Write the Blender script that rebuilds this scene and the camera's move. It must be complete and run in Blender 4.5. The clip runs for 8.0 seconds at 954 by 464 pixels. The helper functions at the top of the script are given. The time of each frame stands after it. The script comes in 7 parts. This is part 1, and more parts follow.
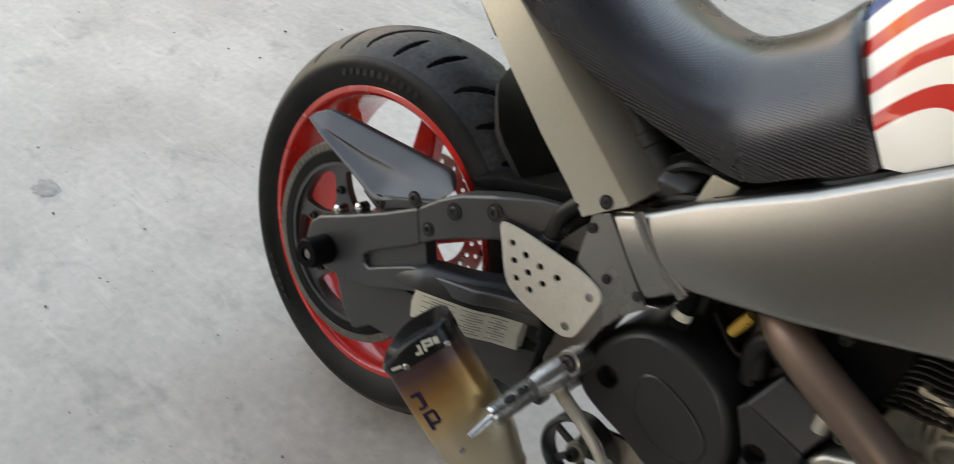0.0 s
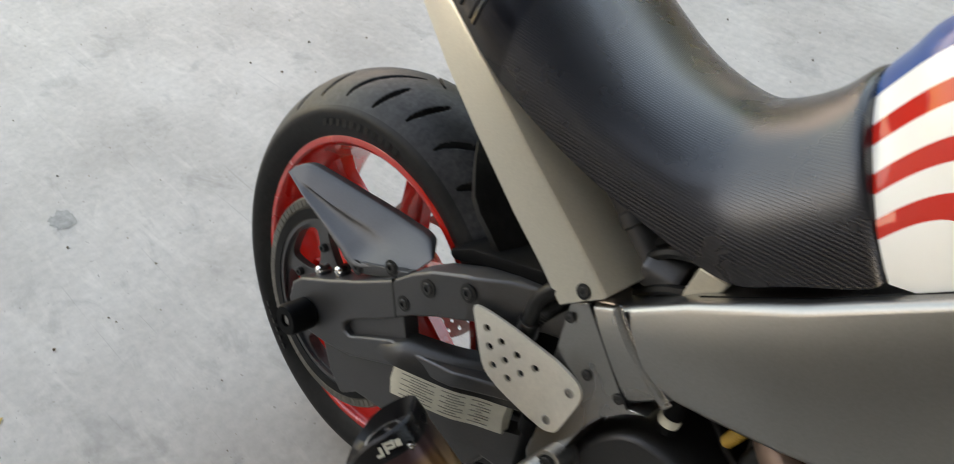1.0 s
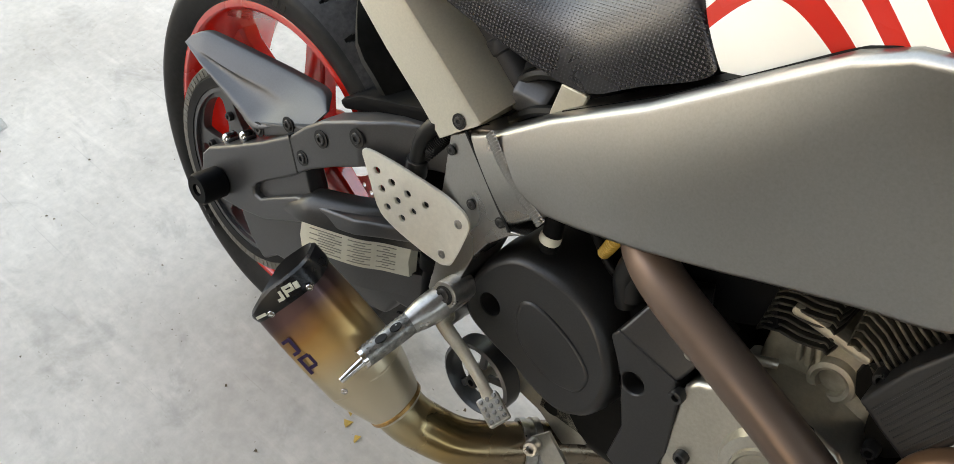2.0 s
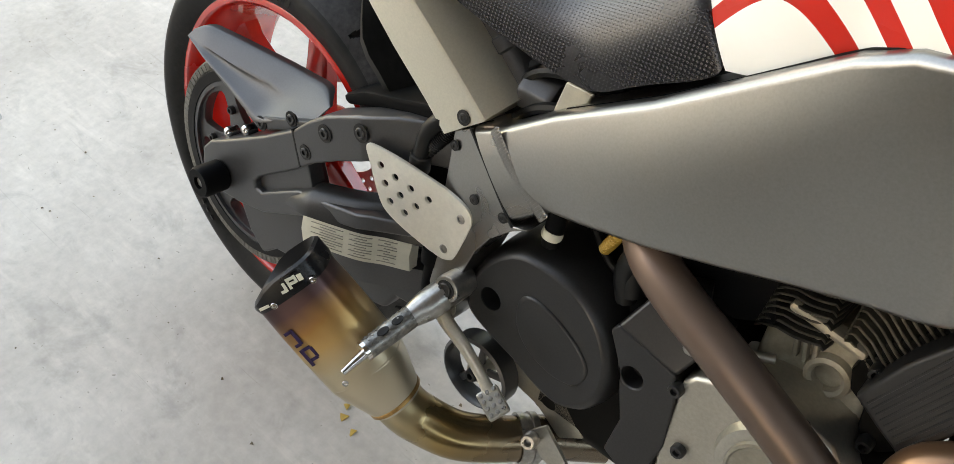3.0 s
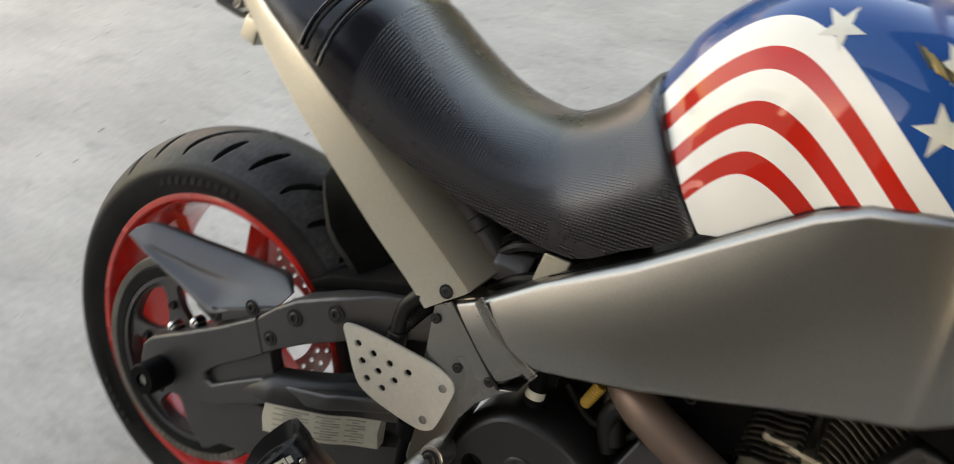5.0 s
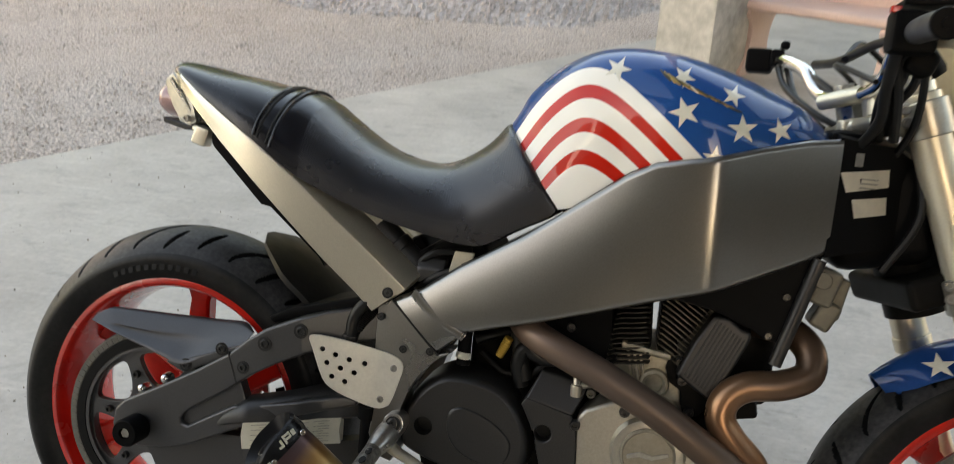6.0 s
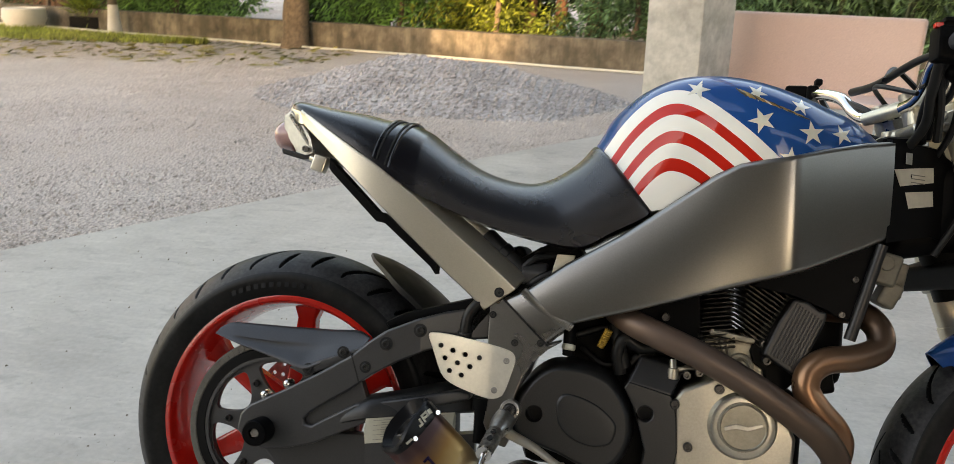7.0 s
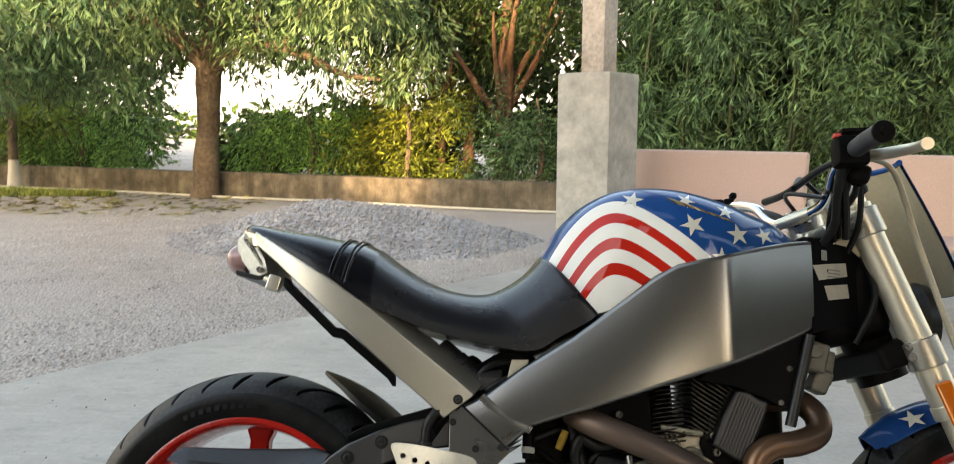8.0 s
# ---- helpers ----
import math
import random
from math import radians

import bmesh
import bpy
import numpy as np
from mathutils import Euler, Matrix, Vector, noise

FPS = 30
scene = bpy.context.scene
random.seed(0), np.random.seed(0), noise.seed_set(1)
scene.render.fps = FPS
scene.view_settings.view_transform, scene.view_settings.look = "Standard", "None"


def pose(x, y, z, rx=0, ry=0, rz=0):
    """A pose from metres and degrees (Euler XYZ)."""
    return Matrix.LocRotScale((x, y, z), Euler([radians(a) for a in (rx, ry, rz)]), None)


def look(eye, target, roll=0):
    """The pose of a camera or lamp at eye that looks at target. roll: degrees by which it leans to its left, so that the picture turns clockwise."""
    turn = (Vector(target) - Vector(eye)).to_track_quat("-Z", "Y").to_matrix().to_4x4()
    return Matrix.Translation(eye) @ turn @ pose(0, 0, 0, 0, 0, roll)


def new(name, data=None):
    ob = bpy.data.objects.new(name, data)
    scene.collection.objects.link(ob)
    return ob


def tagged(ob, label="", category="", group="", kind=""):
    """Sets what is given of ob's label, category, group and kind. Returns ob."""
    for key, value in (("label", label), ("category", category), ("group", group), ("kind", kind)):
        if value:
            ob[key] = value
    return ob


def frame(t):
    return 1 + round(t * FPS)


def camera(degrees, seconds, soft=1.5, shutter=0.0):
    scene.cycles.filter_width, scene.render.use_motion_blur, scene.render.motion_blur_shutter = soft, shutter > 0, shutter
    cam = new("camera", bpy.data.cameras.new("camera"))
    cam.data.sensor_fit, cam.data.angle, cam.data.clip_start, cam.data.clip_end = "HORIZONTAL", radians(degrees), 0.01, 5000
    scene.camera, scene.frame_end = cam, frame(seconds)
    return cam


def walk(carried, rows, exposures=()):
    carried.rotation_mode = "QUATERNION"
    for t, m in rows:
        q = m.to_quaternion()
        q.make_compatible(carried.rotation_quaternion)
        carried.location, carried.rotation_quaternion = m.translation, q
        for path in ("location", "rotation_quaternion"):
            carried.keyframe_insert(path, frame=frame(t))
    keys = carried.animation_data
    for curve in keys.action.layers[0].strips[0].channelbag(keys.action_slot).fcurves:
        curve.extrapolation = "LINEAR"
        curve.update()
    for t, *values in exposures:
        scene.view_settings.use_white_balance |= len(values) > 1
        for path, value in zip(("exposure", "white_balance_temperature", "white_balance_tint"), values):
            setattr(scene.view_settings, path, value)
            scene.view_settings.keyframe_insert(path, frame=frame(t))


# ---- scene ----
cam = camera(59.0, 8.0, 0.6, 0.4)
ROWS = (
    (0, pose(0.766, -0.589, 1.196, 48.80, -1.37, 42.96)),
    (0.5, pose(0.700, -0.511, 1.186, 48.33, 2.67, 44.72)),
    (1, pose(0.739, -0.401, 1.224, 46.80, 2.49, 45.95)),
    (1.5, pose(0.830, -0.347, 1.177, 40.17, 5.00, 43.14)),
    (2, pose(0.854, -0.369, 1.184, 39.61, 5.06, 41.92)),
    (3.5, pose(0.843, -0.389, 1.195, 40.40, 3.15, 42.68)),
    (4, pose(0.814, -0.391, 1.207, 42.82, 1.87, 43.84)),
    (4.5, pose(0.788, -0.411, 1.222, 44.01, 1.16, 43.58)),
    (5, pose(0.759, -0.543, 1.226, 52.62, -1.58, 30.75)),
    (5.2, pose(0.727, -0.644, 1.225, 54.01, -0.82, 22.61)),
    (6.3, pose(0.771, -1.108, 1.218, 69.40, -2.02, 13.22)),
    (6.5, pose(0.742, -1.157, 1.206, 70.73, -1.95, 13.25)),
    (7, pose(0.582, -1.264, 1.122, 72.97, -1.23, 10.47)),
    (7.5, pose(0.527, -1.328, 1.095, 78.49, -1.06, 6.42)),
    (8, pose(0.518, -1.350, 1.077, 82.87, -0.32, 4.05)),
)
walk(cam, ROWS, ((0, 3.76, 9900, 23), (0.5, 3.77, 9900, 24), (1.0, 3.74, 9800, 23), (1.5, 3.96, 10000, 22), (2.0, 4.24, 10200, 22), (3.5, 4.12, 10200, 22), (4.5, 3.83, 10200, 22), (5.0, 3.62, 10300, 23), (6.5, 3.47, 10200, 22), (7, 3.43, 10000, 22), (7.5, 3.5, 9800, 21), (8, 3.41, 9500, 19)))

# ---------------------------------------------------------------- world and light
world = bpy.data.worlds.new("world")
scene.world = world
world.use_nodes = True
wn = world.node_tree
sky = wn.nodes.new("ShaderNodeTexSky")
sky.sky_type = "NISHITA"
sky.sun_disc = False
sky.sun_elevation = radians(7.5)
sky.sun_rotation = radians(195)
sky.air_density, sky.dust_density, sky.ozone_density = 1.0, 1.2, 1.5
wn.nodes["Background"].inputs["Strength"].default_value = 0.15
wn.links.new(sky.outputs[0], wn.nodes["Background"].inputs["Color"])

sun_data = bpy.data.lights.new("sun", "SUN")
sun_data.energy = 1.4
sun_data.angle = radians(2)
sun_data.color = (1.0, 0.83, 0.60)
sun = new("sun", sun_data)
sun.matrix_world = look((-4.7, -17.5, 2.38), (0, 0, 0))


from mathutils.geometry import delaunay_2d_cdt


# ---------------------------------------------------------------- materials
def node(tree, kind, **values):
    n = tree.nodes.new(kind)
    for key, value in values.items():
        n.inputs[key.replace("_", " ")].default_value = value
    return n


def material(name, base, rough=0.5, metal=0.0, vary=0.15, grain=40.0, large=3.0, bump=0.1, relief=0.002, coat=0.0, spec=0.5, second=None, amount=0.5, random_piece=0.0, uneven=0.08):
    """Principled paint, plastic, stone or metal with two scales of variation, and fine relief."""
    m = bpy.data.materials.new(name)
    m.use_nodes = True
    t = m.node_tree
    p = t.nodes["Principled BSDF"]
    p.inputs["Roughness"].default_value = rough
    p.inputs["Metallic"].default_value = metal
    p.inputs["Coat Weight"].default_value = coat
    p.inputs["Coat Roughness"].default_value = 0.04
    p.inputs["Specular IOR Level"].default_value = spec
    co = t.nodes.new("ShaderNodeTexCoord")
    small = node(t, "ShaderNodeTexNoise", Scale=grain, Detail=5.0, Roughness=0.6)
    big = node(t, "ShaderNodeTexNoise", Scale=large, Detail=4.0, Roughness=0.55)
    for n in (small, big):
        t.links.new(co.outputs["Object"], n.inputs["Vector"])
    second = second or tuple(c * 0.55 for c in base)
    mix = t.nodes.new("ShaderNodeMix")
    mix.data_type = "RGBA"
    mix.inputs[6].default_value = (*base, 1)
    mix.inputs[7].default_value = (*second, 1)
    ramp = t.nodes.new("ShaderNodeMapRange")
    ramp.inputs["From Min"].default_value, ramp.inputs["From Max"].default_value = 0.35, 0.75
    ramp.inputs["To Min"].default_value, ramp.inputs["To Max"].default_value = 0.0, amount
    t.links.new(big.outputs[0], ramp.inputs["Value"])
    t.links.new(ramp.outputs[0], mix.inputs[0])
    val = t.nodes.new("ShaderNodeMapRange")
    val.inputs["From Min"].default_value, val.inputs["From Max"].default_value = 0.3, 0.7
    val.inputs["To Min"].default_value, val.inputs["To Max"].default_value = 1 - vary, 1 + vary
    t.links.new(small.outputs[0], val.inputs["Value"])
    hsv = t.nodes.new("ShaderNodeHueSaturation")
    t.links.new(mix.outputs[2], hsv.inputs["Color"])
    t.links.new(val.outputs[0], hsv.inputs["Value"])
    if random_piece:
        info = t.nodes.new("ShaderNodeObjectInfo")
        rr = t.nodes.new("ShaderNodeMapRange")
        rr.inputs["To Min"].default_value, rr.inputs["To Max"].default_value = 1 - random_piece, 1 + random_piece
        t.links.new(info.outputs["Random"], rr.inputs["Value"])
        mul = t.nodes.new("ShaderNodeMath")
        mul.operation = "MULTIPLY"
        t.links.new(val.outputs[0], mul.inputs[0])
        t.links.new(rr.outputs[0], mul.inputs[1])
        t.links.new(mul.outputs[0], hsv.inputs["Value"])
    t.links.new(hsv.outputs[0], p.inputs["Base Color"])
    rg = t.nodes.new("ShaderNodeMapRange")
    rg.inputs["From Min"].default_value, rg.inputs["From Max"].default_value = 0.3, 0.7
    rg.inputs["To Min"].default_value, rg.inputs["To Max"].default_value = max(0.02, rough - uneven), min(1, rough + uneven)
    t.links.new(big.outputs[0], rg.inputs["Value"])
    t.links.new(rg.outputs[0], p.inputs["Roughness"])
    if bump:
        b = node(t, "ShaderNodeBump", Strength=bump, Distance=relief)
        t.links.new(small.outputs[0], b.inputs["Height"])
        t.links.new(b.outputs[0], p.inputs["Normal"])
    return m


GUNMETAL = material("gunmetal_paint", (0.265, 0.258, 0.245), 0.28, 0.92, 0.06, 420, 5, 0.05, 0.0003, 0.0, second=(0.255, 0.248, 0.235), amount=0.5, uneven=0.012)
SWING_GREY = material("dark_grey_paint", (0.09, 0.09, 0.093), 0.4, 0.7, 0.06, 420, 7, 0.03, 0.0004, spec=0.3, second=(0.08, 0.08, 0.08), uneven=0.02)
CHAMPAGNE = material("champagne_silver_paint", (0.70, 0.655, 0.55), 0.33, 0.82, 0.05, 420, 6, 0.03, 0.0003, second=(0.63, 0.59, 0.49), uneven=0.02)
SILVER = material("satin_aluminium", (0.70, 0.635, 0.50), 0.38, 0.65, 0.05, 300, 9, 0.03, 0.0003, second=(0.5, 0.48, 0.42))
CAST = material("cast_alloy", (0.46, 0.435, 0.38), 0.36, 0.85, 0.08, 240, 12, 0.06, 0.0005, second=(0.33, 0.31, 0.26))
CHROME = material("polished_chrome", (0.8, 0.79, 0.77), 0.12, 1.0, 0.03, 100, 9, 0.0)
DARK_STEEL = material("dark_worn_steel", (0.13, 0.125, 0.118), 0.4, 0.8, 0.2, 180, 30, 0.15, 0.0006, second=(0.05, 0.048, 0.044))
STEEL = material("worn_steel", (0.42, 0.41, 0.39), 0.33, 0.9, 0.15, 180, 30, 0.1, 0.0005, second=(0.2, 0.19, 0.17))
BLACK_PLASTIC = material("black_plastic", (0.004, 0.004, 0.0044), 0.5, 0.0, 0.12, 500, 8, 0.12, 0.0004, spec=0.05, second=(0.008, 0.008, 0.008))
COVER_BLACK = material("satin_black_cover", (0.052, 0.052, 0.053), 0.42, 0.75, 0.08, 420, 10, 0.05, 0.0003, spec=0.28, second=(0.05, 0.05, 0.05), uneven=0.03)
DARK_ENGINE = material("dark_engine_paint", (0.005, 0.0047, 0.0042), 0.5, 0.0, 0.2, 120, 14, 0.1, 0.001, spec=0.07, second=(0.011, 0.010, 0.0085))
FIN_METAL = material("dusty_fin_metal", (0.05, 0.046, 0.036), 0.5, 0.3, 0.3, 60, 24, 0.1, 0.001, second=(0.13, 0.115, 0.085), amount=0.9)
RUBBER = material("tyre_rubber", (0.017, 0.0172, 0.018), 0.5, 0.0, 0.5, 120, 16, 0.4, 0.001, spec=0.26, second=(0.045, 0.045, 0.047), amount=0.9)
SIDEWALL = material("tyre_sidewall", (0.006, 0.006, 0.0062), 0.46, 0.0, 0.3, 120, 20, 0.1, 0.0005, spec=0.2, second=(0.02, 0.0195, 0.019), amount=0.7)
# black rubber of belt and raised bars; in the tread it paints groove shade
BLACK_RUBBER_GROOVE_SHADE = material("black_rubber_groove_shade", (0.004, 0.004, 0.0043), 0.5, 0.0, 0.1, 160, 14, 0.05, 0.0004, spec=0.15)
HOSE = material("rubber_hose", (0.006, 0.006, 0.006), 0.42, 0.0, 0.1, 200, 20, 0.1, 0.0004, spec=0.3)
RED_PAINT = material("red_wheel_paint", (0.62, 0.018, 0.010), 0.24, 0.0, 0.06, 120, 9, 0.02, 0.0003, coat=0.6, second=(0.4, 0.01, 0.012))
BLUE_PAINT = material("blue_lacquer", (0.0, 0.066, 0.25), 0.3, 0.0, 0.06, 140, 6, 0.0, coat=0.55, spec=0.05, second=(0.01, 0.03, 0.14))
STAR_WHITE = material("star_cream_paint", (0.72, 0.7, 0.6), 0.3, 0.0, 0.05, 120, 20, 0.02, 0.0002, coat=0.7, second=(0.62, 0.6, 0.5))
FEATHER_DARK = material("dark_painted_feather", (0.02, 0.022, 0.012), 0.35, 0.2, 0.1, 90, 20, 0.0)
GOLD = material("gold_leaf", (0.3, 0.2, 0.07), 0.35, 0.7, 0.1, 90, 20, 0.0)
DECAL_CREAM = material("cream_sticker", (0.62, 0.6, 0.5), 0.5, 0.0, 0.08, 80, 20, 0.05, 0.0003, second=(0.5, 0.47, 0.37))
PRINT_GREY = material("grey_print", (0.3, 0.29, 0.25), 0.6, 0.0, 0.1, 80, 20, 0.0)
SPOT_GREY = material("dusty_black_screw", (0.05, 0.05, 0.05), 0.35, 0.7, 0.15, 200, 20, 0.05, 0.0003)
# black for dark seams, and for shade painted into screw wells and holes
SHADE_SEAM_BLACK = material("hole_shade_and_seam_black", (0.003, 0.003, 0.003), 0.7, 0.0, 0.05, 80, 9, 0.0)
YELLOW = material("ochre_plastic", (0.5, 0.3, 0.05), 0.5, 0.0, 0.1, 120, 15, 0.05, 0.0003)
ORANGE = material("orange_reflector", (0.75, 0.16, 0.01), 0.18, 0.0, 0.05, 250, 20, 0.2, 0.0005, coat=0.8)
TAIL_RED = material("pale_red_lens", (0.5, 0.27, 0.25), 0.15, 0.0, 0.05, 250, 20, 0.1, 0.0005, coat=0.8)
CREAM_SHELL = material("cream_plastic", (0.42, 0.36, 0.25), 0.5, 0.0, 0.06, 120, 9, 0.05, 0.0004, second=(0.3, 0.25, 0.17))
PURPLE = material("purple_anodised", (0.03, 0.015, 0.06), 0.3, 0.6, 0.1, 90, 9, 0.0)


def math_node(t, op, a, b=None):
    n = t.nodes.new("ShaderNodeMath")
    n.operation = op
    for i, v in enumerate((a, b)):
        if v is None:
            continue
        if isinstance(v, (int, float)):
            n.inputs[i].default_value = v
        else:
            t.links.new(v, n.inputs[i])
    return n.outputs[0]


def seat_material():
    """Black leatherette with rows of small dimples; its navy tint paints in a bluish sky sheen."""
    m = material("black_leatherette", (0.004, 0.0048, 0.008), 0.27, 0.0, 0.1, 300, 9, 0.05, 0.0003, spec=0.76, second=(0.005, 0.006, 0.009), uneven=0.03)
    t = m.node_tree
    p = t.nodes["Principled BSDF"]
    co = t.nodes.new("ShaderNodeTexCoord")
    sep = t.nodes.new("ShaderNodeSeparateXYZ")
    t.links.new(co.outputs["Object"], sep.inputs[0])
    round_it = math_node(t, "ADD", sep.outputs["Z"], sep.outputs["Y"])
    waves = []
    for op in ("ADD", "SUBTRACT"):
        w = t.nodes.new("ShaderNodeMath")
        w.operation = "MULTIPLY"
        w.inputs[1].default_value = 2 * math.pi / 0.0054 / math.sqrt(2)
        t.links.new(math_node(t, op, sep.outputs["X"], round_it), w.inputs[0])
        s = t.nodes.new("ShaderNodeMath")
        s.operation = "SINE"
        t.links.new(w.outputs[0], s.inputs[0])
        waves.append(s)
    mul = t.nodes.new("ShaderNodeMath")
    mul.operation = "MULTIPLY"
    for i, s in enumerate(waves):
        t.links.new(s.outputs[0], mul.inputs[i])
    pos = t.nodes.new("ShaderNodeMapRange")
    pos.inputs["From Min"].default_value, pos.inputs["From Max"].default_value = 0.3, 0.9
    t.links.new(mul.outputs[0], pos.inputs["Value"])
    b = node(t, "ShaderNodeBump", Strength=0.3, Distance=0.001)
    b.invert = True
    t.links.new(pos.outputs[0], b.inputs["Height"])
    t.links.new(b.outputs[0], p.inputs["Normal"])
    return m


SEAT_LEATHER = seat_material()
# same navy tint: bluish sky sheen put into the black base colour
SEAT_SMOOTH = material("smooth_black_leather", (0.004, 0.0048, 0.008), 0.26, 0.0, 0.12, 600, 9, 0.12, 0.0004, spec=0.5)


def flag_material():
    """Lacquer: blue on top, below it arched red and white stripes."""
    m = material("flag_lacquer", (0.7, 0.68, 0.6), 0.3, 0.0, 0.04, 140, 6, 0.0, coat=0.6, spec=0.05, second=(0.64, 0.62, 0.54))
    t = m.node_tree
    p = t.nodes["Principled BSDF"]
    co = t.nodes.new("ShaderNodeTexCoord")
    sep = t.nodes.new("ShaderNodeSeparateXYZ")
    t.links.new(co.outputs["Object"], sep.inputs[0])
    dx = math_node(t, "SUBTRACT", sep.outputs["X"], STRIPE_X)
    steep = math_node(t, "ADD", math_node(t, "MULTIPLY", math_node(t, "SUBTRACT", 0.85, sep.outputs["Z"]), 3.5), 1.2)
    left = math_node(t, "MULTIPLY", math_node(t, "MINIMUM", dx, 0.0), steep)
    right = math_node(t, "MULTIPLY", math_node(t, "MAXIMUM", dx, 0.0), 0.925)
    both = math_node(t, "ADD", left, right)
    arch = math_node(t, "SQRT", math_node(t, "ADD", math_node(t, "MULTIPLY", both, both), STRIPE_R ** 2))
    level = math_node(t, "ADD", sep.outputs["Z"], math_node(t, "SUBTRACT", arch, STRIPE_R))
    ramp = t.nodes.new("ShaderNodeValToRGB")
    ramp.color_ramp.interpolation = "CONSTANT"
    white, red, blue = (0.89, 0.87, 0.81, 1), (0.62, 0.022, 0.012, 1), (0.0, 0.066, 0.25, 1)
    lo, hi = 0.75, 0.95
    stops = [(0.75, white)] + [(z, c) for pair in STRIPE_LEVELS for z, c in zip(pair, (red, white))] + [(STRIPE_TOP, blue)]
    for i, (z, c) in enumerate(stops):
        e = ramp.color_ramp.elements[i] if i < 2 else ramp.color_ramp.elements.new((z - lo) / (hi - lo))
        e.position = (z - lo) / (hi - lo)
        e.color = c
    u = math_node(t, "DIVIDE", math_node(t, "SUBTRACT", level, lo), hi - lo)
    t.links.new(u, ramp.inputs[0])
    t.links.new(ramp.outputs[0], p.inputs["Base Color"])
    return m


STRIPE_X, STRIPE_R = 0.656, 0.042
STRIPE_LEVELS = ((0.805, 0.826), (0.851, 0.8715), (0.899, 0.9185))
STRIPE_TOP = 0.944
FLAG = flag_material()


def heat_material(name, stops, axis_from, axis_to, rough=0.3, metal=0.9):
    """Metal whose heat tint changes along a line from axis_from to axis_to."""
    m = material(name, (0.5, 0.45, 0.36), rough, metal, 0.08, 130, 12, 0.04, 0.0004)
    t = m.node_tree
    p = t.nodes["Principled BSDF"]
    a, b = Vector(axis_from), Vector(axis_to)
    d = (b - a) / (b - a).length_squared
    co = t.nodes.new("ShaderNodeTexCoord")
    dot = t.nodes.new("ShaderNodeVectorMath")
    dot.operation = "DOT_PRODUCT"
    sub = t.nodes.new("ShaderNodeVectorMath")
    sub.operation = "SUBTRACT"
    sub.inputs[1].default_value = a
    dot.inputs[1].default_value = d
    t.links.new(co.outputs["Object"], sub.inputs[0])
    t.links.new(sub.outputs[0], dot.inputs[0])
    n = node(t, "ShaderNodeTexNoise", Scale=14.0, Detail=3.0)
    t.links.new(co.outputs["Object"], n.inputs["Vector"])
    wob = math_node(t, "MULTIPLY", math_node(t, "SUBTRACT", n.outputs[0], 0.5), 0.22)
    u = math_node(t, "ADD", dot.outputs["Value"], wob)
    ramp = t.nodes.new("ShaderNodeValToRGB")
    for i, (s, c) in enumerate(stops):
        e = ramp.color_ramp.elements[i] if i < 2 else ramp.color_ramp.elements.new(s)
        e.position, e.color = s, (*c, 1)
    t.links.new(u, ramp.inputs[0])
    t.links.new(ramp.outputs[0], p.inputs["Base Color"])
    return m


# ---------------------------------------------------------------- mesh helpers
def finish(name, bm, mat, parent=None, label="", sharp=38.0, smooth=True):
    """Links a bmesh as one mesh object, shaded smooth except over sharp edges."""
    bm.normal_update()
    if smooth:
        limit = radians(sharp)
        for f in bm.faces:
            f.smooth = True
        for e in bm.edges:
            e.smooth = not (len(e.link_faces) == 2 and e.calc_face_angle(0) > limit)
    me = bpy.data.meshes.new(name)
    bm.to_mesh(me)
    bm.free()
    me.materials.append(mat)
    ob = new(name, me)
    if smooth and 8 < len(me.polygons) < 9000:
        even = ob.modifiers.new("even_shading", "WEIGHTED_NORMAL")
        even.keep_sharp = True
    ob.parent = parent
    if label:
        tagged(ob, label)
    return ob


def part(name, bm, mat, parent, label="", sharp=38.0):
    return finish(name, bm, mat, parent, label, sharp)


def moved(bm, m):
    bmesh.ops.transform(bm, matrix=m, verts=bm.verts)
    return bm


def bevelled(bm, width, segments=2, angle=30.0):
    bm.normal_update()
    edges = [e for e in bm.edges if len(e.link_faces) == 2 and e.calc_face_angle(0) > radians(angle)]
    if edges and width:
        bmesh.ops.bevel(bm, geom=edges, offset=width, segments=segments, affect="EDGES", profile=0.5, clamp_overlap=True)
    return bm


def block(size, bevel=0.004, segments=2):
    bm = bmesh.new()
    bmesh.ops.create_cube(bm, size=1)
    bmesh.ops.scale(bm, vec=size, verts=bm.verts)
    return bevelled(bm, bevel, segments)


def loft(rings, closed=True, caps=True):
    """Skin over rings of points; each ring is closed when closed is set."""
    bm = bmesh.new()
    rows = [[bm.verts.new(p) for p in ring] for ring in rings]
    n = len(rows[0])
    for a, b in zip(rows, rows[1:]):
        for i in range(n if closed else n - 1):
            j = (i + 1) % n
            bm.faces.new((a[i], a[j], b[j], b[i]))
    if caps and closed:
        bm.faces.new(rows[0][::-1])
        bm.faces.new(rows[-1])
    bmesh.ops.recalc_face_normals(bm, faces=bm.faces)
    return bm


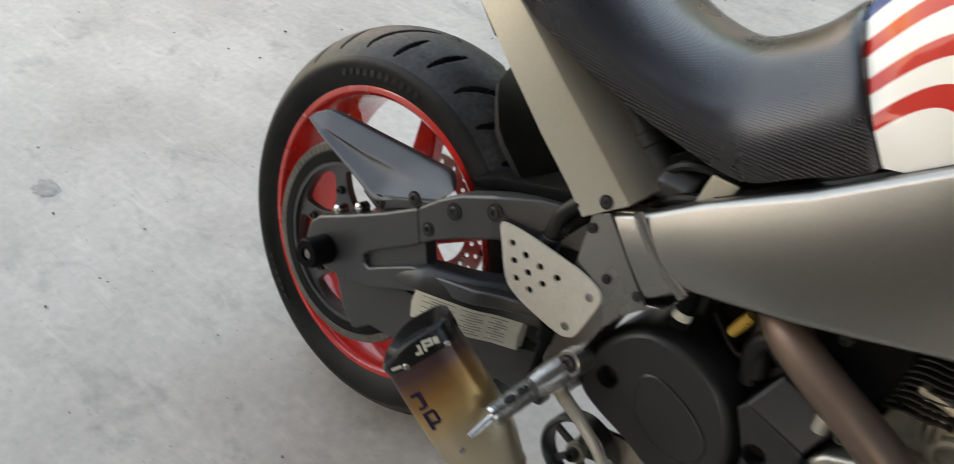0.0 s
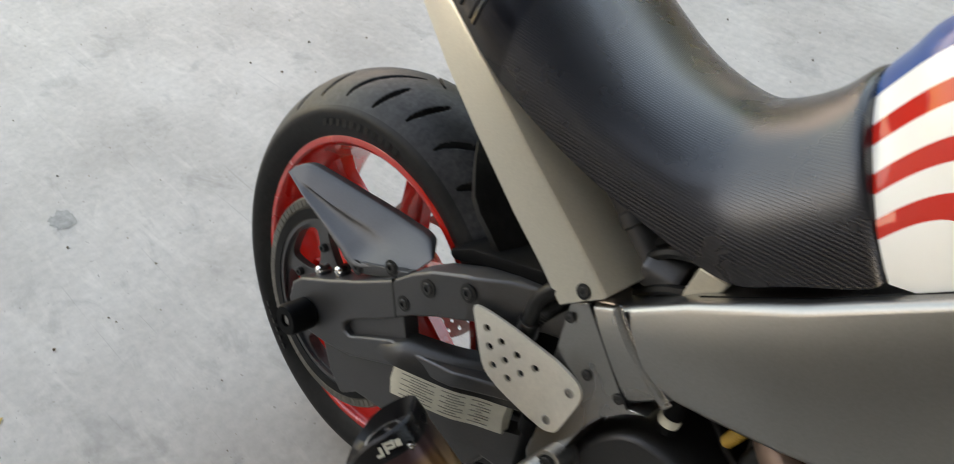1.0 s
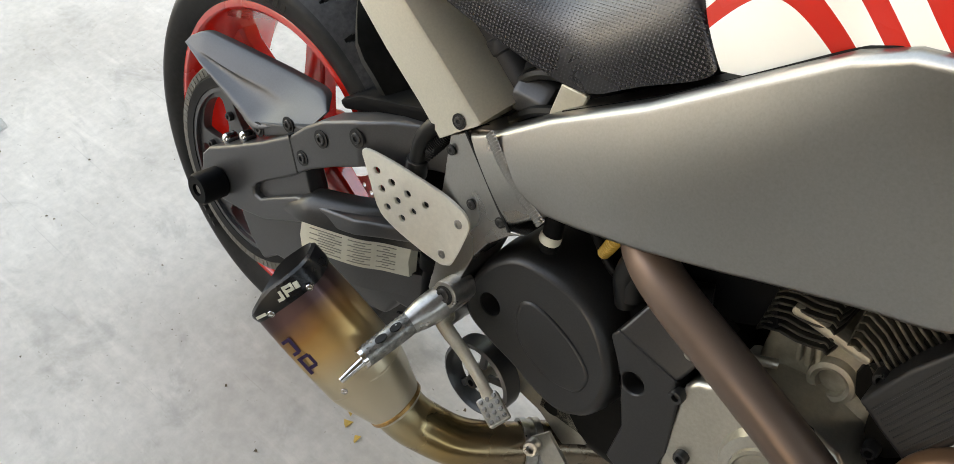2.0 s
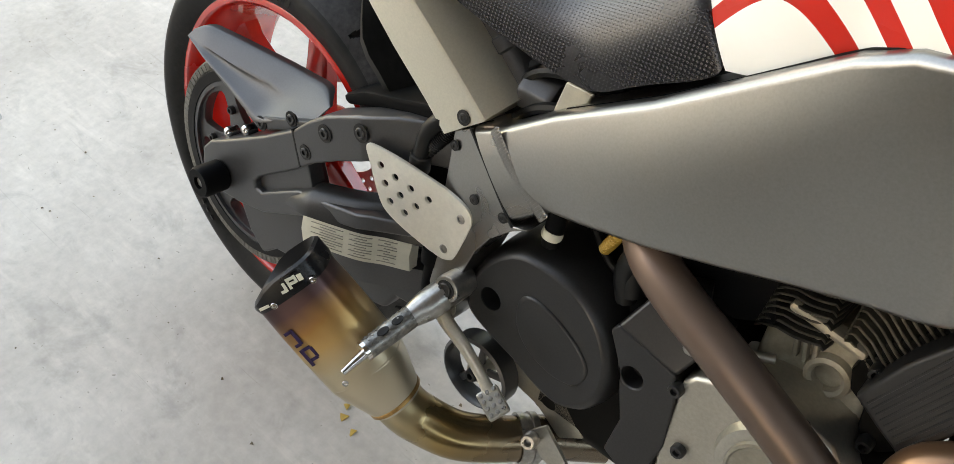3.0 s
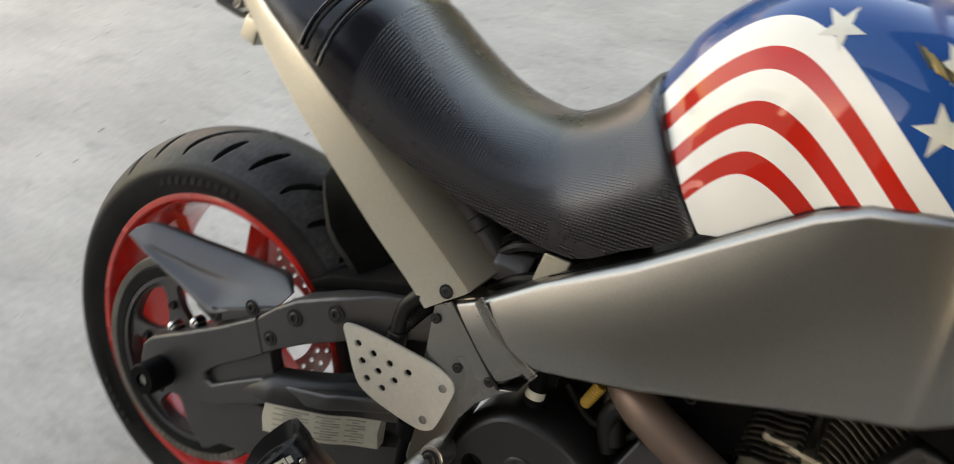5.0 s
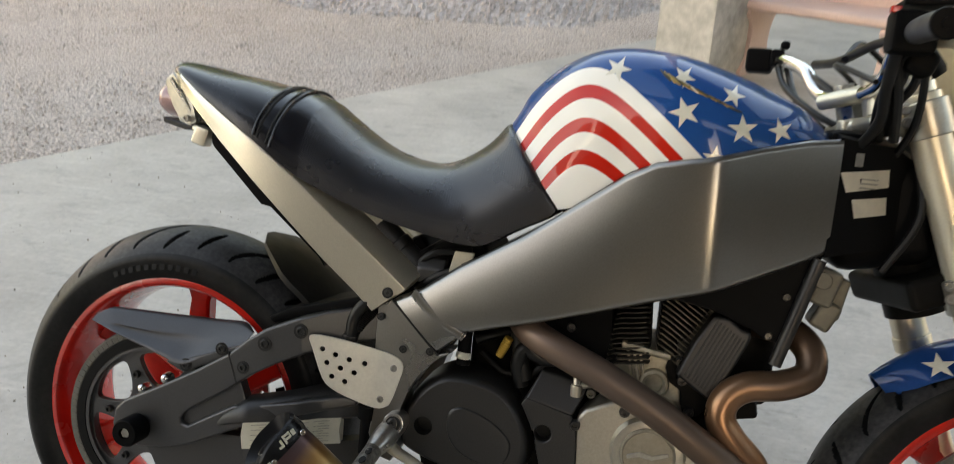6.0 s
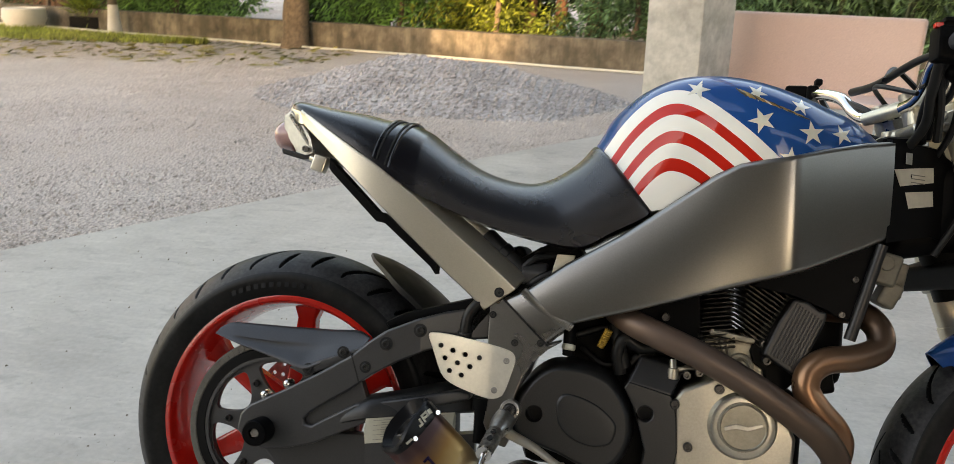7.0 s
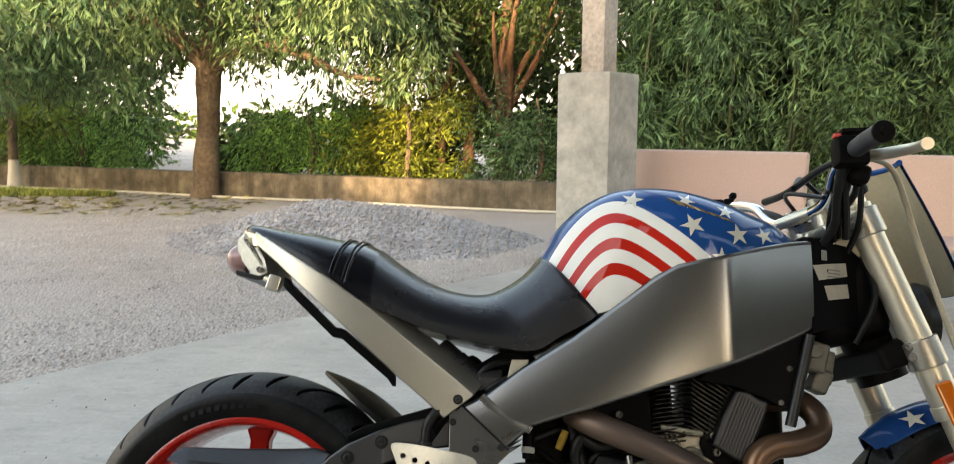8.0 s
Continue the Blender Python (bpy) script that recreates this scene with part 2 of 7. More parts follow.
def spline(points, steps=6):
    """Catmull-Rom points through the given ones (tuples of any length)."""
    p = [np.array(q, float) for q in points]
    p = [2 * p[0] - p[1]] + p + [2 * p[-1] - p[-2]]
    out = []
    for a, b, c, d in zip(p, p[1:], p[2:], p[3:]):
        for k in range(steps):
            t = k / steps
            out.append(0.5 * (2 * b + (c - a) * t + (2 * a - 5 * b + 4 * c - d) * t * t + (3 * b - a - 3 * c + d) * t ** 3))
    out.append(p[-2])
    return out


def tube(points, radius, sides=14, steps=6, flat=1.0, ribs=0.0):
    """A round bar or hose along a smooth path; radius is one number or one for each point."""
    if isinstance(radius, (int, float)):
        radius = [radius] * len(points)
    path = spline([(*p, r) for p, r in zip(points, radius)], steps)
    rings, up = [], None
    for i, q in enumerate(path):
        a, b = path[max(0, i - 1)], path[min(len(path) - 1, i + 1)]
        d = Vector((b - a)[:3]).normalized()
        if up is None:
            up = d.orthogonal().normalized()
        up = (up - d * up.dot(d)).normalized()
        side = d.cross(up)
        r = q[3] * (1 + (ribs if i % 2 else -ribs))
        rings.append([Vector(q[:3]) + up * (math.cos(t) * r) + side * (math.sin(t) * r * flat) for t in (2 * math.pi * k / sides for k in range(sides))])
    return loft(rings)


def lathe(profile, centre, axis="Y", sides=48, start=0.0, end=360.0):
    """Turns (along, radius) pairs round an axis through centre."""
    full = abs(end - start - 360) < 1e-6
    rings = []
    n = sides if full else sides + 1
    for k in range(n):
        t = radians(start + (end - start) * k / sides)
        ring = []
        for a, r in profile:
            c, s = math.cos(t) * r, math.sin(t) * r
            q = (c, a, s) if axis == "Y" else (a, c, s) if axis == "X" else (c, s, a)
            ring.append(Vector(centre) + Vector(q))
        rings.append(ring)
    bm = bmesh.new()
    rows = [[bm.verts.new(p) for p in ring] for ring in rings]
    pairs = list(zip(rows, rows[1:] + ([rows[0]] if full else [])))
    for a, b in (pairs if full else pairs[:n - 1]):
        for i in range(len(profile) - 1):
            try:
                bm.faces.new((a[i], a[i + 1], b[i + 1], b[i]))
            except ValueError:
                pass
    bmesh.ops.remove_doubles(bm, verts=bm.verts, dist=1e-6)
    bmesh.ops.recalc_face_normals(bm, faces=bm.faces)
    return bm


def rod(a, b, radius, sides=16, radius_end=None, bevel=0.0):
    """A straight round bar from a to b."""
    a, b = Vector(a), Vector(b)
    d = b - a
    bm = bmesh.new()
    bmesh.ops.create_cone(bm, cap_ends=True, segments=sides, radius1=radius, radius2=radius if radius_end is None else radius_end, depth=d.length)
    bevelled(bm, bevel, 2, 60)
    return moved(bm, Matrix.Translation((a + b) / 2) @ d.to_track_quat("Z", "Y").to_matrix().to_4x4())


def circle(x, z, r, n=16, a0=0.0):
    return [(x + r * math.cos(a0 + 2 * math.pi * k / n), z + r * math.sin(a0 + 2 * math.pi * k / n)) for k in range(n)]


def rounded(points, steps=4):
    """A closed outline, smoothed."""
    p = list(points)
    q = spline(p[-2:] + p + p[:2], steps)
    return [tuple(v) for v in q[2 * steps:2 * steps + len(p) * steps]]


def inside(c, loop):
    """Whether a point lies within a closed outline."""
    hit = False
    for (x0, z0), (x1, z1) in zip(loop, list(loop[1:]) + [loop[0]]):
        if (z0 > c[1]) != (z1 > c[1]) and c[0] < (x1 - x0) * (c[1] - z0) / (z1 - z0) + x0:
            hit = not hit
    return hit


def plate(outline, y0, y1, holes=(), bevel=0.0, segments=2, bend=None, cuts=()):
    """A plate in the x-z plane between y0 and y1, with holes through it. bend moves y by a function of x and z."""
    bm = bmesh.new()
    edges = []
    coords = []
    for loop in (outline, *holes):
        o = len(coords)
        coords += [Vector(q) for q in loop]
        edges += [(o + i, o + (i + 1) % len(loop)) for i in range(len(loop))]
    flat, _, faces = delaunay_2d_cdt(coords, edges, [], 0, 1e-7)[:3]
    vs = [bm.verts.new((q.x, y0, q.y)) for q in flat]
    for f in faces:
        c = sum((flat[i] for i in f), Vector((0, 0))) / len(f)
        if inside(c, outline) and not any(inside(c, h) for h in holes):
            bm.faces.new([vs[i] for i in f])
    bmesh.ops.delete(bm, geom=[v for v in bm.verts if not v.link_faces], context="VERTS")
    bmesh.ops.dissolve_limit(bm, angle_limit=0.01, verts=bm.verts[:], edges=bm.edges[:])
    made = bmesh.ops.extrude_face_region(bm, geom=bm.faces[:])
    for v in made["geom"]:
        if isinstance(v, bmesh.types.BMVert):
            v.co.y = y1
    bmesh.ops.recalc_face_normals(bm, faces=bm.faces)
    bevelled(bm, bevel, segments, 50)
    if cuts:
        bmesh.ops.triangulate(bm, faces=bm.faces[:])
    for x in cuts:
        bmesh.ops.bisect_plane(bm, geom=bm.verts[:] + bm.edges[:] + bm.faces[:], plane_co=(x, 0, 0), plane_no=(1, 0, 0))
    if bend:
        for v in bm.verts:
            v.co.y += bend(v.co.x, v.co.z)
    return bm


def socket_screw(parent, at, normal=(0, -1, 0), r=0.0075, depth=0.005, mat=None, name="screw"):
    """A round socket-head screw with its hexagon hole."""
    prof = [(-0.004, 0.0), (-0.004, r), (depth * 0.7, r), (depth, r * 0.85), (depth, r * 0.5), (depth * 0.35, r * 0.45), (depth * 0.35, 0.0)]
    bm = lathe(prof, (0, 0, 0), "Z", 12)
    moved(bm, Matrix.Translation(at) @ Vector(normal).to_track_quat("Z", "Y").to_matrix().to_4x4())
    return part(name, bm, mat or SPOT_GREY, parent)


def joined(*parts):
    """Several bmeshes of one part in one."""
    out = parts[0]
    for bm in parts[1:]:
        me = bpy.data.meshes.new("piece")
        bm.to_mesh(me)
        bm.free()
        out.from_mesh(me)
        bpy.data.meshes.remove(me)
    return out


def thing(name, label, category, m=None, group="", kind=""):
    ob = new(name)
    ob.empty_display_size = 0.1
    if m is not None:
        ob.matrix_world = m
    return tagged(ob, label, category, group, kind)


# ---------------------------------------------------------------- ground, slab, walls
EDGE_A, EDGE_B = Vector((-1.92, 1.6, 0)), Vector((0.42, 5.05, 0))
EDGE = (EDGE_B - EDGE_A).normalized()
OUT = Vector((-EDGE.y, EDGE.x, 0))
SLAB_DROP = 0.06



def concrete_material():
    """Trowelled concrete: broad blotches, pale drag marks, and small dark specks."""
    m = material("smooth_concrete", (0.48, 0.435, 0.39), 0.48, 0.0, 0.10, 48, 2.2, 0.08, 0.002, second=(0.35, 0.314, 0.277), amount=1.0)
    t = m.node_tree
    p = t.nodes["Principled BSDF"]
    base = p.inputs["Base Color"].links[0].from_socket
    co = t.nodes.new("ShaderNodeTexCoord")
    def stretched(turn, scale, size, detail, lo, hi, a, b):
        mp = t.nodes.new("ShaderNodeMapping")
        mp.inputs["Rotation"].default_value = (0, 0, radians(turn))
        mp.inputs["Scale"].default_value = scale
        t.links.new(co.outputs["Object"], mp.inputs["Vector"])
        n = node(t, "ShaderNodeTexNoise", Scale=size, Detail=detail, Roughness=0.65, Distortion=0.6)
        t.links.new(mp.outputs[0], n.inputs["Vector"])
        r = t.nodes.new("ShaderNodeMapRange")
        for key, v in (("From Min", lo), ("From Max", hi), ("To Min", a), ("To Max", b)):
            r.inputs[key].default_value = v
        t.links.new(n.outputs[0], r.inputs["Value"])
        return r.outputs[0]
    drag = stretched(35, (1, 5, 1), 5.0, 6.0, 0.52, 0.72, 1.0, 1.16)
    smudge = stretched(-20, (1, 1.6, 1), 6.5, 5.0, 0.55, 0.68, 1.0, 0.80)
    scratch = stretched(62, (1, 40, 1), 2.2, 2.0, 0.70, 0.74, 1.0, 0.86)
    speck = stretched(0, (1, 1, 1), 95.0, 1.0, 0.74, 0.78, 1.0, 0.55)
    f = math_node(t, "MULTIPLY", math_node(t, "MULTIPLY", drag, smudge), math_node(t, "MULTIPLY", scratch, speck))
    hs = t.nodes.new("ShaderNodeHueSaturation")
    t.links.new(base, hs.inputs["Color"])
    t.links.new(f, hs.inputs["Value"])
    t.links.new(hs.outputs[0], p.inputs["Base Color"])
    return m


CONCRETE = concrete_material()
GRAVEL_SOIL = material("gravel_bed", (0.52, 0.45, 0.405), 0.9, 0.0, 0.8, 70, 0.5, 1.0, 0.02, second=(0.42, 0.335, 0.28), amount=0.8)
HEAP_STONE = material("blue_grey_crushed_stone", (0.40, 0.375, 0.365), 0.85, 0.0, 0.45, 26, 2, 0.4, 0.005, second=(0.24, 0.225, 0.22), amount=0.9)
GRAVEL_STONE = material("grey_crushed_stone", (0.56, 0.495, 0.455), 0.85, 0.0, 0.6, 30, 2, 0.3, 0.004, second=(0.22, 0.19, 0.17), amount=0.8)
PLASTER = material("painted_plaster", (0.62, 0.6, 0.55), 0.8, 0.0, 0.05, 30, 1.5, 0.1, 0.003)
GREY_RENDER = material("weathered_cement", (0.52, 0.5, 0.45), 0.85, 0.0, 0.14, 22, 6, 0.25, 0.004, second=(0.2, 0.19, 0.17), amount=0.7)
OLD_WALL = material("stained_old_wall", (0.19, 0.155, 0.11), 0.9, 0.0, 0.5, 6, 2.2, 0.4, 0.01, second=(0.06, 0.05, 0.036), amount=1.0)
PINK_TERRAZZO = material("pink_terrazzo", (0.6, 0.44, 0.39), 0.6, 0.0, 0.1, 140, 3, 0.05, 0.001, second=(0.54, 0.39, 0.34))
POST_WOOD = material("weathered_grey_wood", (0.6, 0.53, 0.47), 0.8, 0.0, 0.25, 35, 3, 0.3, 0.003, second=(0.28, 0.22, 0.18), amount=0.8)
# dark paint of the added unseen walls and sheet that block light
BLOCKER_BROWN = material("dark_brown_blocker_paint", (0.05, 0.041, 0.031), 0.8, 0.0, 0.06, 20, 1.2, 0.1, 0.003, second=(0.042, 0.034, 0.025))
PALE_WALL = material("pale_plaster_paint", (0.8, 0.77, 0.7), 0.8, 0.0, 0.05, 20, 1.2, 0.1, 0.003)
ROOF_SHEET = material("brown_roof_underside", (0.16, 0.13, 0.095), 0.7, 0.0, 0.05, 30, 1.5, 0.05, 0.002)


def ground_sheet():
    bm = bmesh.new()
    n = 60
    def spread(k):
        u = 2 * k / n - 1
        return (abs(u) ** 2.2) * 900 * (1 if u > 0 else -1)
    grid = [[bm.verts.new((spread(i) - 2, spread(j) + 8, 0)) for j in range(n + 1)] for i in range(n + 1)]
    for i in range(n):
        for j in range(n):
            bm.faces.new((grid[i][j], grid[i + 1][j], grid[i + 1][j + 1], grid[i][j + 1]))
    for v in bm.verts:
        v.co.z = -SLAB_DROP + 0.02 * noise.noise(Vector((v.co.x * 0.4, v.co.y * 0.4, 0))) - 0.01
    return tagged(finish("ground", bm, GRAVEL_SOIL), "grey-brown gravel yard with bare earth patches", "ground", kind="structure")


def slab():
    a = EDGE_A - EDGE * 14
    b = EDGE_B + EDGE * 9
    c, d = b - OUT * 14, a - OUT * 14
    bm = bmesh.new()
    top = [bm.verts.new((p.x, p.y, 0)) for p in (a, d, c, b)]
    bm.faces.new(top)
    made = bmesh.ops.extrude_face_region(bm, geom=bm.faces[:])
    for v in made["geom"]:
        if isinstance(v, bmesh.types.BMVert):
            v.co.z = -0.25
    bmesh.ops.recalc_face_normals(bm, faces=bm.faces)
    bevelled(bm, 0.012, 2)
    return tagged(finish("floor", bm, CONCRETE), "smooth grey concrete floor with stains and hairline marks", "floor", kind="structure")


def wall_piece(name, a, b, height, thick, mat, label, z0=0.0):
    a, b = Vector(a), Vector(b)
    d = b - a
    bm = block((d.length, thick, height), 0.01)
    moved(bm, Matrix.Translation((a + b) / 2 + Vector((0, 0, z0 + height / 2))) @ Matrix.Rotation(math.atan2(d.y, d.x), 4, "Z"))
    return tagged(finish(name, bm, mat), label, "wall", kind="structure")


ground_sheet()
slab()
# unseen walls added to shade the trees; the lower one lets a sun patch through
wall_piece("wall_unseen_low", (-26, -6.5, 0), (-7.0, -6.5, 0), 4.4, 0.2, PALE_WALL, "unseen pale plaster wall added to shade the yard trees")
wall_piece("wall_unseen_notch", (-7.0, -6.5, 0), (-5.7, -6.5, 0), 2.4, 0.2, PALE_WALL, "unseen lower pale wall, a notch that lets sun onto the shrubs")
wall_piece("wall_unseen_side", (-5.7, -6.5, 0), (-4.4, -6.5, 0), 4.9, 0.2, PALE_WALL, "unseen pale plaster wall added to shade the yard trees")
# unseen dark walls, added so the spar mirrors little light
wall_piece("wall_unseen_dark", (-4.4, -6.5, 0), (1.7, -6.5, 0), 7.6, 0.2, BLOCKER_BROWN, "unseen plain brown wall added behind the floor to darken reflections")
# the gap gives the spar fold its bright band; this unseen sill tones it down
wall_piece("wall_unseen_sill", (1.7, -6.5, 0), (2.95, -6.5, 0), 1.5, 0.2, PALE_WALL, "unseen low pale wall added to dim the glow through the gap")
wall_piece("wall_unseen_dark_far", (2.95, -6.5, 0), (16, -6.5, 0), 6.0, 0.2, BLOCKER_BROWN, "unseen plain brown wall added beyond the sky gap")


def roof():
    """The unseen porch roof: a sheet over the floor, carried by the post; its rear corner is extended to block sky."""
    outline = [(-0.9, 1.8), (1.05, 4.75), (12.6, -1.25), (12.6, -5.2), (-3.2, -5.2), (-3.2, -2.4), (-0.9, -2.4)]
    bm = bmesh.new()
    low = [bm.verts.new((x, y, 6.2)) for x, y in outline]
    bm.faces.new(low)
    made = bmesh.ops.extrude_face_region(bm, geom=bm.faces[:])
    for v in made["geom"]:
        if isinstance(v, bmesh.types.BMVert):
            v.co.z = 6.28
    bmesh.ops.recalc_face_normals(bm, faces=bm.faces)
    return tagged(finish("ceiling", bm, ROOF_SHEET), "plain brown underside of the unseen porch roof, extended to block sky", "roof", kind="structure")


roof()
# unseen sheet added above the rear wall to hide sky from the spar
tagged(finish("ceiling_sky_blocker", moved(block((4.2, 2.6, 0.08), 0.01), pose(-0.1, -5.1, 3.80)), BLOCKER_BROWN), "unseen brown sheet added to keep sky out of the spar's reflection", "roof", kind="structure")
# unseen wall added to close off light from the right end
wall_piece("wall_unseen_end", (12.7, -6.3, 0), (12.7, 2.5, 0), 4.6, 0.2, BLOCKER_BROWN, "unseen plain brown wall added to close the porch")

# ---------------------------------------------------------------- the motorcycle
LEAN = 18.5
bike = thing("motorcycle", "grey motorcycle with red wheels and flag-painted tank on concrete", "motorcycle", pose(0, 0, 0.011, -LEAN, 0, 0))

AXLE_Z, TYRE_R, RIM_R = 0.310, 0.316, 0.232


def groove_depth(theta, y, pitch):
    """How deep the tread is cut at an angle and a distance across."""
    a = abs(y)
    side = 0 if y < 0 else 1
    u = theta / pitch + 0.5 * side
    best = 0.0
    k = math.floor(u)
    for j in (k - 1, k, k + 1, k + 2):
        long = (j % 3) == 0
        lo, hi = (0.002, 0.072) if long else (0.024, 0.070) if j % 3 == 1 else (0.036, 0.076)
        if a < lo or a > hi:
            continue
        s = (a - lo) / (hi - lo)
        bow = (1.25 * (1 - s) ** 1.5 if long else 0.36 * (1 - s))
        off = abs(u - j + bow) * pitch * TYRE_R
        w = 0.0056 * math.sin(math.pi * min(1, max(0, s * 0.94 + 0.03))) ** 0.5
        best = max(best, min(1.0, max(0.0, (w - off) / 0.0012)))
    return best


def tyre_mesh(radius, half, sides=960, rows=84, rim_r=RIM_R, pitch=2 * math.pi / 30):
    flank = [(-half * 0.80, rim_r - 0.008), (-half * 0.88, rim_r + 0.002), (-half * 0.955, rim_r + 0.014), (-half, rim_r + 0.030), (-half * 0.992, rim_r + 0.037), (-half * 0.965, rim_r + 0.0405)]
    a0, r0 = flank[-1][0], flank[-1][1]
    crown = []
    for k in range(1, rows):
        a = a0 * math.cos(math.pi * k / rows)
        a = a0 + (-2 * a0) * k / rows
        q = abs(a / a0)
        crown.append((a, radius - (radius - r0) * (0.86 * q ** 2.0 + 0.14 * q ** 6)))
    prof = flank + crown + [(-a, r) for a, r in flank[::-1]]
    bm = bmesh.new()
    ring_rows = []
    cut_rows = []
    for k in range(sides):
        t = 2 * math.pi * k / sides
        row = []
        cut = []
        for a, r in prof:
            if abs(a) < abs(a0) * 0.97 and r > rim_r + 0.042:
                d = groove_depth(t, a * 0.0882 / half, pitch)
                r = r - 0.0065 * d
                cut.append(d)
            else:
                cut.append(0.0)
            row.append(bm.verts.new((r * math.cos(t), a, r * math.sin(t))))
        ring_rows.append(row)
        cut_rows.append(cut)
    for a, b, ca, cb in zip(ring_rows, ring_rows[1:] + ring_rows[:1], cut_rows, cut_rows[1:] + cut_rows[:1]):
        for i in range(len(prof) - 1):
            f = bm.faces.new((a[i], b[i], b[i + 1], a[i + 1]))
            # cut faces take the blacker rubber, which paints shade into the grooves
            f.material_index = 2 if i < len(flank) or i > len(prof) - len(flank) - 2 else int(max(ca[i], cb[i], cb[i + 1], ca[i + 1]) > 0.5)
    return bm


def rim_mesh(half, rim_r=RIM_R):
    side = [(-half * 0.86, rim_r - 0.012), (-half, rim_r - 0.002), (-half, rim_r + 0.001), (-half * 1.02, rim_r - 0.003), (-half * 1.02, rim_r - 0.009), (-half * 0.97, rim_r - 0.0135), (-half * 0.8, rim_r - 0.017), (-half * 0.5, rim_r - 0.022), (-half * 0.2, rim_r - 0.024)]
    prof = side + [(-a, r) for a, r in side[::-1]] + [(half * 0.3, rim_r - 0.016), (-half * 0.3, rim_r - 0.016), side[0]]
    return lathe(prof, (0, 0, 0), "Y", 96)


def wheel(name, half_tyre, half_rim, radius, m, label, sidewall_bars=True):
    rim = part(name, rim_mesh(half_rim), RED_PAINT, bike, label)
    rim.matrix_local = m
    tyre = part("tyre", tyre_mesh(radius, half_tyre), RUBBER, rim, "worn black road tyre with curved grooves", 60)
    tyre.data.materials.append(BLACK_RUBBER_GROOVE_SHADE)
    tyre.data.materials.append(SIDEWALL)
    part("hub", lathe([(-0.05, 0.0), (-0.05, 0.042), (-0.03, 0.05), (0.03, 0.05), (0.05, 0.042), (0.05, 0.0)], (0, 0, 0), "Y", 36), RED_PAINT, rim)
    return rim


def spoke(rim, angle, r0, r1, w0, w1, thick, y):
    ring = []
    for s in (0, 0.25, 0.55, 0.85, 1.0):
        r = r0 + (r1 - r0) * s
        w = w0 + (w1 - w0) * s + (0.012 if s == 1.0 else 0)
        d = thick * (1 - 0.25 * math.sin(math.pi * s))
        ring.append([(-w, y - d * 0.7, r), (-w * 0.72, y - d, r), (w * 0.72, y - d, r), (w, y - d * 0.7, r), (w, y + d * 0.7, r), (w * 0.72, y + d, r), (-w * 0.72, y + d, r), (-w, y + d * 0.7, r)])
    bm = loft(ring)
    moved(bm, Matrix.Rotation(angle, 4, "Y"))
    return part("spoke", bm, RED_PAINT, rim)


rear = wheel("rear_wheel", 0.0905, 0.0775, TYRE_R, pose(-0.003, 0.004, AXLE_Z), "glossy red rear wheel with cast spokes")
for k in range(6):
    spoke(rear, radians(2 + 60 * k), 0.04, 0.212, 0.028, 0.016, 0.018, 0.0)

# raised lettering on the flank, as plain bars, and the moulded rings
for j, (mid, count) in enumerate(((97, 11), (222, 6), (318, 8))):
    for k in range(count):
        t = mid - (k - count / 2) * 3.4
        bm = block((0.0085, 0.0008, 0.0125), 0.0003, 1)
        moved(bm, Matrix.Rotation(radians(90 - t), 4, "Y") @ Matrix.Translation((0, -0.0898, 0.2535)) @ Matrix.Rotation(radians(-14), 4, "X"))
        part("raised_bar", bm, BLACK_RUBBER_GROOVE_SHADE, rear)
part("valve", rod((0.2 * math.cos(0.3), -0.02, 0.2 * math.sin(0.3)), (0.178 * math.cos(0.3), -0.03, 0.178 * math.sin(0.3)), 0.004, 10), BLACK_PLASTIC, rear)

# belt pulley with its spider
PULLEY_Y = -0.115
pulley = part("pulley", lathe([(-0.016, 0.118), (-0.016, 0.132), (-0.011, 0.140), (-0.012, 0.154), (-0.008, 0.1565), (0.008, 0.1565), (0.012, 0.152), (0.012, 0.120), (-0.016, 0.118)], (0, PULLEY_Y, 0), "Y", 96), SWING_GREY, rear, "dark grey toothed belt pulley")
DIMPLE = material("dull_zinc", (0.16, 0.15, 0.13), 0.5, 0.6, 0.1, 120, 9, 0.1, 0.0004)
part("flange", lathe([(-0.0135, 0.1415), (-0.0145, 0.1425), (-0.0145, 0.1535), (-0.0125, 0.1545), (-0.0115, 0.1415), (-0.0135, 0.1415)], (0, PULLEY_Y, 0), "Y", 96), DIMPLE, rear, "dull zinc ring of the pulley")
part("belt", lathe([(-0.0150, 0.1235), (-0.0172, 0.125), (-0.0172, 0.1395), (-0.0150, 0.141), (-0.012, 0.132), (-0.0150, 0.1235)], (0, PULLEY_Y, 0), "Y", 96), BLACK_RUBBER_GROOVE_SHADE, rear, "black toothed drive belt")
teeth = bmesh.new()
for k in range(84):
    a = 2 * math.pi * k / 84
    bm = moved(block((0.0045, 0.0016, 0.0095), 0.0004, 1), Matrix.Translation((0.1478 * math.cos(a), PULLEY_Y - 0.0146, 0.1478 * math.sin(a))) @ Matrix.Rotation(math.pi / 2 - a, 4, "Y"))
    teeth = joined(teeth, bm)
part("toothed_edge", teeth, DIMPLE, rear, "dull zinc teeth round the pulley")
holes = []
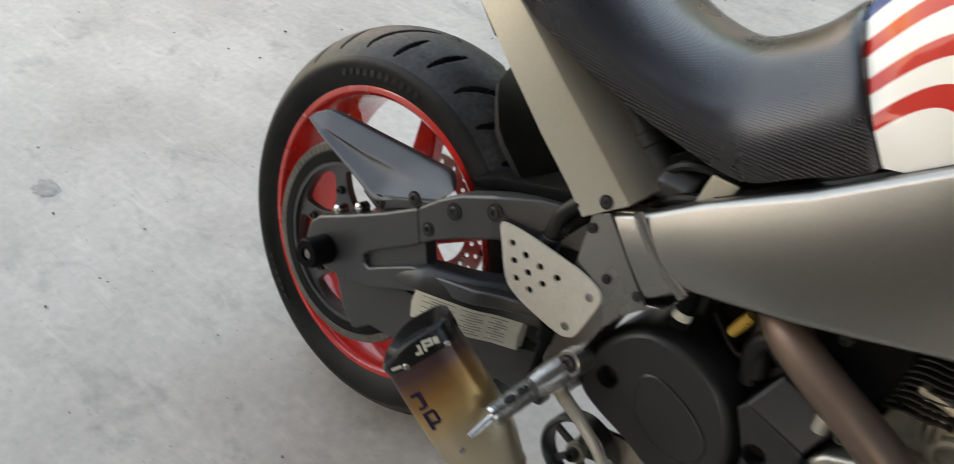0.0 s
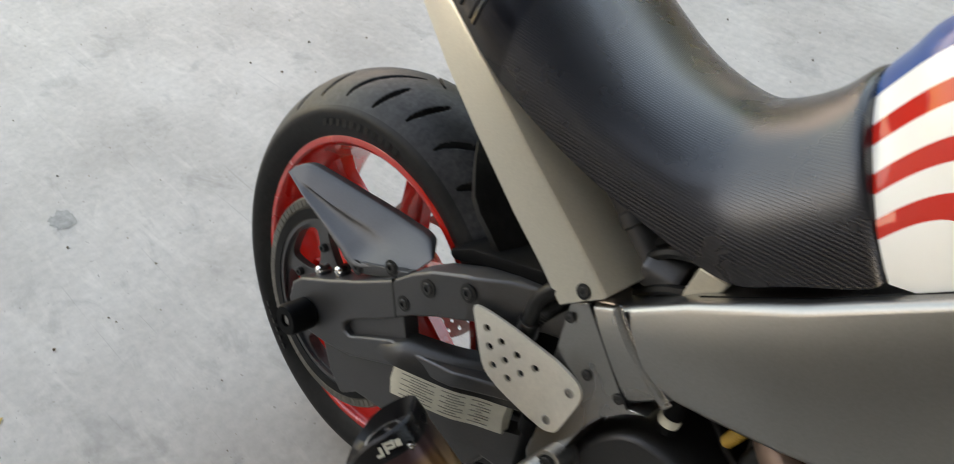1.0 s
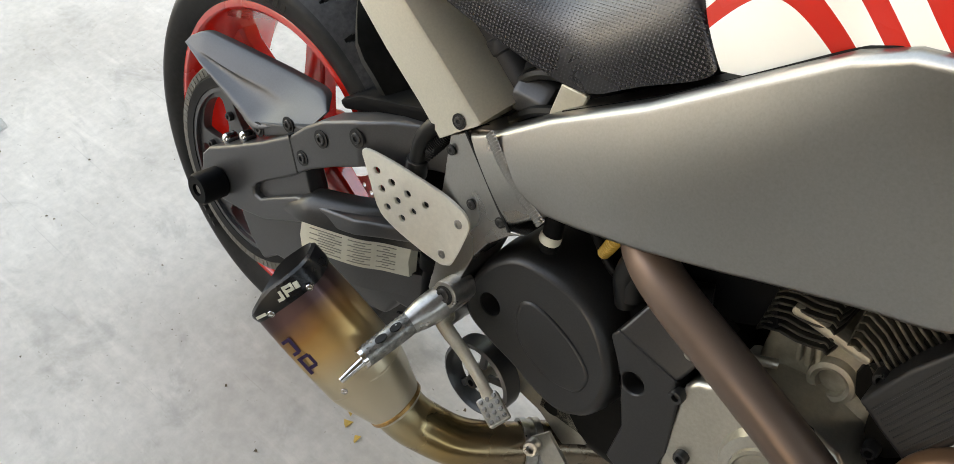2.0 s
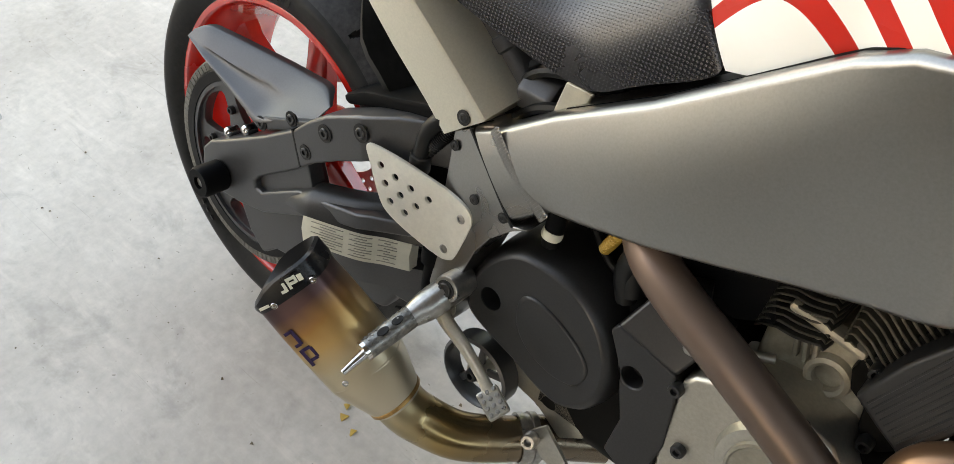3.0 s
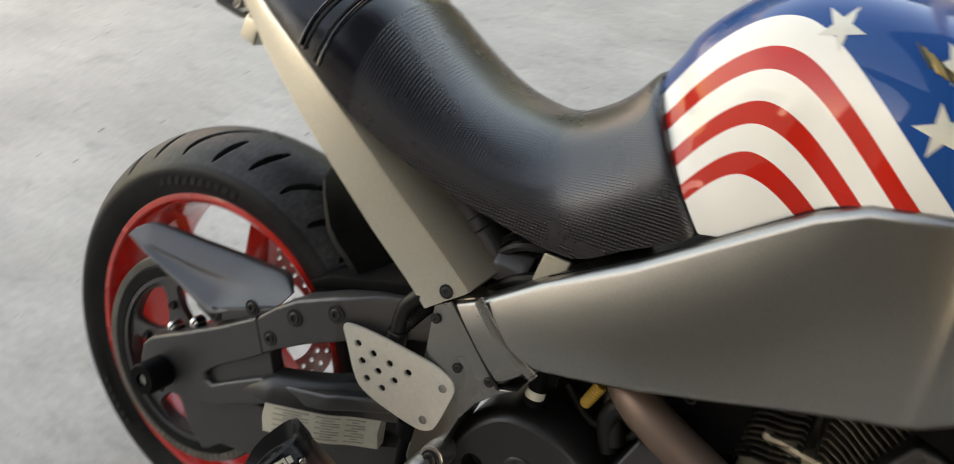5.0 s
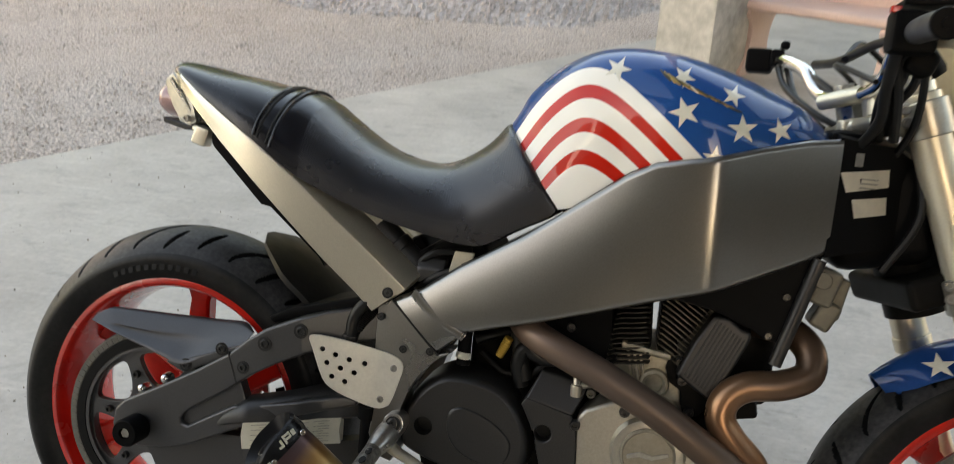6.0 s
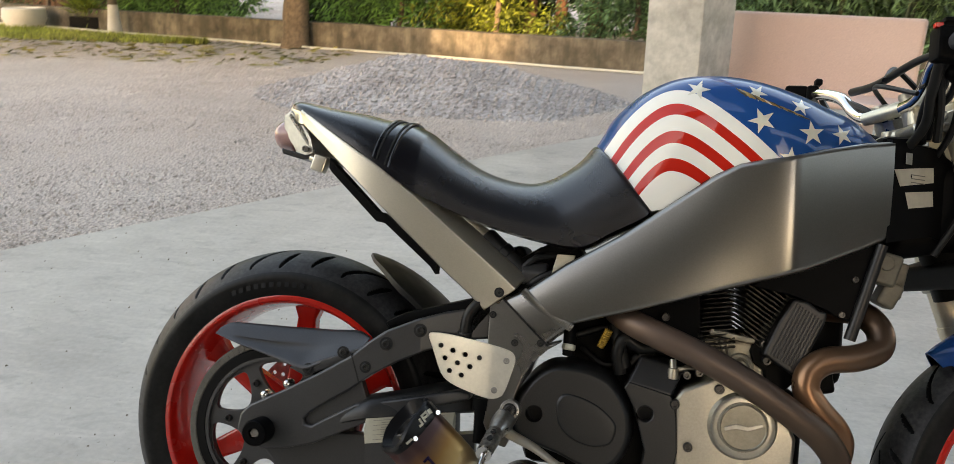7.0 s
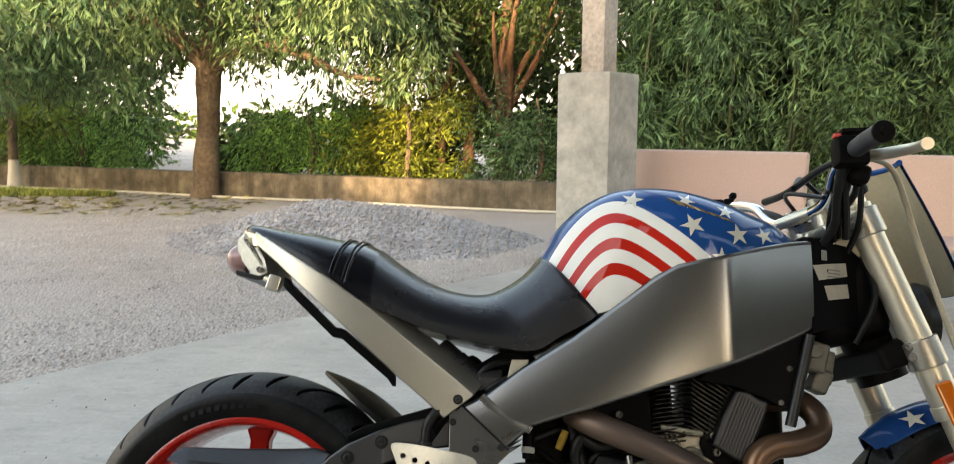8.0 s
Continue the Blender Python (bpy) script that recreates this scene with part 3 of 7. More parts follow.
for k in range(6):
    a = radians(60 * k + 25)
    o = [(0.066, -0.24), (0.09, -0.38), (0.110, -0.36), (0.116, 0.0), (0.110, 0.36), (0.09, 0.38), (0.066, 0.24), (0.058, 0.0)]
    holes.append(rounded([(r * math.cos(a + t), r * math.sin(a + t)) for r, t in o], 3))
web = plate([(0.122 * math.cos(t), 0.122 * math.sin(t)) for t in (2 * math.pi * k / 64 for k in range(64))], PULLEY_Y - 0.010, PULLEY_Y + 0.002, holes, 0.002, 2)
part("spider", web, SWING_GREY, rear, "dark grey six-armed pulley spider")
for k in range(6):
    a = radians(60 * k + 55)
    socket_screw(rear, (0.082 * math.cos(a), PULLEY_Y - 0.011, 0.082 * math.sin(a)), r=0.0065, depth=0.006)
# brake disc on the far side
disc_holes = [circle(r * math.cos(radians(a)), r * math.sin(radians(a)), 0.0042, 8) for k in range(24) for r, a in ((0.088, 15 * k), (0.103, 15 * k + 6))]
part("brake_disc", plate(circle(0, 0, 0.115, 64), 0.062, 0.067, [circle(0, 0, 0.074, 48), *disc_holes]), STEEL, rear, "drilled steel brake disc")

# axle end
axle = part("axle_spool", lathe([(-0.150, 0.0), (-0.150, 0.030), (-0.158, 0.030), (-0.160, 0.021), (-0.168, 0.019), (-0.172, 0.0225), (-0.204, 0.0225), (-0.208, 0.020), (-0.208, 0.009), (-0.200, 0.0085), (-0.200, 0.0)], (0.001, 0, 0.316), "Y", 32), BLACK_PLASTIC, bike, "black rubber axle slider")
part("axle_bolt", lathe([(-0.198, 0.0), (-0.2045, 0.0), (-0.2045, 0.0075), (-0.199, 0.008)], (0.001, 0, 0.316), "Y", 6), STEEL, axle)

# ---- swingarm
def arm_bend(x, z):
    return 0.05 * max(0.0, x - 0.2) + 0.3 * max(0.0, x - 0.265)


arm_out = [(-0.048, 0.310), (-0.044, 0.338), (-0.028, 0.355), (0.03, 0.386), (0.09, 0.421), (0.147, 0.457), (0.176, 0.484), (0.205, 0.505), (0.255, 0.528), (0.30, 0.543), (0.34, 0.552), (0.38, 0.555), (0.40, 0.545), (0.40, 0.505), (0.35, 0.500), (0.305, 0.487), (0.27, 0.474), (0.225, 0.452), (0.185, 0.428), (0.15, 0.400), (0.10, 0.367), (0.080, 0.352)]
arm_out += [(0.072, 0.342), (0.074, 0.333), (0.086, 0.331), (0.11, 0.346), (0.16, 0.376), (0.22, 0.388), (0.28, 0.402), (0.33, 0.412), (0.352, 0.408), (0.352, 0.398), (0.30, 0.385), (0.24, 0.368), (0.185, 0.348), (0.13, 0.320), (0.09, 0.300), (0.04, 0.287), (0.0, 0.282), (-0.03, 0.290)]
arm = part("swingarm", plate(arm_out, -0.168, -0.128, [], 0.006, 3, arm_bend, (0.2, 0.265, 0.3)), SWING_GREY, bike, "dark grey cast swingarm")
# the recess behind the window's rear end
part("recess", plate([(0.06, 0.31), (0.06, 0.365), (0.16, 0.425), (0.168, 0.41), (0.178, 0.385), (0.18, 0.36), (0.10, 0.315)], -0.158, -0.135, [], 0.003, 2), SWING_GREY, arm, "dark recess in the arm")
part("split_line", plate([(0.146, 0.460), (0.1485, 0.460), (0.1655, 0.414), (0.163, 0.413)], -0.1684, -0.160), SHADE_SEAM_BLACK, arm)
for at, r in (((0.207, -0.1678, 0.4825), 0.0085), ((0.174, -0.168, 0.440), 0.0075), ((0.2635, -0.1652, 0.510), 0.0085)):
    # a black disc round the screw paints the shade of its sunk well
    part("counterbore_shade", lathe([(0.0, r * 1.35), (-0.0012, r * 1.35), (-0.0012, 0.0)], (at[0], at[1] + 0.0002, at[2]), "Y", 18), SHADE_SEAM_BLACK, arm)
    socket_screw(arm, at, r=r * 0.85, depth=0.003, mat=SPOT_GREY if at[0] == 0.207 else None)
# lower sweep and the belt guard with its pale sticker
GUARD = ((0.185, -0.1775, 0.357), (0.235, -0.166, 0.364), (0.268, -0.156, 0.368), (0.295, -0.142, 0.372), (0.326, -0.127, 0.374), (0.36, -0.106, 0.376))
guard_path = spline(GUARD, 4)
sweep = []
for k, (x, y, z) in enumerate([np.array((0.105, -0.163, 0.332)), np.array((0.135, -0.167, 0.341)), np.array((0.16, -0.173, 0.350))] + guard_path):
    f = min(1.0, 0.08 + 0.26 * k)
    g = 0.02 * k / 22
    sweep.append([(x + f * dx, y + f * dy, z + f * dz) for dx, dy, dz in ((0, 0.003, -0.004), (0, -0.0015, 0.0), (-0.002, -0.001, 0.006), (-0.006, 0.001, 0.013 + g * 0.5), (-0.010, 0.006, 0.021 + g), (-0.013, 0.016, 0.027 + g), (-0.015, 0.03, 0.03 + g), (0, 0.05, -0.004))])
part("lower_sweep", loft(sweep), COVER_BLACK, arm, "black lower guard", 50)
guard = part("belt_guard", loft([[(x, y, z), (x - 0.002, y - 0.001, z - 0.021), (x + 0.001, y, z - 0.043), (x + 0.001, y + 0.012, z - 0.043), (x, y + 0.012, z)] for x, y, z in guard_path[:-4]]), DECAL_CREAM, bike, "cream warning sticker band on the belt guard", 30)
for k in range(9):
    for i, j in ((1, 6), (6, 11), (11, 15)):
        bm = loft([[(x, y - 0.0016, z - 0.005 - 0.004 * k), (x, y - 0.0016, z - 0.0058 - 0.004 * k), (x, y + 0.0005, z - 0.0054 - 0.004 * k)] for x, y, z in guard_path[i + (k % 2):j - (k % 3 == 1)]])
        part("print_line", bm, PRINT_GREY, guard)
part("guard_under", loft([[(x, y + 0.004, z - 0.041), (x, y + 0.012, z - 0.085), (x, y + 0.03, z - 0.09), (x, y + 0.03, z - 0.04)] for x, y, z in guard_path]), SWING_GREY, arm, "dark grey lower guard")
part("lower_body", plate([(-0.03, 0.30), (0.02, 0.295), (0.10, 0.318), (0.18, 0.322), (0.27, 0.31), (0.37, 0.30), (0.37, 0.25), (0.30, 0.262), (0.285, 0.235), (0.22, 0.24), (0.15, 0.236), (0.09, 0.225), (0.06, 0.20), (0.03, 0.225), (0.01, 0.26)], -0.146, -0.118, [circle(0.23, 0.282, 0.014, 14)], 0.006, 2, lambda x, z: 0.3 * max(0.0, x - 0.2)), SWING_GREY, arm, "dark grey lower arm")

# upper fin over the pulley
fin_low = spline(((-0.118, -0.134, 0.467), (-0.08, -0.138, 0.456), (-0.045, -0.142, 0.447), (0.0, -0.147, 0.437), (0.031, -0.151, 0.430), (0.061, -0.154, 0.424), (0.10, -0.148, 0.441), (0.155, -0.137, 0.466)), 5)
fin_top = spline(((-0.112, -0.127, 0.478), (-0.096, -0.118, 0.487), (-0.06, -0.112, 0.488), (0.0, -0.105, 0.488), (0.05, -0.101, 0.489), (0.09, -0.100, 0.490), (0.135, -0.105, 0.493), (0.166, -0.125, 0.485)), 5)
fin_rings = []
for k, (a, b) in enumerate(zip(fin_low, fin_top)):
    e = min(1.0, k / 6, (len(fin_low) - 1 - k) / 4)
    q = k / (len(fin_low) - 1)
    sink = max(0.0, math.sin(math.pi * min(1.0, max(0.0, (q - 0.16) / 0.62)))) ** 0.6
    fold = 0.30 + 0.30 * min(1.0, q / 0.6)
    ring = []
    for s, d in ((0.0, 0.009), (-0.02, 0.003), (0.0, -0.0025), (0.05, -0.005), (0.11, -0.0055), (0.14, -0.005 + 0.001 * sink), (0.14 + 0.35 * (fold - 0.14), -0.004 + 0.005 * sink), (0.14 + 0.65 * (fold - 0.14), -0.004 + 0.0055 * sink), (0.14 + 0.9 * (fold - 0.14), -0.004 + 0.0022 * sink), (fold, -0.004), (fold + 0.06, -0.004), (0.80, -0.0035), (0.93, -0.0025), (0.985, -0.0005), (1.0, 0.003), (0.99, 0.012), (0.5, 0.014)):
        p = a + (b - a) * s
        ring.append((p[0], p[1] + d * (0.35 + 0.65 * e), p[2]))
    fin_rings.append(ring)
FIN_GREY = material("dark_grey_plastic", (0.09, 0.09, 0.094), 0.43, 0.75, 0.06, 420, 7, 0.03, 0.0004, spec=0.3, second=(0.08, 0.08, 0.08), uneven=0.02)
fin = part("fin", loft(fin_rings), FIN_GREY, bike, "dark grey upper belt guard fin", 60)
part("flange", plate([(0.03, 0.424), (0.062, 0.411), (0.156, 0.455), (0.159, 0.47), (0.10, 0.446), (0.06, 0.431)], -0.1525, -0.138, [], 0.003, 2), SWING_GREY, fin)
for at in ((0.068, -0.1525, 0.424), (0.128, -0.1525, 0.459)):
    part("counterbore_shade", lathe([(0.0, 0.0105), (-0.0012, 0.0105), (-0.0012, 0.0)], at, "Y", 18), SHADE_SEAM_BLACK, fin)
    socket_screw(fin, at, r=0.0068, depth=0.003)
for at in ((-0.009, -0.146, 0.371), (0.031, -0.146, 0.394)):
    part("dome_bolt", lathe([(0.01, 0.0085), (-0.004, 0.0085), (-0.0075, 0.0065), (-0.009, 0.003), (-0.009, 0.0)], at, "Y", 16), CHROME, bike, "polished dome bolt")

# black hugger in front of the tyre
hug = []
for k in range(15):
    s = k / 14
    ang = radians(69 - 52 * s)
    w = 0.012 + 0.102 * min(1.0, s * 3.2) ** 0.55
    r = 0.338 + 0.03 * s
    ring = []
    for j in range(9):
        v = -1 + 2 * j / 8
        rr = r - 0.018 * v * v * min(1, s * 3)
        ring.append((rr * math.cos(ang), v * w, AXLE_Z + rr * math.sin(ang)))
    for j in range(9):
        v = 1 - 2 * j / 8
        rr = r + 0.006 - 0.014 * v * v * min(1, s * 3)
        ring.append((rr * math.cos(ang), v * w * 1.02, AXLE_Z + rr * math.sin(ang)))
    hug.append(ring)
hugger = part("hugger", loft(hug), SIDEWALL, bike, "black plastic rear mudguard")
part("bracket", plate([(0.19, 0.515), (0.225, 0.535), (0.36, 0.575), (0.37, 0.55), (0.27, 0.53), (0.2, 0.505)], -0.13, -0.02, [], 0.006, 2), BLACK_PLASTIC, hugger)

# ---- tail subframe rails
def rail(side):
    """A pressed rail: flat outer face, the upper side rolled over inwards."""
    rings = []
    n = Vector((0.566, 0, 0.824))
    for xl, zl, xc, zc, y, roll in ((0.366, 0.5535, 0.414, 0.592, -0.146, 1.0), (0.336, 0.580, 0.366, 0.630, -0.147, 1.0), (0.284, 0.621, 0.297, 0.682, -0.149, 1.0), (0.215, 0.680, 0.227, 0.736, -0.150, 0.9), (0.155, 0.731, 0.158, 0.784, -0.148, 0.7), (0.094, 0.783, 0.097, 0.820, -0.140, 0.5), (0.04, 0.828, 0.036, 0.856, -0.124, 0.4), (0.0, 0.858, -0.004, 0.881, -0.102, 0.35)):
        low, top = Vector((xl, y, zl)), Vector((xc, y, zc))
        o = Vector((0, 1, 0))
        pts = [low + o * 0.004 - n * 0.002, low, low.lerp(top, 0.5), top - n * 0.003, top + o * 0.0012 + n * 0.0014]
        pts += [top + (o * a + n * b) * roll for a, b in ((0.006, 0.0056), (0.020, 0.0150), (0.034, 0.0225), (0.043, 0.0258), (0.050, 0.0268), (0.055, 0.0255), (0.058, 0.020), (0.058, 0.012), (0.045, 0.0))]
        pts += [top + o * 0.012 - n * 0.006, low + o * 0.012]
        rings.append([(p.x, p.y * side, p.z) for p in pts])
    return loft(rings)


rails = part("tail_rail", rail(1), CHAMPAGNE, bike, "champagne silver tail rail", 30)
part("tail_rail", rail(-1), CHAMPAGNE, bike, "champagne silver tail rail", 30)
part("counterbore_shade", lathe([(0.0, 0.0085), (-0.0012, 0.0085), (-0.0012, 0.0)], (0.389, -0.1464, 0.584), "Y", 18), SHADE_SEAM_BLACK, rails)
socket_screw(rails, (0.389, -0.1464, 0.584), r=0.0055, depth=0.002, mat=SPOT_GREY)
part("under_strip", loft([[(x, y - 0.006, z + 0.01), (x, y + 0.03, z + 0.01), (x, y + 0.03, z - 0.008), (x, y - 0.006, z - 0.008)] for x, y, z in ((0.055, -0.09, 0.788), (0.062, -0.095, 0.780), (0.154, -0.10, 0.697), (0.17, -0.10, 0.695), (0.258, -0.10, 0.625), (0.268, -0.10, 0.612))]), BLACK_PLASTIC, rails, "black strip under the rail")
part("tail_cap", loft([[(x, y, z) for y, z in ((-w, z1 - 0.012), (-w * 0.8, z1), (w * 0.8, z1), (w, z1 - 0.012), (w, z0 + 0.006), (w * 0.8, z0), (-w * 0.8, z0), (-w, z0 + 0.006))] for x, w, z0, z1 in ((-0.045, 0.055, 0.875, 0.899), (-0.034, 0.07, 0.862, 0.903), (-0.01, 0.085, 0.852, 0.893), (0.01, 0.09, 0.85, 0.88))]), CHAMPAGNE, rails, "champagne tail cap")
TAIL_ALLOY = material("scuffed_tail_alloy", (0.55, 0.53, 0.48), 0.34, 0.75, 0.12, 90, 14, 0.1, 0.0005, second=(0.36, 0.34, 0.3))
lamp = part("tail_light", bevelled(loft([[(-0.050, -w, 0.872), (-0.036, -w * 0.95, 0.886), (-0.010, -w * 1.02, 0.866), (0.012, -w * 1.15, 0.832), (0.020, -w * 1.15, 0.806), (0.004, -w * 1.1, 0.800), (-0.020, -w, 0.806), (-0.034, -w * 0.8, 0.826), (-0.052, -w * 0.8, 0.846)] for w in (0.075, 0.06, -0.06, -0.075)]), 0.004, 2), TAIL_ALLOY, bike, "scuffed alloy tail light housing", 30)
part("lens", moved(lathe([(-0.088, 0.0), (-0.0865, 0.014), (-0.082, 0.023), (-0.074, 0.030), (-0.062, 0.034), (-0.040, 0.034)], (0, 0, 0), "X", 36), Matrix.Translation((0.004, 0, 0.842)) @ Matrix.Diagonal((1, 1.9, 1, 1))), TAIL_RED, lamp, "pale red lens")
part("lens_mark", moved(block((0.003, 0.02, 0.012), 0.001, 1), pose(-0.083, -0.02, 0.848)), STEEL, lamp)
part("under_tray", plate([(-0.045, 0.812), (0.0, 0.802), (0.022, 0.804), (0.022, 0.796), (-0.002, 0.793), (-0.043, 0.802)], -0.082, 0.082, [], 0.002, 1), SPOT_GREY, lamp, "dark tray under the tail light")
part("stub", joined(moved(block((0.026, 0.026, 0.03), 0.004, 2), pose(0.036, -0.09, 0.786, 0, 15, 0)), rod((0.012, -0.075, 0.798), (0.036, -0.09, 0.792), 0.007, 10)), CHAMPAGNE, lamp, "pale stub of a removed indicator")
socket_screw(lamp, (0.004, -0.088, 0.812), r=0.006, depth=0.006, mat=STEEL)
part("ridge", moved(block((0.075, 0.006, 0.007), 0.002, 1), pose(-0.012, -0.080, 0.846, 0, 52, 0)), TAIL_ALLOY, lamp)

# ---- seat
def section(xs, shear, zt, zb, w, n, count=33, skew=0.74, zr=0.86, tuck=0.0):
    """Half-round section across the machine, leaning forward towards its foot."""
    ring = []
    for k in range(count):
        t = math.pi * k / (count - 1)
        c, s = math.cos(t), math.sin(t)
        y = -w * math.copysign(abs(c) ** (2 / n), c)
        z = zb + (zt - zb) * abs(s) ** (2 / n)
        y *= 1 - tuck * (1 - (z - zb) / (zt - zb + 1e-6)) ** 2
        ring.append((xs + shear * skew * (zr - z), y, z))
    return ring


def closed_section(ring, inset=0.6, drop=0.004):
    """Closes a half-round section underneath."""
    a, b = ring[0], ring[-1]
    return ring + [(b[0], b[1] * inset, b[2] - drop), (a[0], a[1] * inset, a[2] - drop)]


SEAT = ((-0.040, 0, 0.899, 0.892, 0.048, 2.2), (-0.034, 0, 0.906, 0.888, 0.070, 2.4), (-0.012, 0, 0.905, 0.881, 0.096, 2.5), (0.04, 0, 0.897, 0.856, 0.122, 2.3), (0.10, 0, 0.890, 0.822, 0.138, 2.2), (0.143, 0, 0.882, 0.796, 0.145, 2.15), (0.19, 0.0, 0.877, 0.765, 0.148, 2.1),
        (0.225, 0.05, 0.862, 0.742, 0.149, 2.1), (0.262, 0.2, 0.833, 0.720, 0.148, 2.1), (0.285, 0.4, 0.812, 0.703, 0.146, 2.1), (0.303, 0.6, 0.795, 0.690, 0.144, 2.15), (0.33, 0.75, 0.784, 0.680, 0.143, 2.2), (0.352, 0.88, 0.780, 0.672, 0.142, 2.2), (0.378, 1, 0.783, 0.668, 0.141, 2.2), (0.41, 1, 0.795, 0.682, 0.141, 2.2),
        (0.45, 1, 0.812, 0.700, 0.141, 2.2), (0.488, 1.06, 0.834, 0.716, 0.141, 2.2), (0.514, 1.14, 0.853, 0.730, 0.1405, 2.2), (0.5215, 1.14, 0.8555, 0.737, 0.138, 2.2), (0.526, 1.14, 0.853, 0.744, 0.134, 2.2), (0.5285, 1.14, 0.846, 0.751, 0.127, 2.2))


def seat_rings(rows, steps=4, ease=0):
    """Sections along the seat; ease evens out the turns between them."""
    rings = np.array([closed_section(section(*v)) for v in spline(rows, steps)])
    for _ in range(ease):
        rings[2:-8] = 0.25 * rings[1:-9] + 0.5 * rings[2:-8] + 0.25 * rings[3:-7]
    return [[tuple(p) for p in ring] for ring in rings]


seat = part("seat", loft(seat_rings(SEAT[7:], 4, 10)), SEAT_LEATHER, bike, "black dimpled leatherette saddle", 60)
part("pillion_pad", loft(seat_rings(SEAT[:8])), SEAT_SMOOTH, seat, "smooth black leather pillion pad", 60)
for xs, mat, r, lift in ((0.164, SEAT_SMOOTH, 0.0024, -0.0012), (0.171, SHADE_SEAM_BLACK, 0.0016, -0.0010), (0.188, SHADE_SEAM_BLACK, 0.0016, -0.0010), (0.195, SEAT_SMOOTH, 0.0024, -0.0012)):
    ring = section(xs, 0.0, 0.8795 + (0.192 - xs) * 0.13, 0.77 + (0.19 - xs) * 0.6, 0.1485, 2.12, 25)
    part("seam_band", tube([(p[0] - 0.16 * (0.88 - p[2]), p[1] * 1.0, p[2] + lift) for p in ring[1:-1]], r, 8, 2), mat, seat)

# ---- tank cover
TANK = ((0.526, 1.14, 0.858, 0.738, 0.139, 1.75, 0.0), (0.5566, 1.12, 0.880, 0.744, 0.142, 1.85, 0.0), (0.588, 1.06, 0.905, 0.752, 0.146, 2.0, 0.0), (0.636, 0.93, 0.937, 0.767, 0.154, 2.3, 0.03), (0.669, 0.7, 0.961, 0.777, 0.161, 2.6, 0.06), (0.699, 0.4, 0.980, 0.785, 0.168, 2.8, 0.08), (0.7345, 0.15, 0.985, 0.794, 0.181, 2.9, 0.09), (0.785, 0, 0.978, 0.805, 0.197, 2.8, 0.09), (0.85, 0, 0.960, 0.817, 0.190, 2.7, 0.04), (0.905, 0, 0.940, 0.826, 0.162, 2.6, 0.01), (0.95, 0, 0.921, 0.834, 0.137, 2.5, 0.0), (0.985, 0, 0.893, 0.842, 0.112, 2.4, 0.0), (1.0, 0, 0.874, 0.846, 0.092, 2.4, 0.0))
TANK_RINGS = [closed_section(section(*v[:6], count=61, tuck=v[6])) for v in spline(TANK, 6)]
tank = part("tank_cover", loft(TANK_RINGS), FLAG, bike, "lacquered tank cover, blue with arched red and white stripes", 60)


def tank_y(x, z):
    """The near side of the tank cover at x and z, or None."""
    best = None
    for a, b in zip(TANK_RINGS, TANK_RINGS[1:]):
        for i in range(30):
            quad = (a[i], a[i + 1], b[i + 1], b[i])
            for tri in ((quad[0], quad[1], quad[2]), (quad[0], quad[2], quad[3])):
                (x1, y1, z1), (x2, y2, z2), (x3, y3, z3) = tri
                det = (z2 - z3) * (x1 - x3) + (x3 - x2) * (z1 - z3)
                if abs(det) < 1e-12:
                    continue
                u = ((z2 - z3) * (x - x3) + (x3 - x2) * (z - z3)) / det
                v = ((z3 - z1) * (x - x3) + (x1 - x3) * (z - z3)) / det
                if u >= -1e-3 and v >= -1e-3 and u + v <= 1.002:
                    y = u * y1 + v * y2 + (1 - u - v) * y3
                    best = y if best is None else min(best, y)
    return best


def star_on_tank(x, z, r, turn):
    bm = bmesh.new()
    rings = []
    for f in (0.0, 0.35, 0.7, 1.0):
        row = []
        for k in range(20):
            a = turn + 2 * math.pi * k / 20
            q = k % 4
            rr = r if q == 0 else r * 0.382 if q == 2 else r * 0.53
            px, pz = x + f * rr * math.cos(a), z + f * rr * math.sin(a)
            y = tank_y(px, pz)
            row.append((px, (y if y is not None else -0.1) - 0.0008, pz))
        rings.append(row)
    rows = [[bm.verts.new(p) for p in row] for row in rings[1:]]
    mid = bm.verts.new(rings[0][0])
    for k in range(20):
        bm.faces.new((mid, rows[0][(k + 1) % 20], rows[0][k]))
        for a, b in zip(rows, rows[1:]):
            bm.faces.new((a[k], a[(k + 1) % 20], b[(k + 1) % 20], b[k]))
    bmesh.ops.recalc_face_normals(bm, faces=bm.faces)
    return part("star", bm, STAR_WHITE, tank, "cream painted star")


for x, z, r, turn in ((0.864, 0.874, 0.021, 1.7), (0.787, 0.889, 0.022, 1.95), (0.690, 0.944, 0.020, 1.2), (0.78, 0.938, 0.017, 1.0), (0.848, 0.918, 0.017, 1.3), (0.915, 0.878, 0.018, 1.9), (0.833, 0.832, 0.018, 1.55)):
    star_on_tank(x, z, r, turn)
feather_rng = random.Random(9)
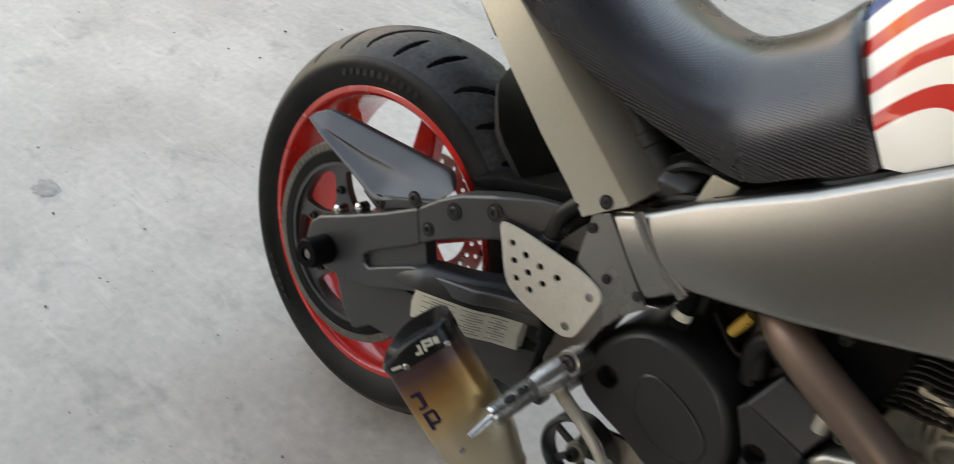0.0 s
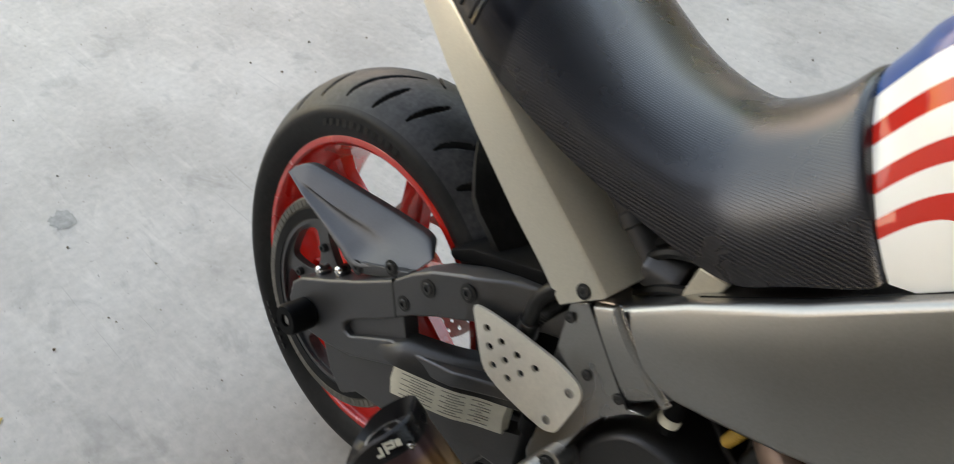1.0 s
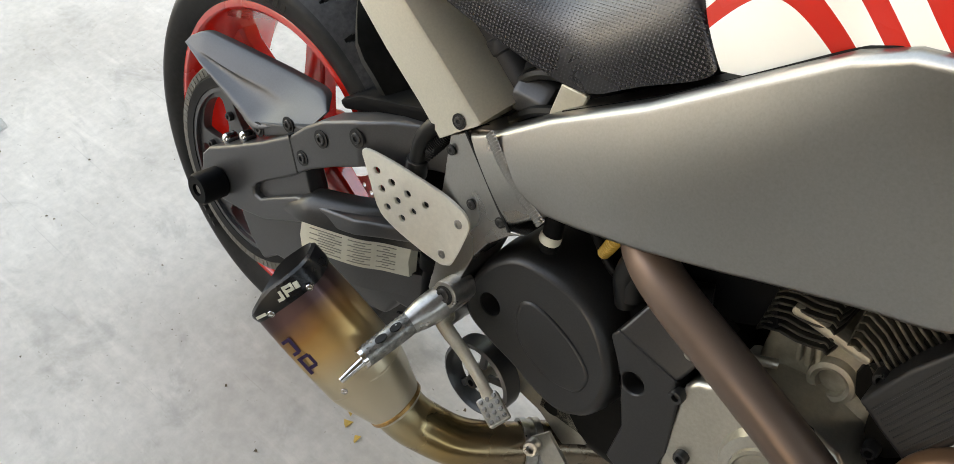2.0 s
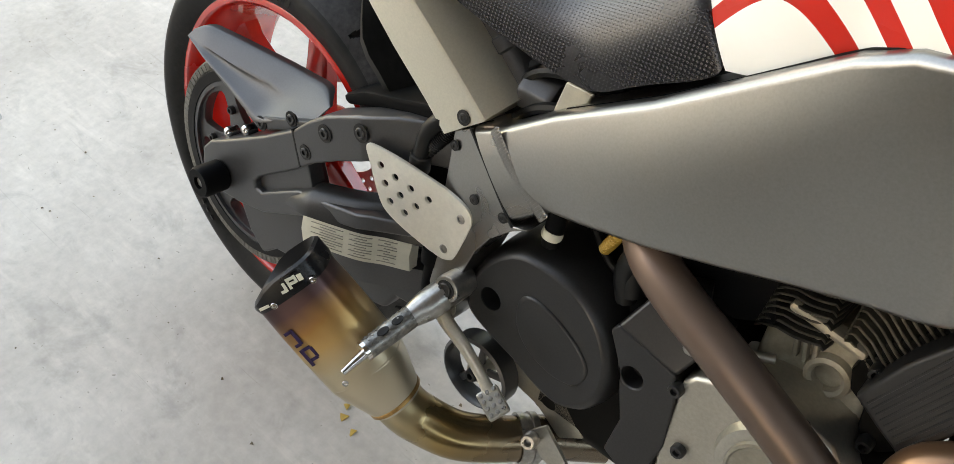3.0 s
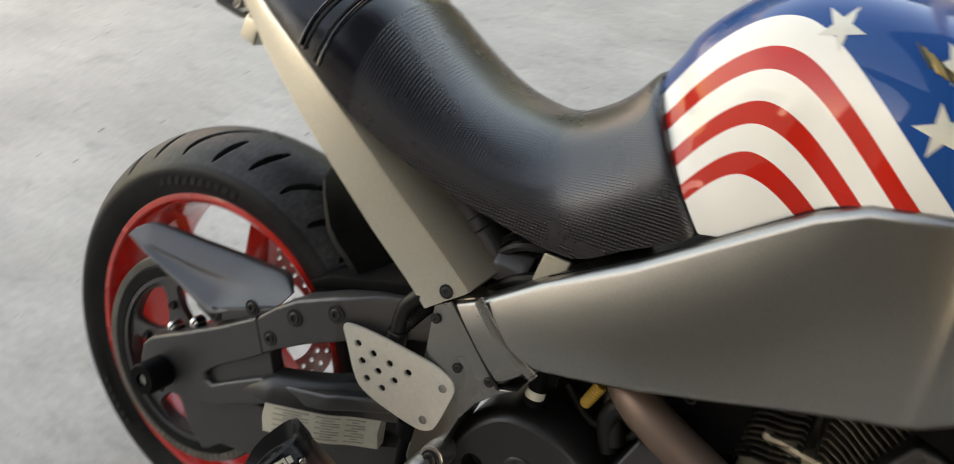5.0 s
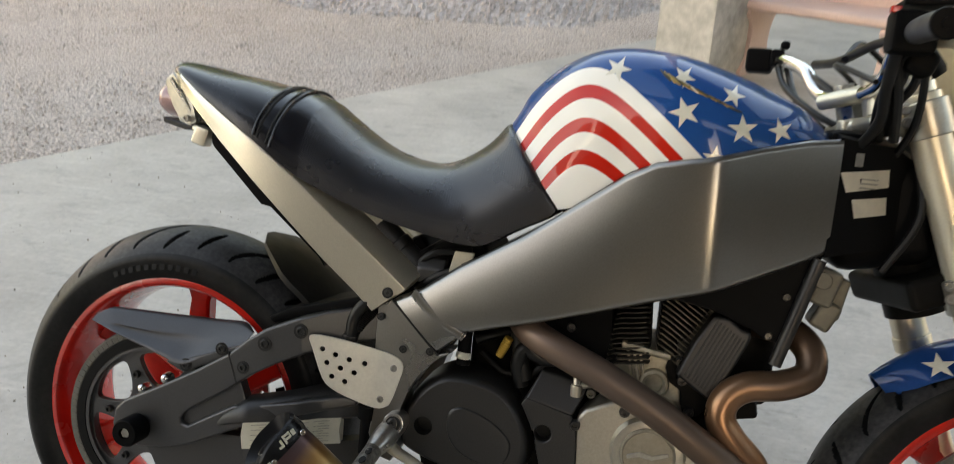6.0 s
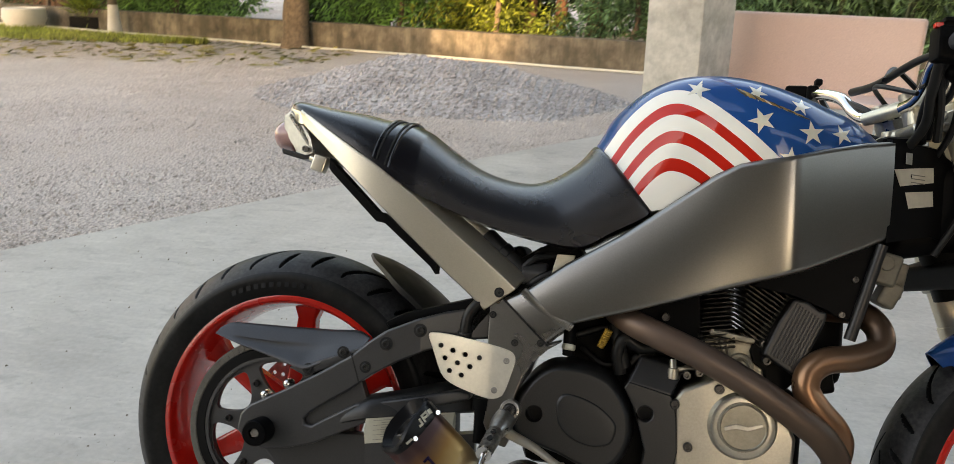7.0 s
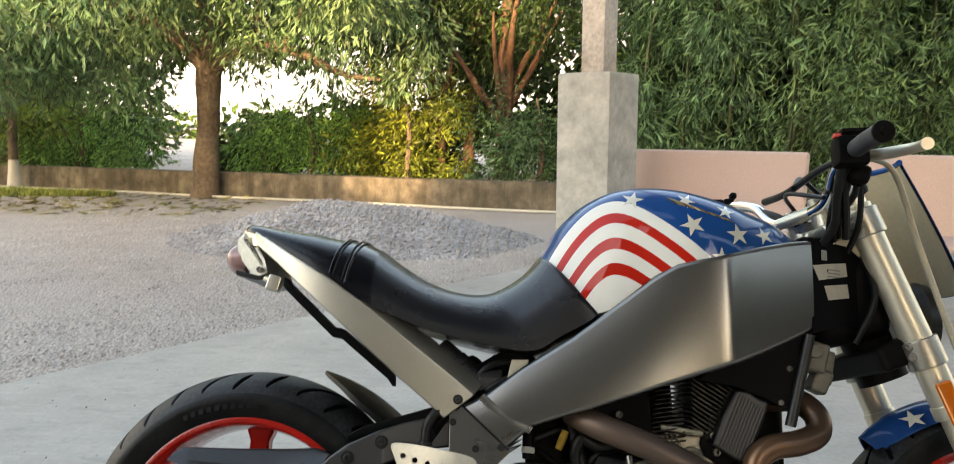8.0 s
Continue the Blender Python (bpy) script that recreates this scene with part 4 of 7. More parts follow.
for k in range(16):
    s = k / 15
    x0, z0 = 0.748 + 0.085 * s, 0.946 - 0.040 * s
    line = []
    for j in range(6):
        u = j / 5
        x, z = x0 + (0.016 + 0.012 * s) * u + 0.003 * math.sin(3 * u), z0 - (0.020 - 0.008 * s) * u * (1.3 - 0.5 * u) + feather_rng.uniform(-0.0008, 0.0008)
        y = tank_y(x, z)
        if y is not None:
            line.append((x, y - 0.0005, z))
    if len(line) > 3:
        part("feather_stroke", tube(line, [0.0022 * math.sin(math.pi * (0.12 + 0.8 * i / (len(line) - 1))) for i in range(len(line))], 6, 2, 0.5), GOLD if k % 3 else DECAL_CREAM if k == 6 else FEATHER_DARK, tank, "gold and dark painted feather stroke")

# ---- frame
SPAR = ((0.398, 0.575, 0.477, 0.507, -0.1415, -0.1555), (0.433, 0.592, 0.517, 0.543, -0.1445, -0.1595), (0.493, 0.638, 0.556, 0.556, -0.150, -0.170), (0.585, 0.696, 0.622, 0.577, -0.156, -0.179), (0.672, 0.761, 0.692, 0.600, -0.168, -0.182), (0.723, 0.800, 0.738, 0.616, -0.180, -0.183), (0.760, 0.820, 0.778, 0.629, -0.190, -0.184), (0.802, 0.829, 0.810, 0.640, -0.1985, -0.1870), (0.818, 0.8315, 0.826, 0.645, -0.2008, -0.1893), (0.828, 0.8335, 0.836, 0.6485, -0.2018, -0.1903), (0.836, 0.8355, 0.844, 0.6515, -0.2022, -0.1907), (0.843, 0.8375, 0.851, 0.6535, -0.2010, -0.1895), (0.850, 0.8397, 0.8575, 0.6555, -0.1976, -0.1861), (0.857, 0.842, 0.864, 0.6575, -0.1937, -0.1822), (0.865, 0.8445, 0.8715, 0.660, -0.1892, -0.1777), (0.875, 0.8476, 0.881, 0.664, -0.1837, -0.1722), (0.90, 0.855, 0.905, 0.674, -0.1712, -0.1597), (0.956, 0.869, 0.958, 0.698, -0.1475, -0.1405), (1.0, 0.876, 1.0, 0.718, -0.130, -0.125))


def spar_y(x, z):
    """The frame spar's outer face."""
    for (xt, zt, xb, zb, yt, yb), (xt2, zt2, xb2, zb2, yt2, yb2) in zip(SPAR, SPAR[1:]):
        s = (z - zb) / (zt - zb)
        x0, x1 = xb + (xt - xb) * s, xb2 + (xt2 - xb2) * s
        if x <= x1 or xt2 == 1.0:
            u = max(-0.5, min(1.0, (x - x0) / (x1 - x0)))
            return (yb + (yt - yb) * s) * (1 - u) + (yb2 + (yt2 - yb2) * s) * u
    return -0.13


def spar(side):
    rings = []
    for xt, zt, xb, zb, yt, yb in SPAR:
        ring = []
        height = math.hypot(xt - xb, zt - zb)
        r = 0.0095
        face = [(0.985, 0.075)]
        for k in range(7):
            a = math.pi / 2 * k / 6
            face.append((1 - r * (1 - math.cos(a)) / height, r * (1 - math.sin(a))))
        face += [(s, -0.0035 * math.sin(math.pi * s)) for s in (0.8, 0.65, 0.5, 0.35, 0.2)]
        for k in range(7):
            a = math.pi / 2 * (1 - k / 6)
            face.append((r * (1 - math.cos(a)) / height, r * (1 - math.sin(a))))
        face.append((0.0, 0.062))
        for s, d in face[::-1]:
            x, z = xb + (xt - xb) * s, zb + (zt - zb) * s
            ring.append((x, (yb + (yt - yb) * s + d) * side, z))
        rings.append(ring)
    return loft(rings)


frame_spar = part("frame_spar", spar(1), GUNMETAL, bike, "satin gunmetal frame spar", 40)
part("frame_spar", spar(-1), GUNMETAL, bike, "satin gunmetal frame spar", 32)
part("frame_cross", loft([[(x, -0.06, z), (x, 0.06, z), (x, 0.06, z - 0.05), (x, -0.06, z - 0.05)] for x, z in ((0.44, 0.60), (0.60, 0.69), (0.75, 0.78), (1.0, 0.83))]), DARK_ENGINE, bike)
# weld bead, made of overlapping ripples
bead = []
n = 30
for k in range(n):
    s = k / (n - 1)
    x = 0.431 + 0.083 * s - 0.004 * math.sin(3.1 * s)
    z = 0.589 - 0.052 * s - 0.004 * math.sin(3.1 * s)
    bm = lathe([(-0.0034, 0.0), (-0.0026, 0.0058), (0.0, 0.0074), (0.0014, 0.0058), (0.0018, 0.0)], (0, 0, 0), "X", 12)
    moved(bm, Matrix.Translation((x, spar_y(x, z) - 0.0030, z)) @ Matrix.Rotation(radians(34), 4, "Y") @ Matrix.Diagonal((1, 0.27, 1, 1)))
    bead.append(bm)
part("weld_bead", joined(*bead), GUNMETAL, frame_spar, "rippled weld bead")
part("top_trim", tube([(xt + 0.004, (yt + 0.02), zt - 0.003) for xt, zt, xb, zb, yt, yb in SPAR[2:-1]], 0.0055, 8, 4), BLACK_PLASTIC, frame_spar, "black rubber trim along the spar")
# seam between spar and pivot plate
pivot_out = [(0.374, 0.560), (0.396, 0.5735), (0.476, 0.5035), (0.500, 0.512), (0.478, 0.497), (0.455, 0.474), (0.438, 0.445), (0.428, 0.412), (0.424, 0.385), (0.430, 0.352), (0.42, 0.33), (0.395, 0.335), (0.380, 0.365), (0.384, 0.41), (0.376, 0.47)]
pivot = part("pivot_plate", plate(pivot_out, -0.1415, -0.08, [], 0.002, 2, lambda x, z: -0.12 * (x - 0.38) + 0.06 * (z - 0.545)), GUNMETAL, bike, "gunmetal swingarm pivot plate")
for at in ((0.381, -0.144, 0.546), (0.422, -0.1505, 0.503), (0.465, -0.156, 0.507)):
    part("counterbore_shade", lathe([(0.0, 0.006), (-0.001, 0.006), (-0.001, 0.0)], (at[0], at[1] + 0.0005, at[2]), "Y", 18), SHADE_SEAM_BLACK, pivot)
    socket_screw(pivot, (at[0], at[1] + 0.001, at[2]), r=0.0042, depth=0.002)
part("seam", tube([(0.395, -0.1415, 0.5745), (0.42, -0.1460, 0.5528), (0.45, -0.1515, 0.5268), (0.478, -0.1558, 0.503)], 0.0016, 8), SHADE_SEAM_BLACK, pivot)
part("far_pivot_plate", plate(pivot_out, 0.09, 0.152, [], 0.005, 2), GUNMETAL, bike)

HEEL_SILVER = material("pale_satin_alloy", (0.77, 0.735, 0.65), 0.38, 0.45, 0.05, 200, 14, 0.03, 0.0003, second=(0.5, 0.47, 0.4))
# heel guard with its drilled holes
def heel_bend(x, z):
    u = min(max((0.390 - x) / 0.010, 0.0), 1.0)
    return -0.19 * (0.005 * u * u + max(0.0, 0.380 - x)) + 0.004


hg = rounded([(0.280, 0.504), (0.287, 0.510), (0.319, 0.508), (0.355, 0.502), (0.386, 0.496), (0.406, 0.492), (0.420, 0.486), (0.4255, 0.476), (0.423, 0.460), (0.412, 0.421), (0.404, 0.411), (0.386, 0.406), (0.350, 0.416), (0.321, 0.428), (0.304, 0.444), (0.286, 0.488)], 3)
dots = [(0.301, 0.489), (0.321, 0.482), (0.342, 0.4765), (0.3655, 0.473), (0.309, 0.4685), (0.330, 0.462), (0.351, 0.457), (0.318, 0.448), (0.338, 0.442)]
heel = part("heel_guard", plate(hg, -0.157, -0.1525, [circle(x, z, 0.0042, 12) for x, z in dots], 0.0012, 2, heel_bend, (0.380, 0.383, 0.386, 0.389)), HEEL_SILVER, bike, "pale silver heel guard with drilled holes")
for at in ((0.411, -0.157, 0.472), (0.394, -0.157, 0.4215)):
    socket_screw(heel, (at[0], at[1] + 0.0045, at[2]), r=0.0055, depth=0.0016, mat=STEEL)

# bracket, pod and reservoir in the gap between rail and seat
part("seat_bracket", plate([(0.470, 0.615), (0.479, 0.656), (0.510, 0.656), (0.507, 0.646)], -0.117, -0.112, [], 0.0012, 1), SILVER, bike, "pale welded seat bracket")
part("electrics_pod", bevelled(loft([[(x, y, z) for y, z in ((-0.107, 0.600), (-0.112, 0.622), (-0.098, 0.638), (-0.07, 0.640), (-0.07, 0.596))] for x in (0.420, 0.428, 0.455, 0.463)]), 0.004, 2), SWING_GREY, bike, "grey plastic electrics pod")
part("reservoir", moved(lathe([(-0.05, 0.0), (-0.05, 0.020), (-0.046, 0.023), (-0.012, 0.023), (-0.010, 0.025), (0.004, 0.025), (0.006, 0.023), (0.05, 0.023), (0.05, 0.0)], (0, 0, 0), "X", 28), pose(0.383, -0.082, 0.643, 0, 40, 0)), COVER_BLACK, bike, "black damper reservoir under the seat")
DUSTY_CASE = material("dusty_engine_case", (0.47, 0.425, 0.33), 0.48, 0.4, 0.25, 60, 16, 0.15, 0.001, second=(0.16, 0.14, 0.105), amount=0.8)
engine = part("engine", joined(moved(block((0.40, 0.20, 0.24), 0.03, 3), pose(0.70, 0.0, 0.34)), moved(block((0.16, 0.2, 0.14), 0.02, 2), pose(0.52, 0.02, 0.36))), DARK_ENGINE, bike, "dark crankcase of the V-twin engine")
cover1 = rounded([(0.418, 0.375), (0.424, 0.404), (0.446, 0.443), (0.474, 0.468), (0.504, 0.476), (0.555, 0.472), (0.592, 0.453), (0.617, 0.418), (0.627, 0.385), (0.624, 0.350), (0.607, 0.318), (0.578, 0.302), (0.545, 0.306), (0.505, 0.322), (0.46, 0.335), (0.428, 0.350)], 4)
def swollen(outline, rows, holes=()):
    """A cover whose outline grows from its face to its back; rows of (y, scale)."""
    cx = sum(p[0] for p in outline) / len(outline)
    cz = sum(p[1] for p in outline) / len(outline)
    rings = [[(cx + (x - cx) * s, y, cz + (z - cz) * s) for x, z in outline] for y, s in rows]
    face = plate([(x, z) for x, y, z in rings[0]], rows[0][0], rows[0][0] + 0.002, holes)
    return joined(loft(rings, caps=False), face)


belt_cover = part("pulley_cover", swollen(cover1, ((-0.1425, 0.86), (-0.141, 0.905), (-0.134, 0.955), (-0.12, 0.99), (-0.09, 1.015), (-0.06, 1.02)), [circle(0.462, 0.388, 0.0145, 24)]), COVER_BLACK, bike, "satin black drive cover")
# black lining paints the shade inside the hole
part("cover_hole_shade", lathe([(-0.1415, 0.0146), (-0.118, 0.0142), (-0.118, 0.0)], (0.462, 0, 0.388), "Y", 24), SHADE_SEAM_BLACK, belt_cover)
oval = rounded([(0.500, 0.410), (0.514, 0.425), (0.543, 0.421), (0.570, 0.409), (0.590, 0.393), (0.597, 0.378), (0.592, 0.358), (0.580, 0.349), (0.556, 0.346), (0.525, 0.356), (0.504, 0.378)], 4)
part("raised_oval", loft([[(0.55 + (x - 0.55) * f, y, 0.386 + (z - 0.386) * f) for x, z in oval] for y, f in ((-0.138, 1.05), (-0.1428, 1.03), (-0.1445, 0.99), (-0.1455, 0.93), (-0.1456, 0.5))]), COVER_BLACK, belt_cover)
cover2 = [(0.606, 0.446), (0.613, 0.457), (0.682, 0.441), (0.690, 0.425), (0.694, 0.396), (0.698, 0.35), (0.69, 0.30), (0.66, 0.285), (0.64, 0.295), (0.646, 0.346), (0.633, 0.388), (0.622, 0.418)]
step_cover = part("step_cover", joined(plate(cover2, -0.140, -0.06, [circle(0.643, 0.4065, 0.0125, 16)], 0.004, 3), bevelled(loft([[(0.607, -0.134, 0.447), (0.613, -0.1395, 0.456), (0.630, -0.120, 0.497), (0.632, -0.08, 0.503), (0.610, -0.06, 0.45)], [(0.683, -0.134, 0.436), (0.683, -0.1395, 0.441), (0.703, -0.120, 0.484), (0.705, -0.08, 0.490), (0.690, -0.06, 0.44)]]), 0.004, 2)), COVER_BLACK, bike, "satin black step cover")
# black plug paints the hole's shade
part("step_hole_shade", plate(circle(0.643, 0.4065, 0.013, 16), -0.118, -0.112), SHADE_SEAM_BLACK, step_cover)
# silver gear cover with its round plate
gear_out = [(0.690, 0.438), (0.70, 0.452), (0.752, 0.478), (0.785, 0.482), (0.83, 0.468), (0.862, 0.43), (0.88, 0.39), (0.878, 0.345), (0.84, 0.30), (0.78, 0.285), (0.70, 0.292), (0.692, 0.34)]
gear = part("gear_cover", plate(gear_out, -0.138, -0.05, [], 0.007, 3), CAST, bike, "cast silver gear cover")
part("round_boss", lathe([(-0.137, 0.055), (-0.147, 0.050), (-0.149, 0.043), (-0.149, 0.0)], (0.796, 0, 0.404), "Y", 40), CAST, gear)
CASE_STEEL = material("brushed_case_steel", (0.3, 0.275, 0.225), 0.42, 0.7, 0.12, 180, 30, 0.1, 0.0005, second=(0.2, 0.18, 0.14))
emblem = part("round_plate", lathe([(-0.148, 0.040), (-0.153, 0.039), (-0.154, 0.036), (-0.1525, 0.0345), (-0.1525, 0.0)], (0.796, 0, 0.404), "Y", 40), CASE_STEEL, gear, "polished round emblem plate")
part("emblem_bar", plate([(0.767, 0.402), (0.785, 0.409), (0.803, 0.406), (0.824, 0.413), (0.826, 0.408), (0.803, 0.399), (0.785, 0.401), (0.768, 0.396)], -0.1542, -0.15, [], 0.0006, 1), STEEL, emblem)
for x, z in ((0.689, 0.428), (0.757, 0.459), (0.714, 0.361), (0.80, 0.472), (0.86, 0.42), (0.845, 0.315), (0.735, 0.305)):
    socket_screw(gear, (x, -0.139, z), r=0.0078, depth=0.007)
part("fitting", joined(rod((0.684, -0.125, 0.466), (0.684, -0.125, 0.484), 0.009, 16, None, 0.002), rod((0.684, -0.125, 0.482), (0.682, -0.12, 0.497), 0.0055, 12)), CAST, gear, "pale cast fitting")
for x, z in ((0.706, 0.475), (0.725, 0.481)):
    socket_screw(gear, (x, -0.126, z), r=0.007, depth=0.007, mat=DARK_STEEL, name="fitting_screw")
part("fitting_tube", tube([(0.684, -0.122, 0.48), (0.70, -0.122, 0.485), (0.72, -0.115, 0.487), (0.75, -0.10, 0.49)], 0.005, 10), CAST, gear)


# darker fin metal for the rear cylinder
DARK_FIN = material("darker_fin_metal", (0.022, 0.02, 0.016), 0.5, 0.3, 0.3, 60, 24, 0.1, 0.001, second=(0.05, 0.045, 0.034), amount=0.9)


def cylinder(name, base, top, fins, slope, metal):
    """A barrel with a stack of sloping fins; fins gives (left x, right x, height) of each."""
    ob = part(name, rod(base, top, 0.042, 24), DARK_ENGINE, bike, "finned air-cooled cylinder")
    for x0, x1, z in fins:
        w = x1 - x0
        bm = plate(rounded([(0.0, -0.088), (0.008, -0.096), (w * 0.3, -0.093), (w * 0.55, -0.097), (w - 0.008, -0.094), (w, -0.084), (w, 0.084), (w - 0.008, 0.094), (0.008, 0.094), (0.0, 0.085)], 2), 0, 0.0028, [], 0.0008, 1)
        moved(bm, Matrix.Translation((x0, 0, z)) @ Matrix.Rotation(radians(-slope), 4, "Y") @ Matrix.Rotation(radians(90), 4, "X") @ Matrix.Diagonal((1, 1, -1, 1)))
        bmesh.ops.recalc_face_normals(bm, faces=bm.faces)
        part("cooling_fin", bm, metal, ob)
    return ob


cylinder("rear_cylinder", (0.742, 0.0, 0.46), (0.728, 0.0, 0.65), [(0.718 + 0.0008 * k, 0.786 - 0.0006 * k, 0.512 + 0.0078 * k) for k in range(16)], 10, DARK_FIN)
cylinder("front_cylinder", (0.838, 0.0, 0.46), (0.872, 0.0, 0.66), [(0.790, 0.872 + 0.0015 * k, 0.548 + 0.0085 * k) for k in range(15)], -32, FIN_METAL)
for size, at in (((0.12, 0.16, 0.10), (0.785, 0.0, 0.495)), ((0.10, 0.10, 0.13), (0.915, 0.0, 0.535)), ((0.14, 0.12, 0.11), (0.575, 0.0, 0.505)), ((0.09, 0.12, 0.10), (0.665, 0.0, 0.52))):
    part("case_section", moved(block(size, 0.018, 3), pose(*at)), DUSTY_CASE if at[0] == 0.785 else DARK_ENGINE, engine)
part("case_boss", lathe([(-0.076, 0.024), (-0.088, 0.021), (-0.090, 0.017), (-0.088, 0.0135), (-0.078, 0.0125), (-0.078, 0.0)], (0.794, 0, 0.492), "Y", 28), DUSTY_CASE, engine, "round dusty boss with a hollow middle")
for k in range(3):
    part("case_rib", moved(block((0.005, 0.012, 0.045), 0.002, 2), pose(0.756 + 0.009 * k, -0.082, 0.516, 0, -14, 0)), DUSTY_CASE, engine)
part("case_shelf", moved(block((0.075, 0.02, 0.010), 0.004, 2), pose(0.777, -0.086, 0.542, 0, 8, 0)), DUSTY_CASE, engine)
coil = part("coil_cover", plate(rounded([(0.864, 0.613), (0.905, 0.598), (0.918, 0.592), (0.905, 0.555), (0.878, 0.492), (0.868, 0.492), (0.828, 0.517), (0.825, 0.528)], 2), -0.126, -0.06, [], 0.007, 3), COVER_BLACK, bike, "ribbed black side cover on the engine")
gasket = part("gasket", plate([(0.815, 0.50), (0.808, 0.52), (0.812, 0.535), (0.822, 0.545), (0.820, 0.56), (0.835, 0.575), (0.86, 0.62), (0.918, 0.60), (0.90, 0.54), (0.88, 0.475), (0.86, 0.455), (0.845, 0.452), (0.835, 0.47), (0.832, 0.49)], -0.094, -0.060, [], 0.003, 2), DARK_ENGINE, coil, "black gasket flange behind the cover")
for x, z in ((0.833, 0.508), (0.828, 0.535), (0.848, 0.462)):
    socket_screw(gasket, (x, -0.095, z), r=0.0075, depth=0.012, mat=SPOT_GREY)
for k in range(9):
    o = 0.0048 * k
    part("ridge", rod((0.834 + o, -0.1262, 0.522 - o * 0.6), (0.870 + o, -0.1262, 0.607 - o * 0.6), 0.0011, 8), SPOT_GREY if k == 0 else COVER_BLACK, coil)
scoop = part("air_scoop", plate([(0.80, 0.628), (0.86, 0.69), (1.0, 0.73), (0.992, 0.69), (0.972, 0.62), (0.957, 0.584), (0.932, 0.590), (0.918, 0.598), (0.864, 0.618)], -0.118, -0.07, [], 0.004, 2), BLACK_PLASTIC, bike, "black air scoop panel")
for x, z in ((0.957, 0.652), (0.940, 0.594)):
    socket_screw(scoop, (x, -0.118, z), r=0.0055, depth=0.003, mat=SPOT_GREY)
part("rear_shroud", plate([(0.60, 0.585), (0.72, 0.64), (0.722, 0.60), (0.726, 0.55), (0.738, 0.52), (0.70, 0.50), (0.66, 0.50), (0.62, 0.53)], -0.095, -0.05, [], 0.004, 2), BLACK_PLASTIC, bike, "black rear cylinder shroud")
socket_screw(frame_spar, (0.666, -0.115, 0.566), r=0.007, depth=0.006, mat=SPOT_GREY, name="pipe_screw")
# far side of the frame and engine seen through the gaps
part("battery_box", joined(moved(block((0.17, 0.19, 0.12), 0.012, 2), pose(0.46, 0.01, 0.60, 0, -35, 0)), moved(block((0.10, 0.15, 0.10), 0.012, 2), pose(0.40, 0.01, 0.60, 0, -40, 0))), BLACK_PLASTIC, bike, "black electrics box under the seat")
part("airbox", moved(block((0.30, 0.20, 0.16), 0.03, 3), pose(0.78, 0.0, 0.74, 0, -12, 0)), BLACK_PLASTIC, bike, "black airbox under the tank")
for k, pts in enumerate((((0.40, -0.09, 0.60), (0.44, -0.10, 0.645), (0.50, -0.09, 0.655)), ((0.36, -0.08, 0.55), (0.40, -0.095, 0.62), (0.45, -0.06, 0.66)), ((0.42, -0.10, 0.585), (0.455, -0.11, 0.615), (0.52, -0.11, 0.64)))):
    part("cable", tube(pts, 0.006 + 0.002 * (k == 1), 8), HOSE, bike)
# hoses behind the pivot plate
HOSE_PATH = ((0.395, -0.115, 0.575), (0.375, -0.128, 0.574), (0.354, -0.138, 0.562), (0.338, -0.140, 0.539), (0.335, -0.142, 0.512), (0.333, -0.140, 0.488), (0.34, -0.13, 0.44))
RIBBED_PATH = ((0.395, -0.112, 0.572), (0.368, -0.125, 0.557), (0.354, -0.13, 0.541), (0.343, -0.132, 0.524), (0.322, -0.13, 0.488), (0.312, -0.125, 0.47))
hose = part("wiring_hose", tube(HOSE_PATH, 0.0095, 12), HOSE, bike, "black cable hose")
part("ribbed_hose", tube(RIBBED_PATH, 0.0105, 12, 14, 1.0, 0.07), HOSE, bike, "ribbed black hose")
part("hose_clip", rod(HOSE_PATH[-2], HOSE_PATH[-3], 0.0125, 14, None, 0.002), SPOT_GREY, bike, "grey hose clip")
part("master_cylinder", joined(tube([(0.372, -0.135, 0.40), (0.374, -0.14, 0.36), (0.374, -0.14, 0.33)], 0.012, 12), rod((0.373, -0.14, 0.385), (0.373, -0.14, 0.405), 0.016, 12)), BLACK_PLASTIC, bike, "black rear brake master cylinder")
plug = part("drain_plug", rod((0.511, -0.128, 0.54), (0.511, -0.128, 0.488), 0.0105, 16, None, 0.002), BLACK_PLASTIC, bike, "black drain plug")
part("cream_ring", rod((0.511, -0.1285, 0.508), (0.510, -0.130, 0.497), 0.0115, 20, None, 0.003), DECAL_CREAM, plug, "cream plastic ring")
part("yellow_boot", tube([(0.562, -0.112, 0.505), (0.568, -0.113, 0.519), (0.575, -0.114, 0.536)], [0.006, 0.007, 0.0068], 14, 10, 1.0, 0.07), YELLOW, bike, "ochre ribbed rubber boot")
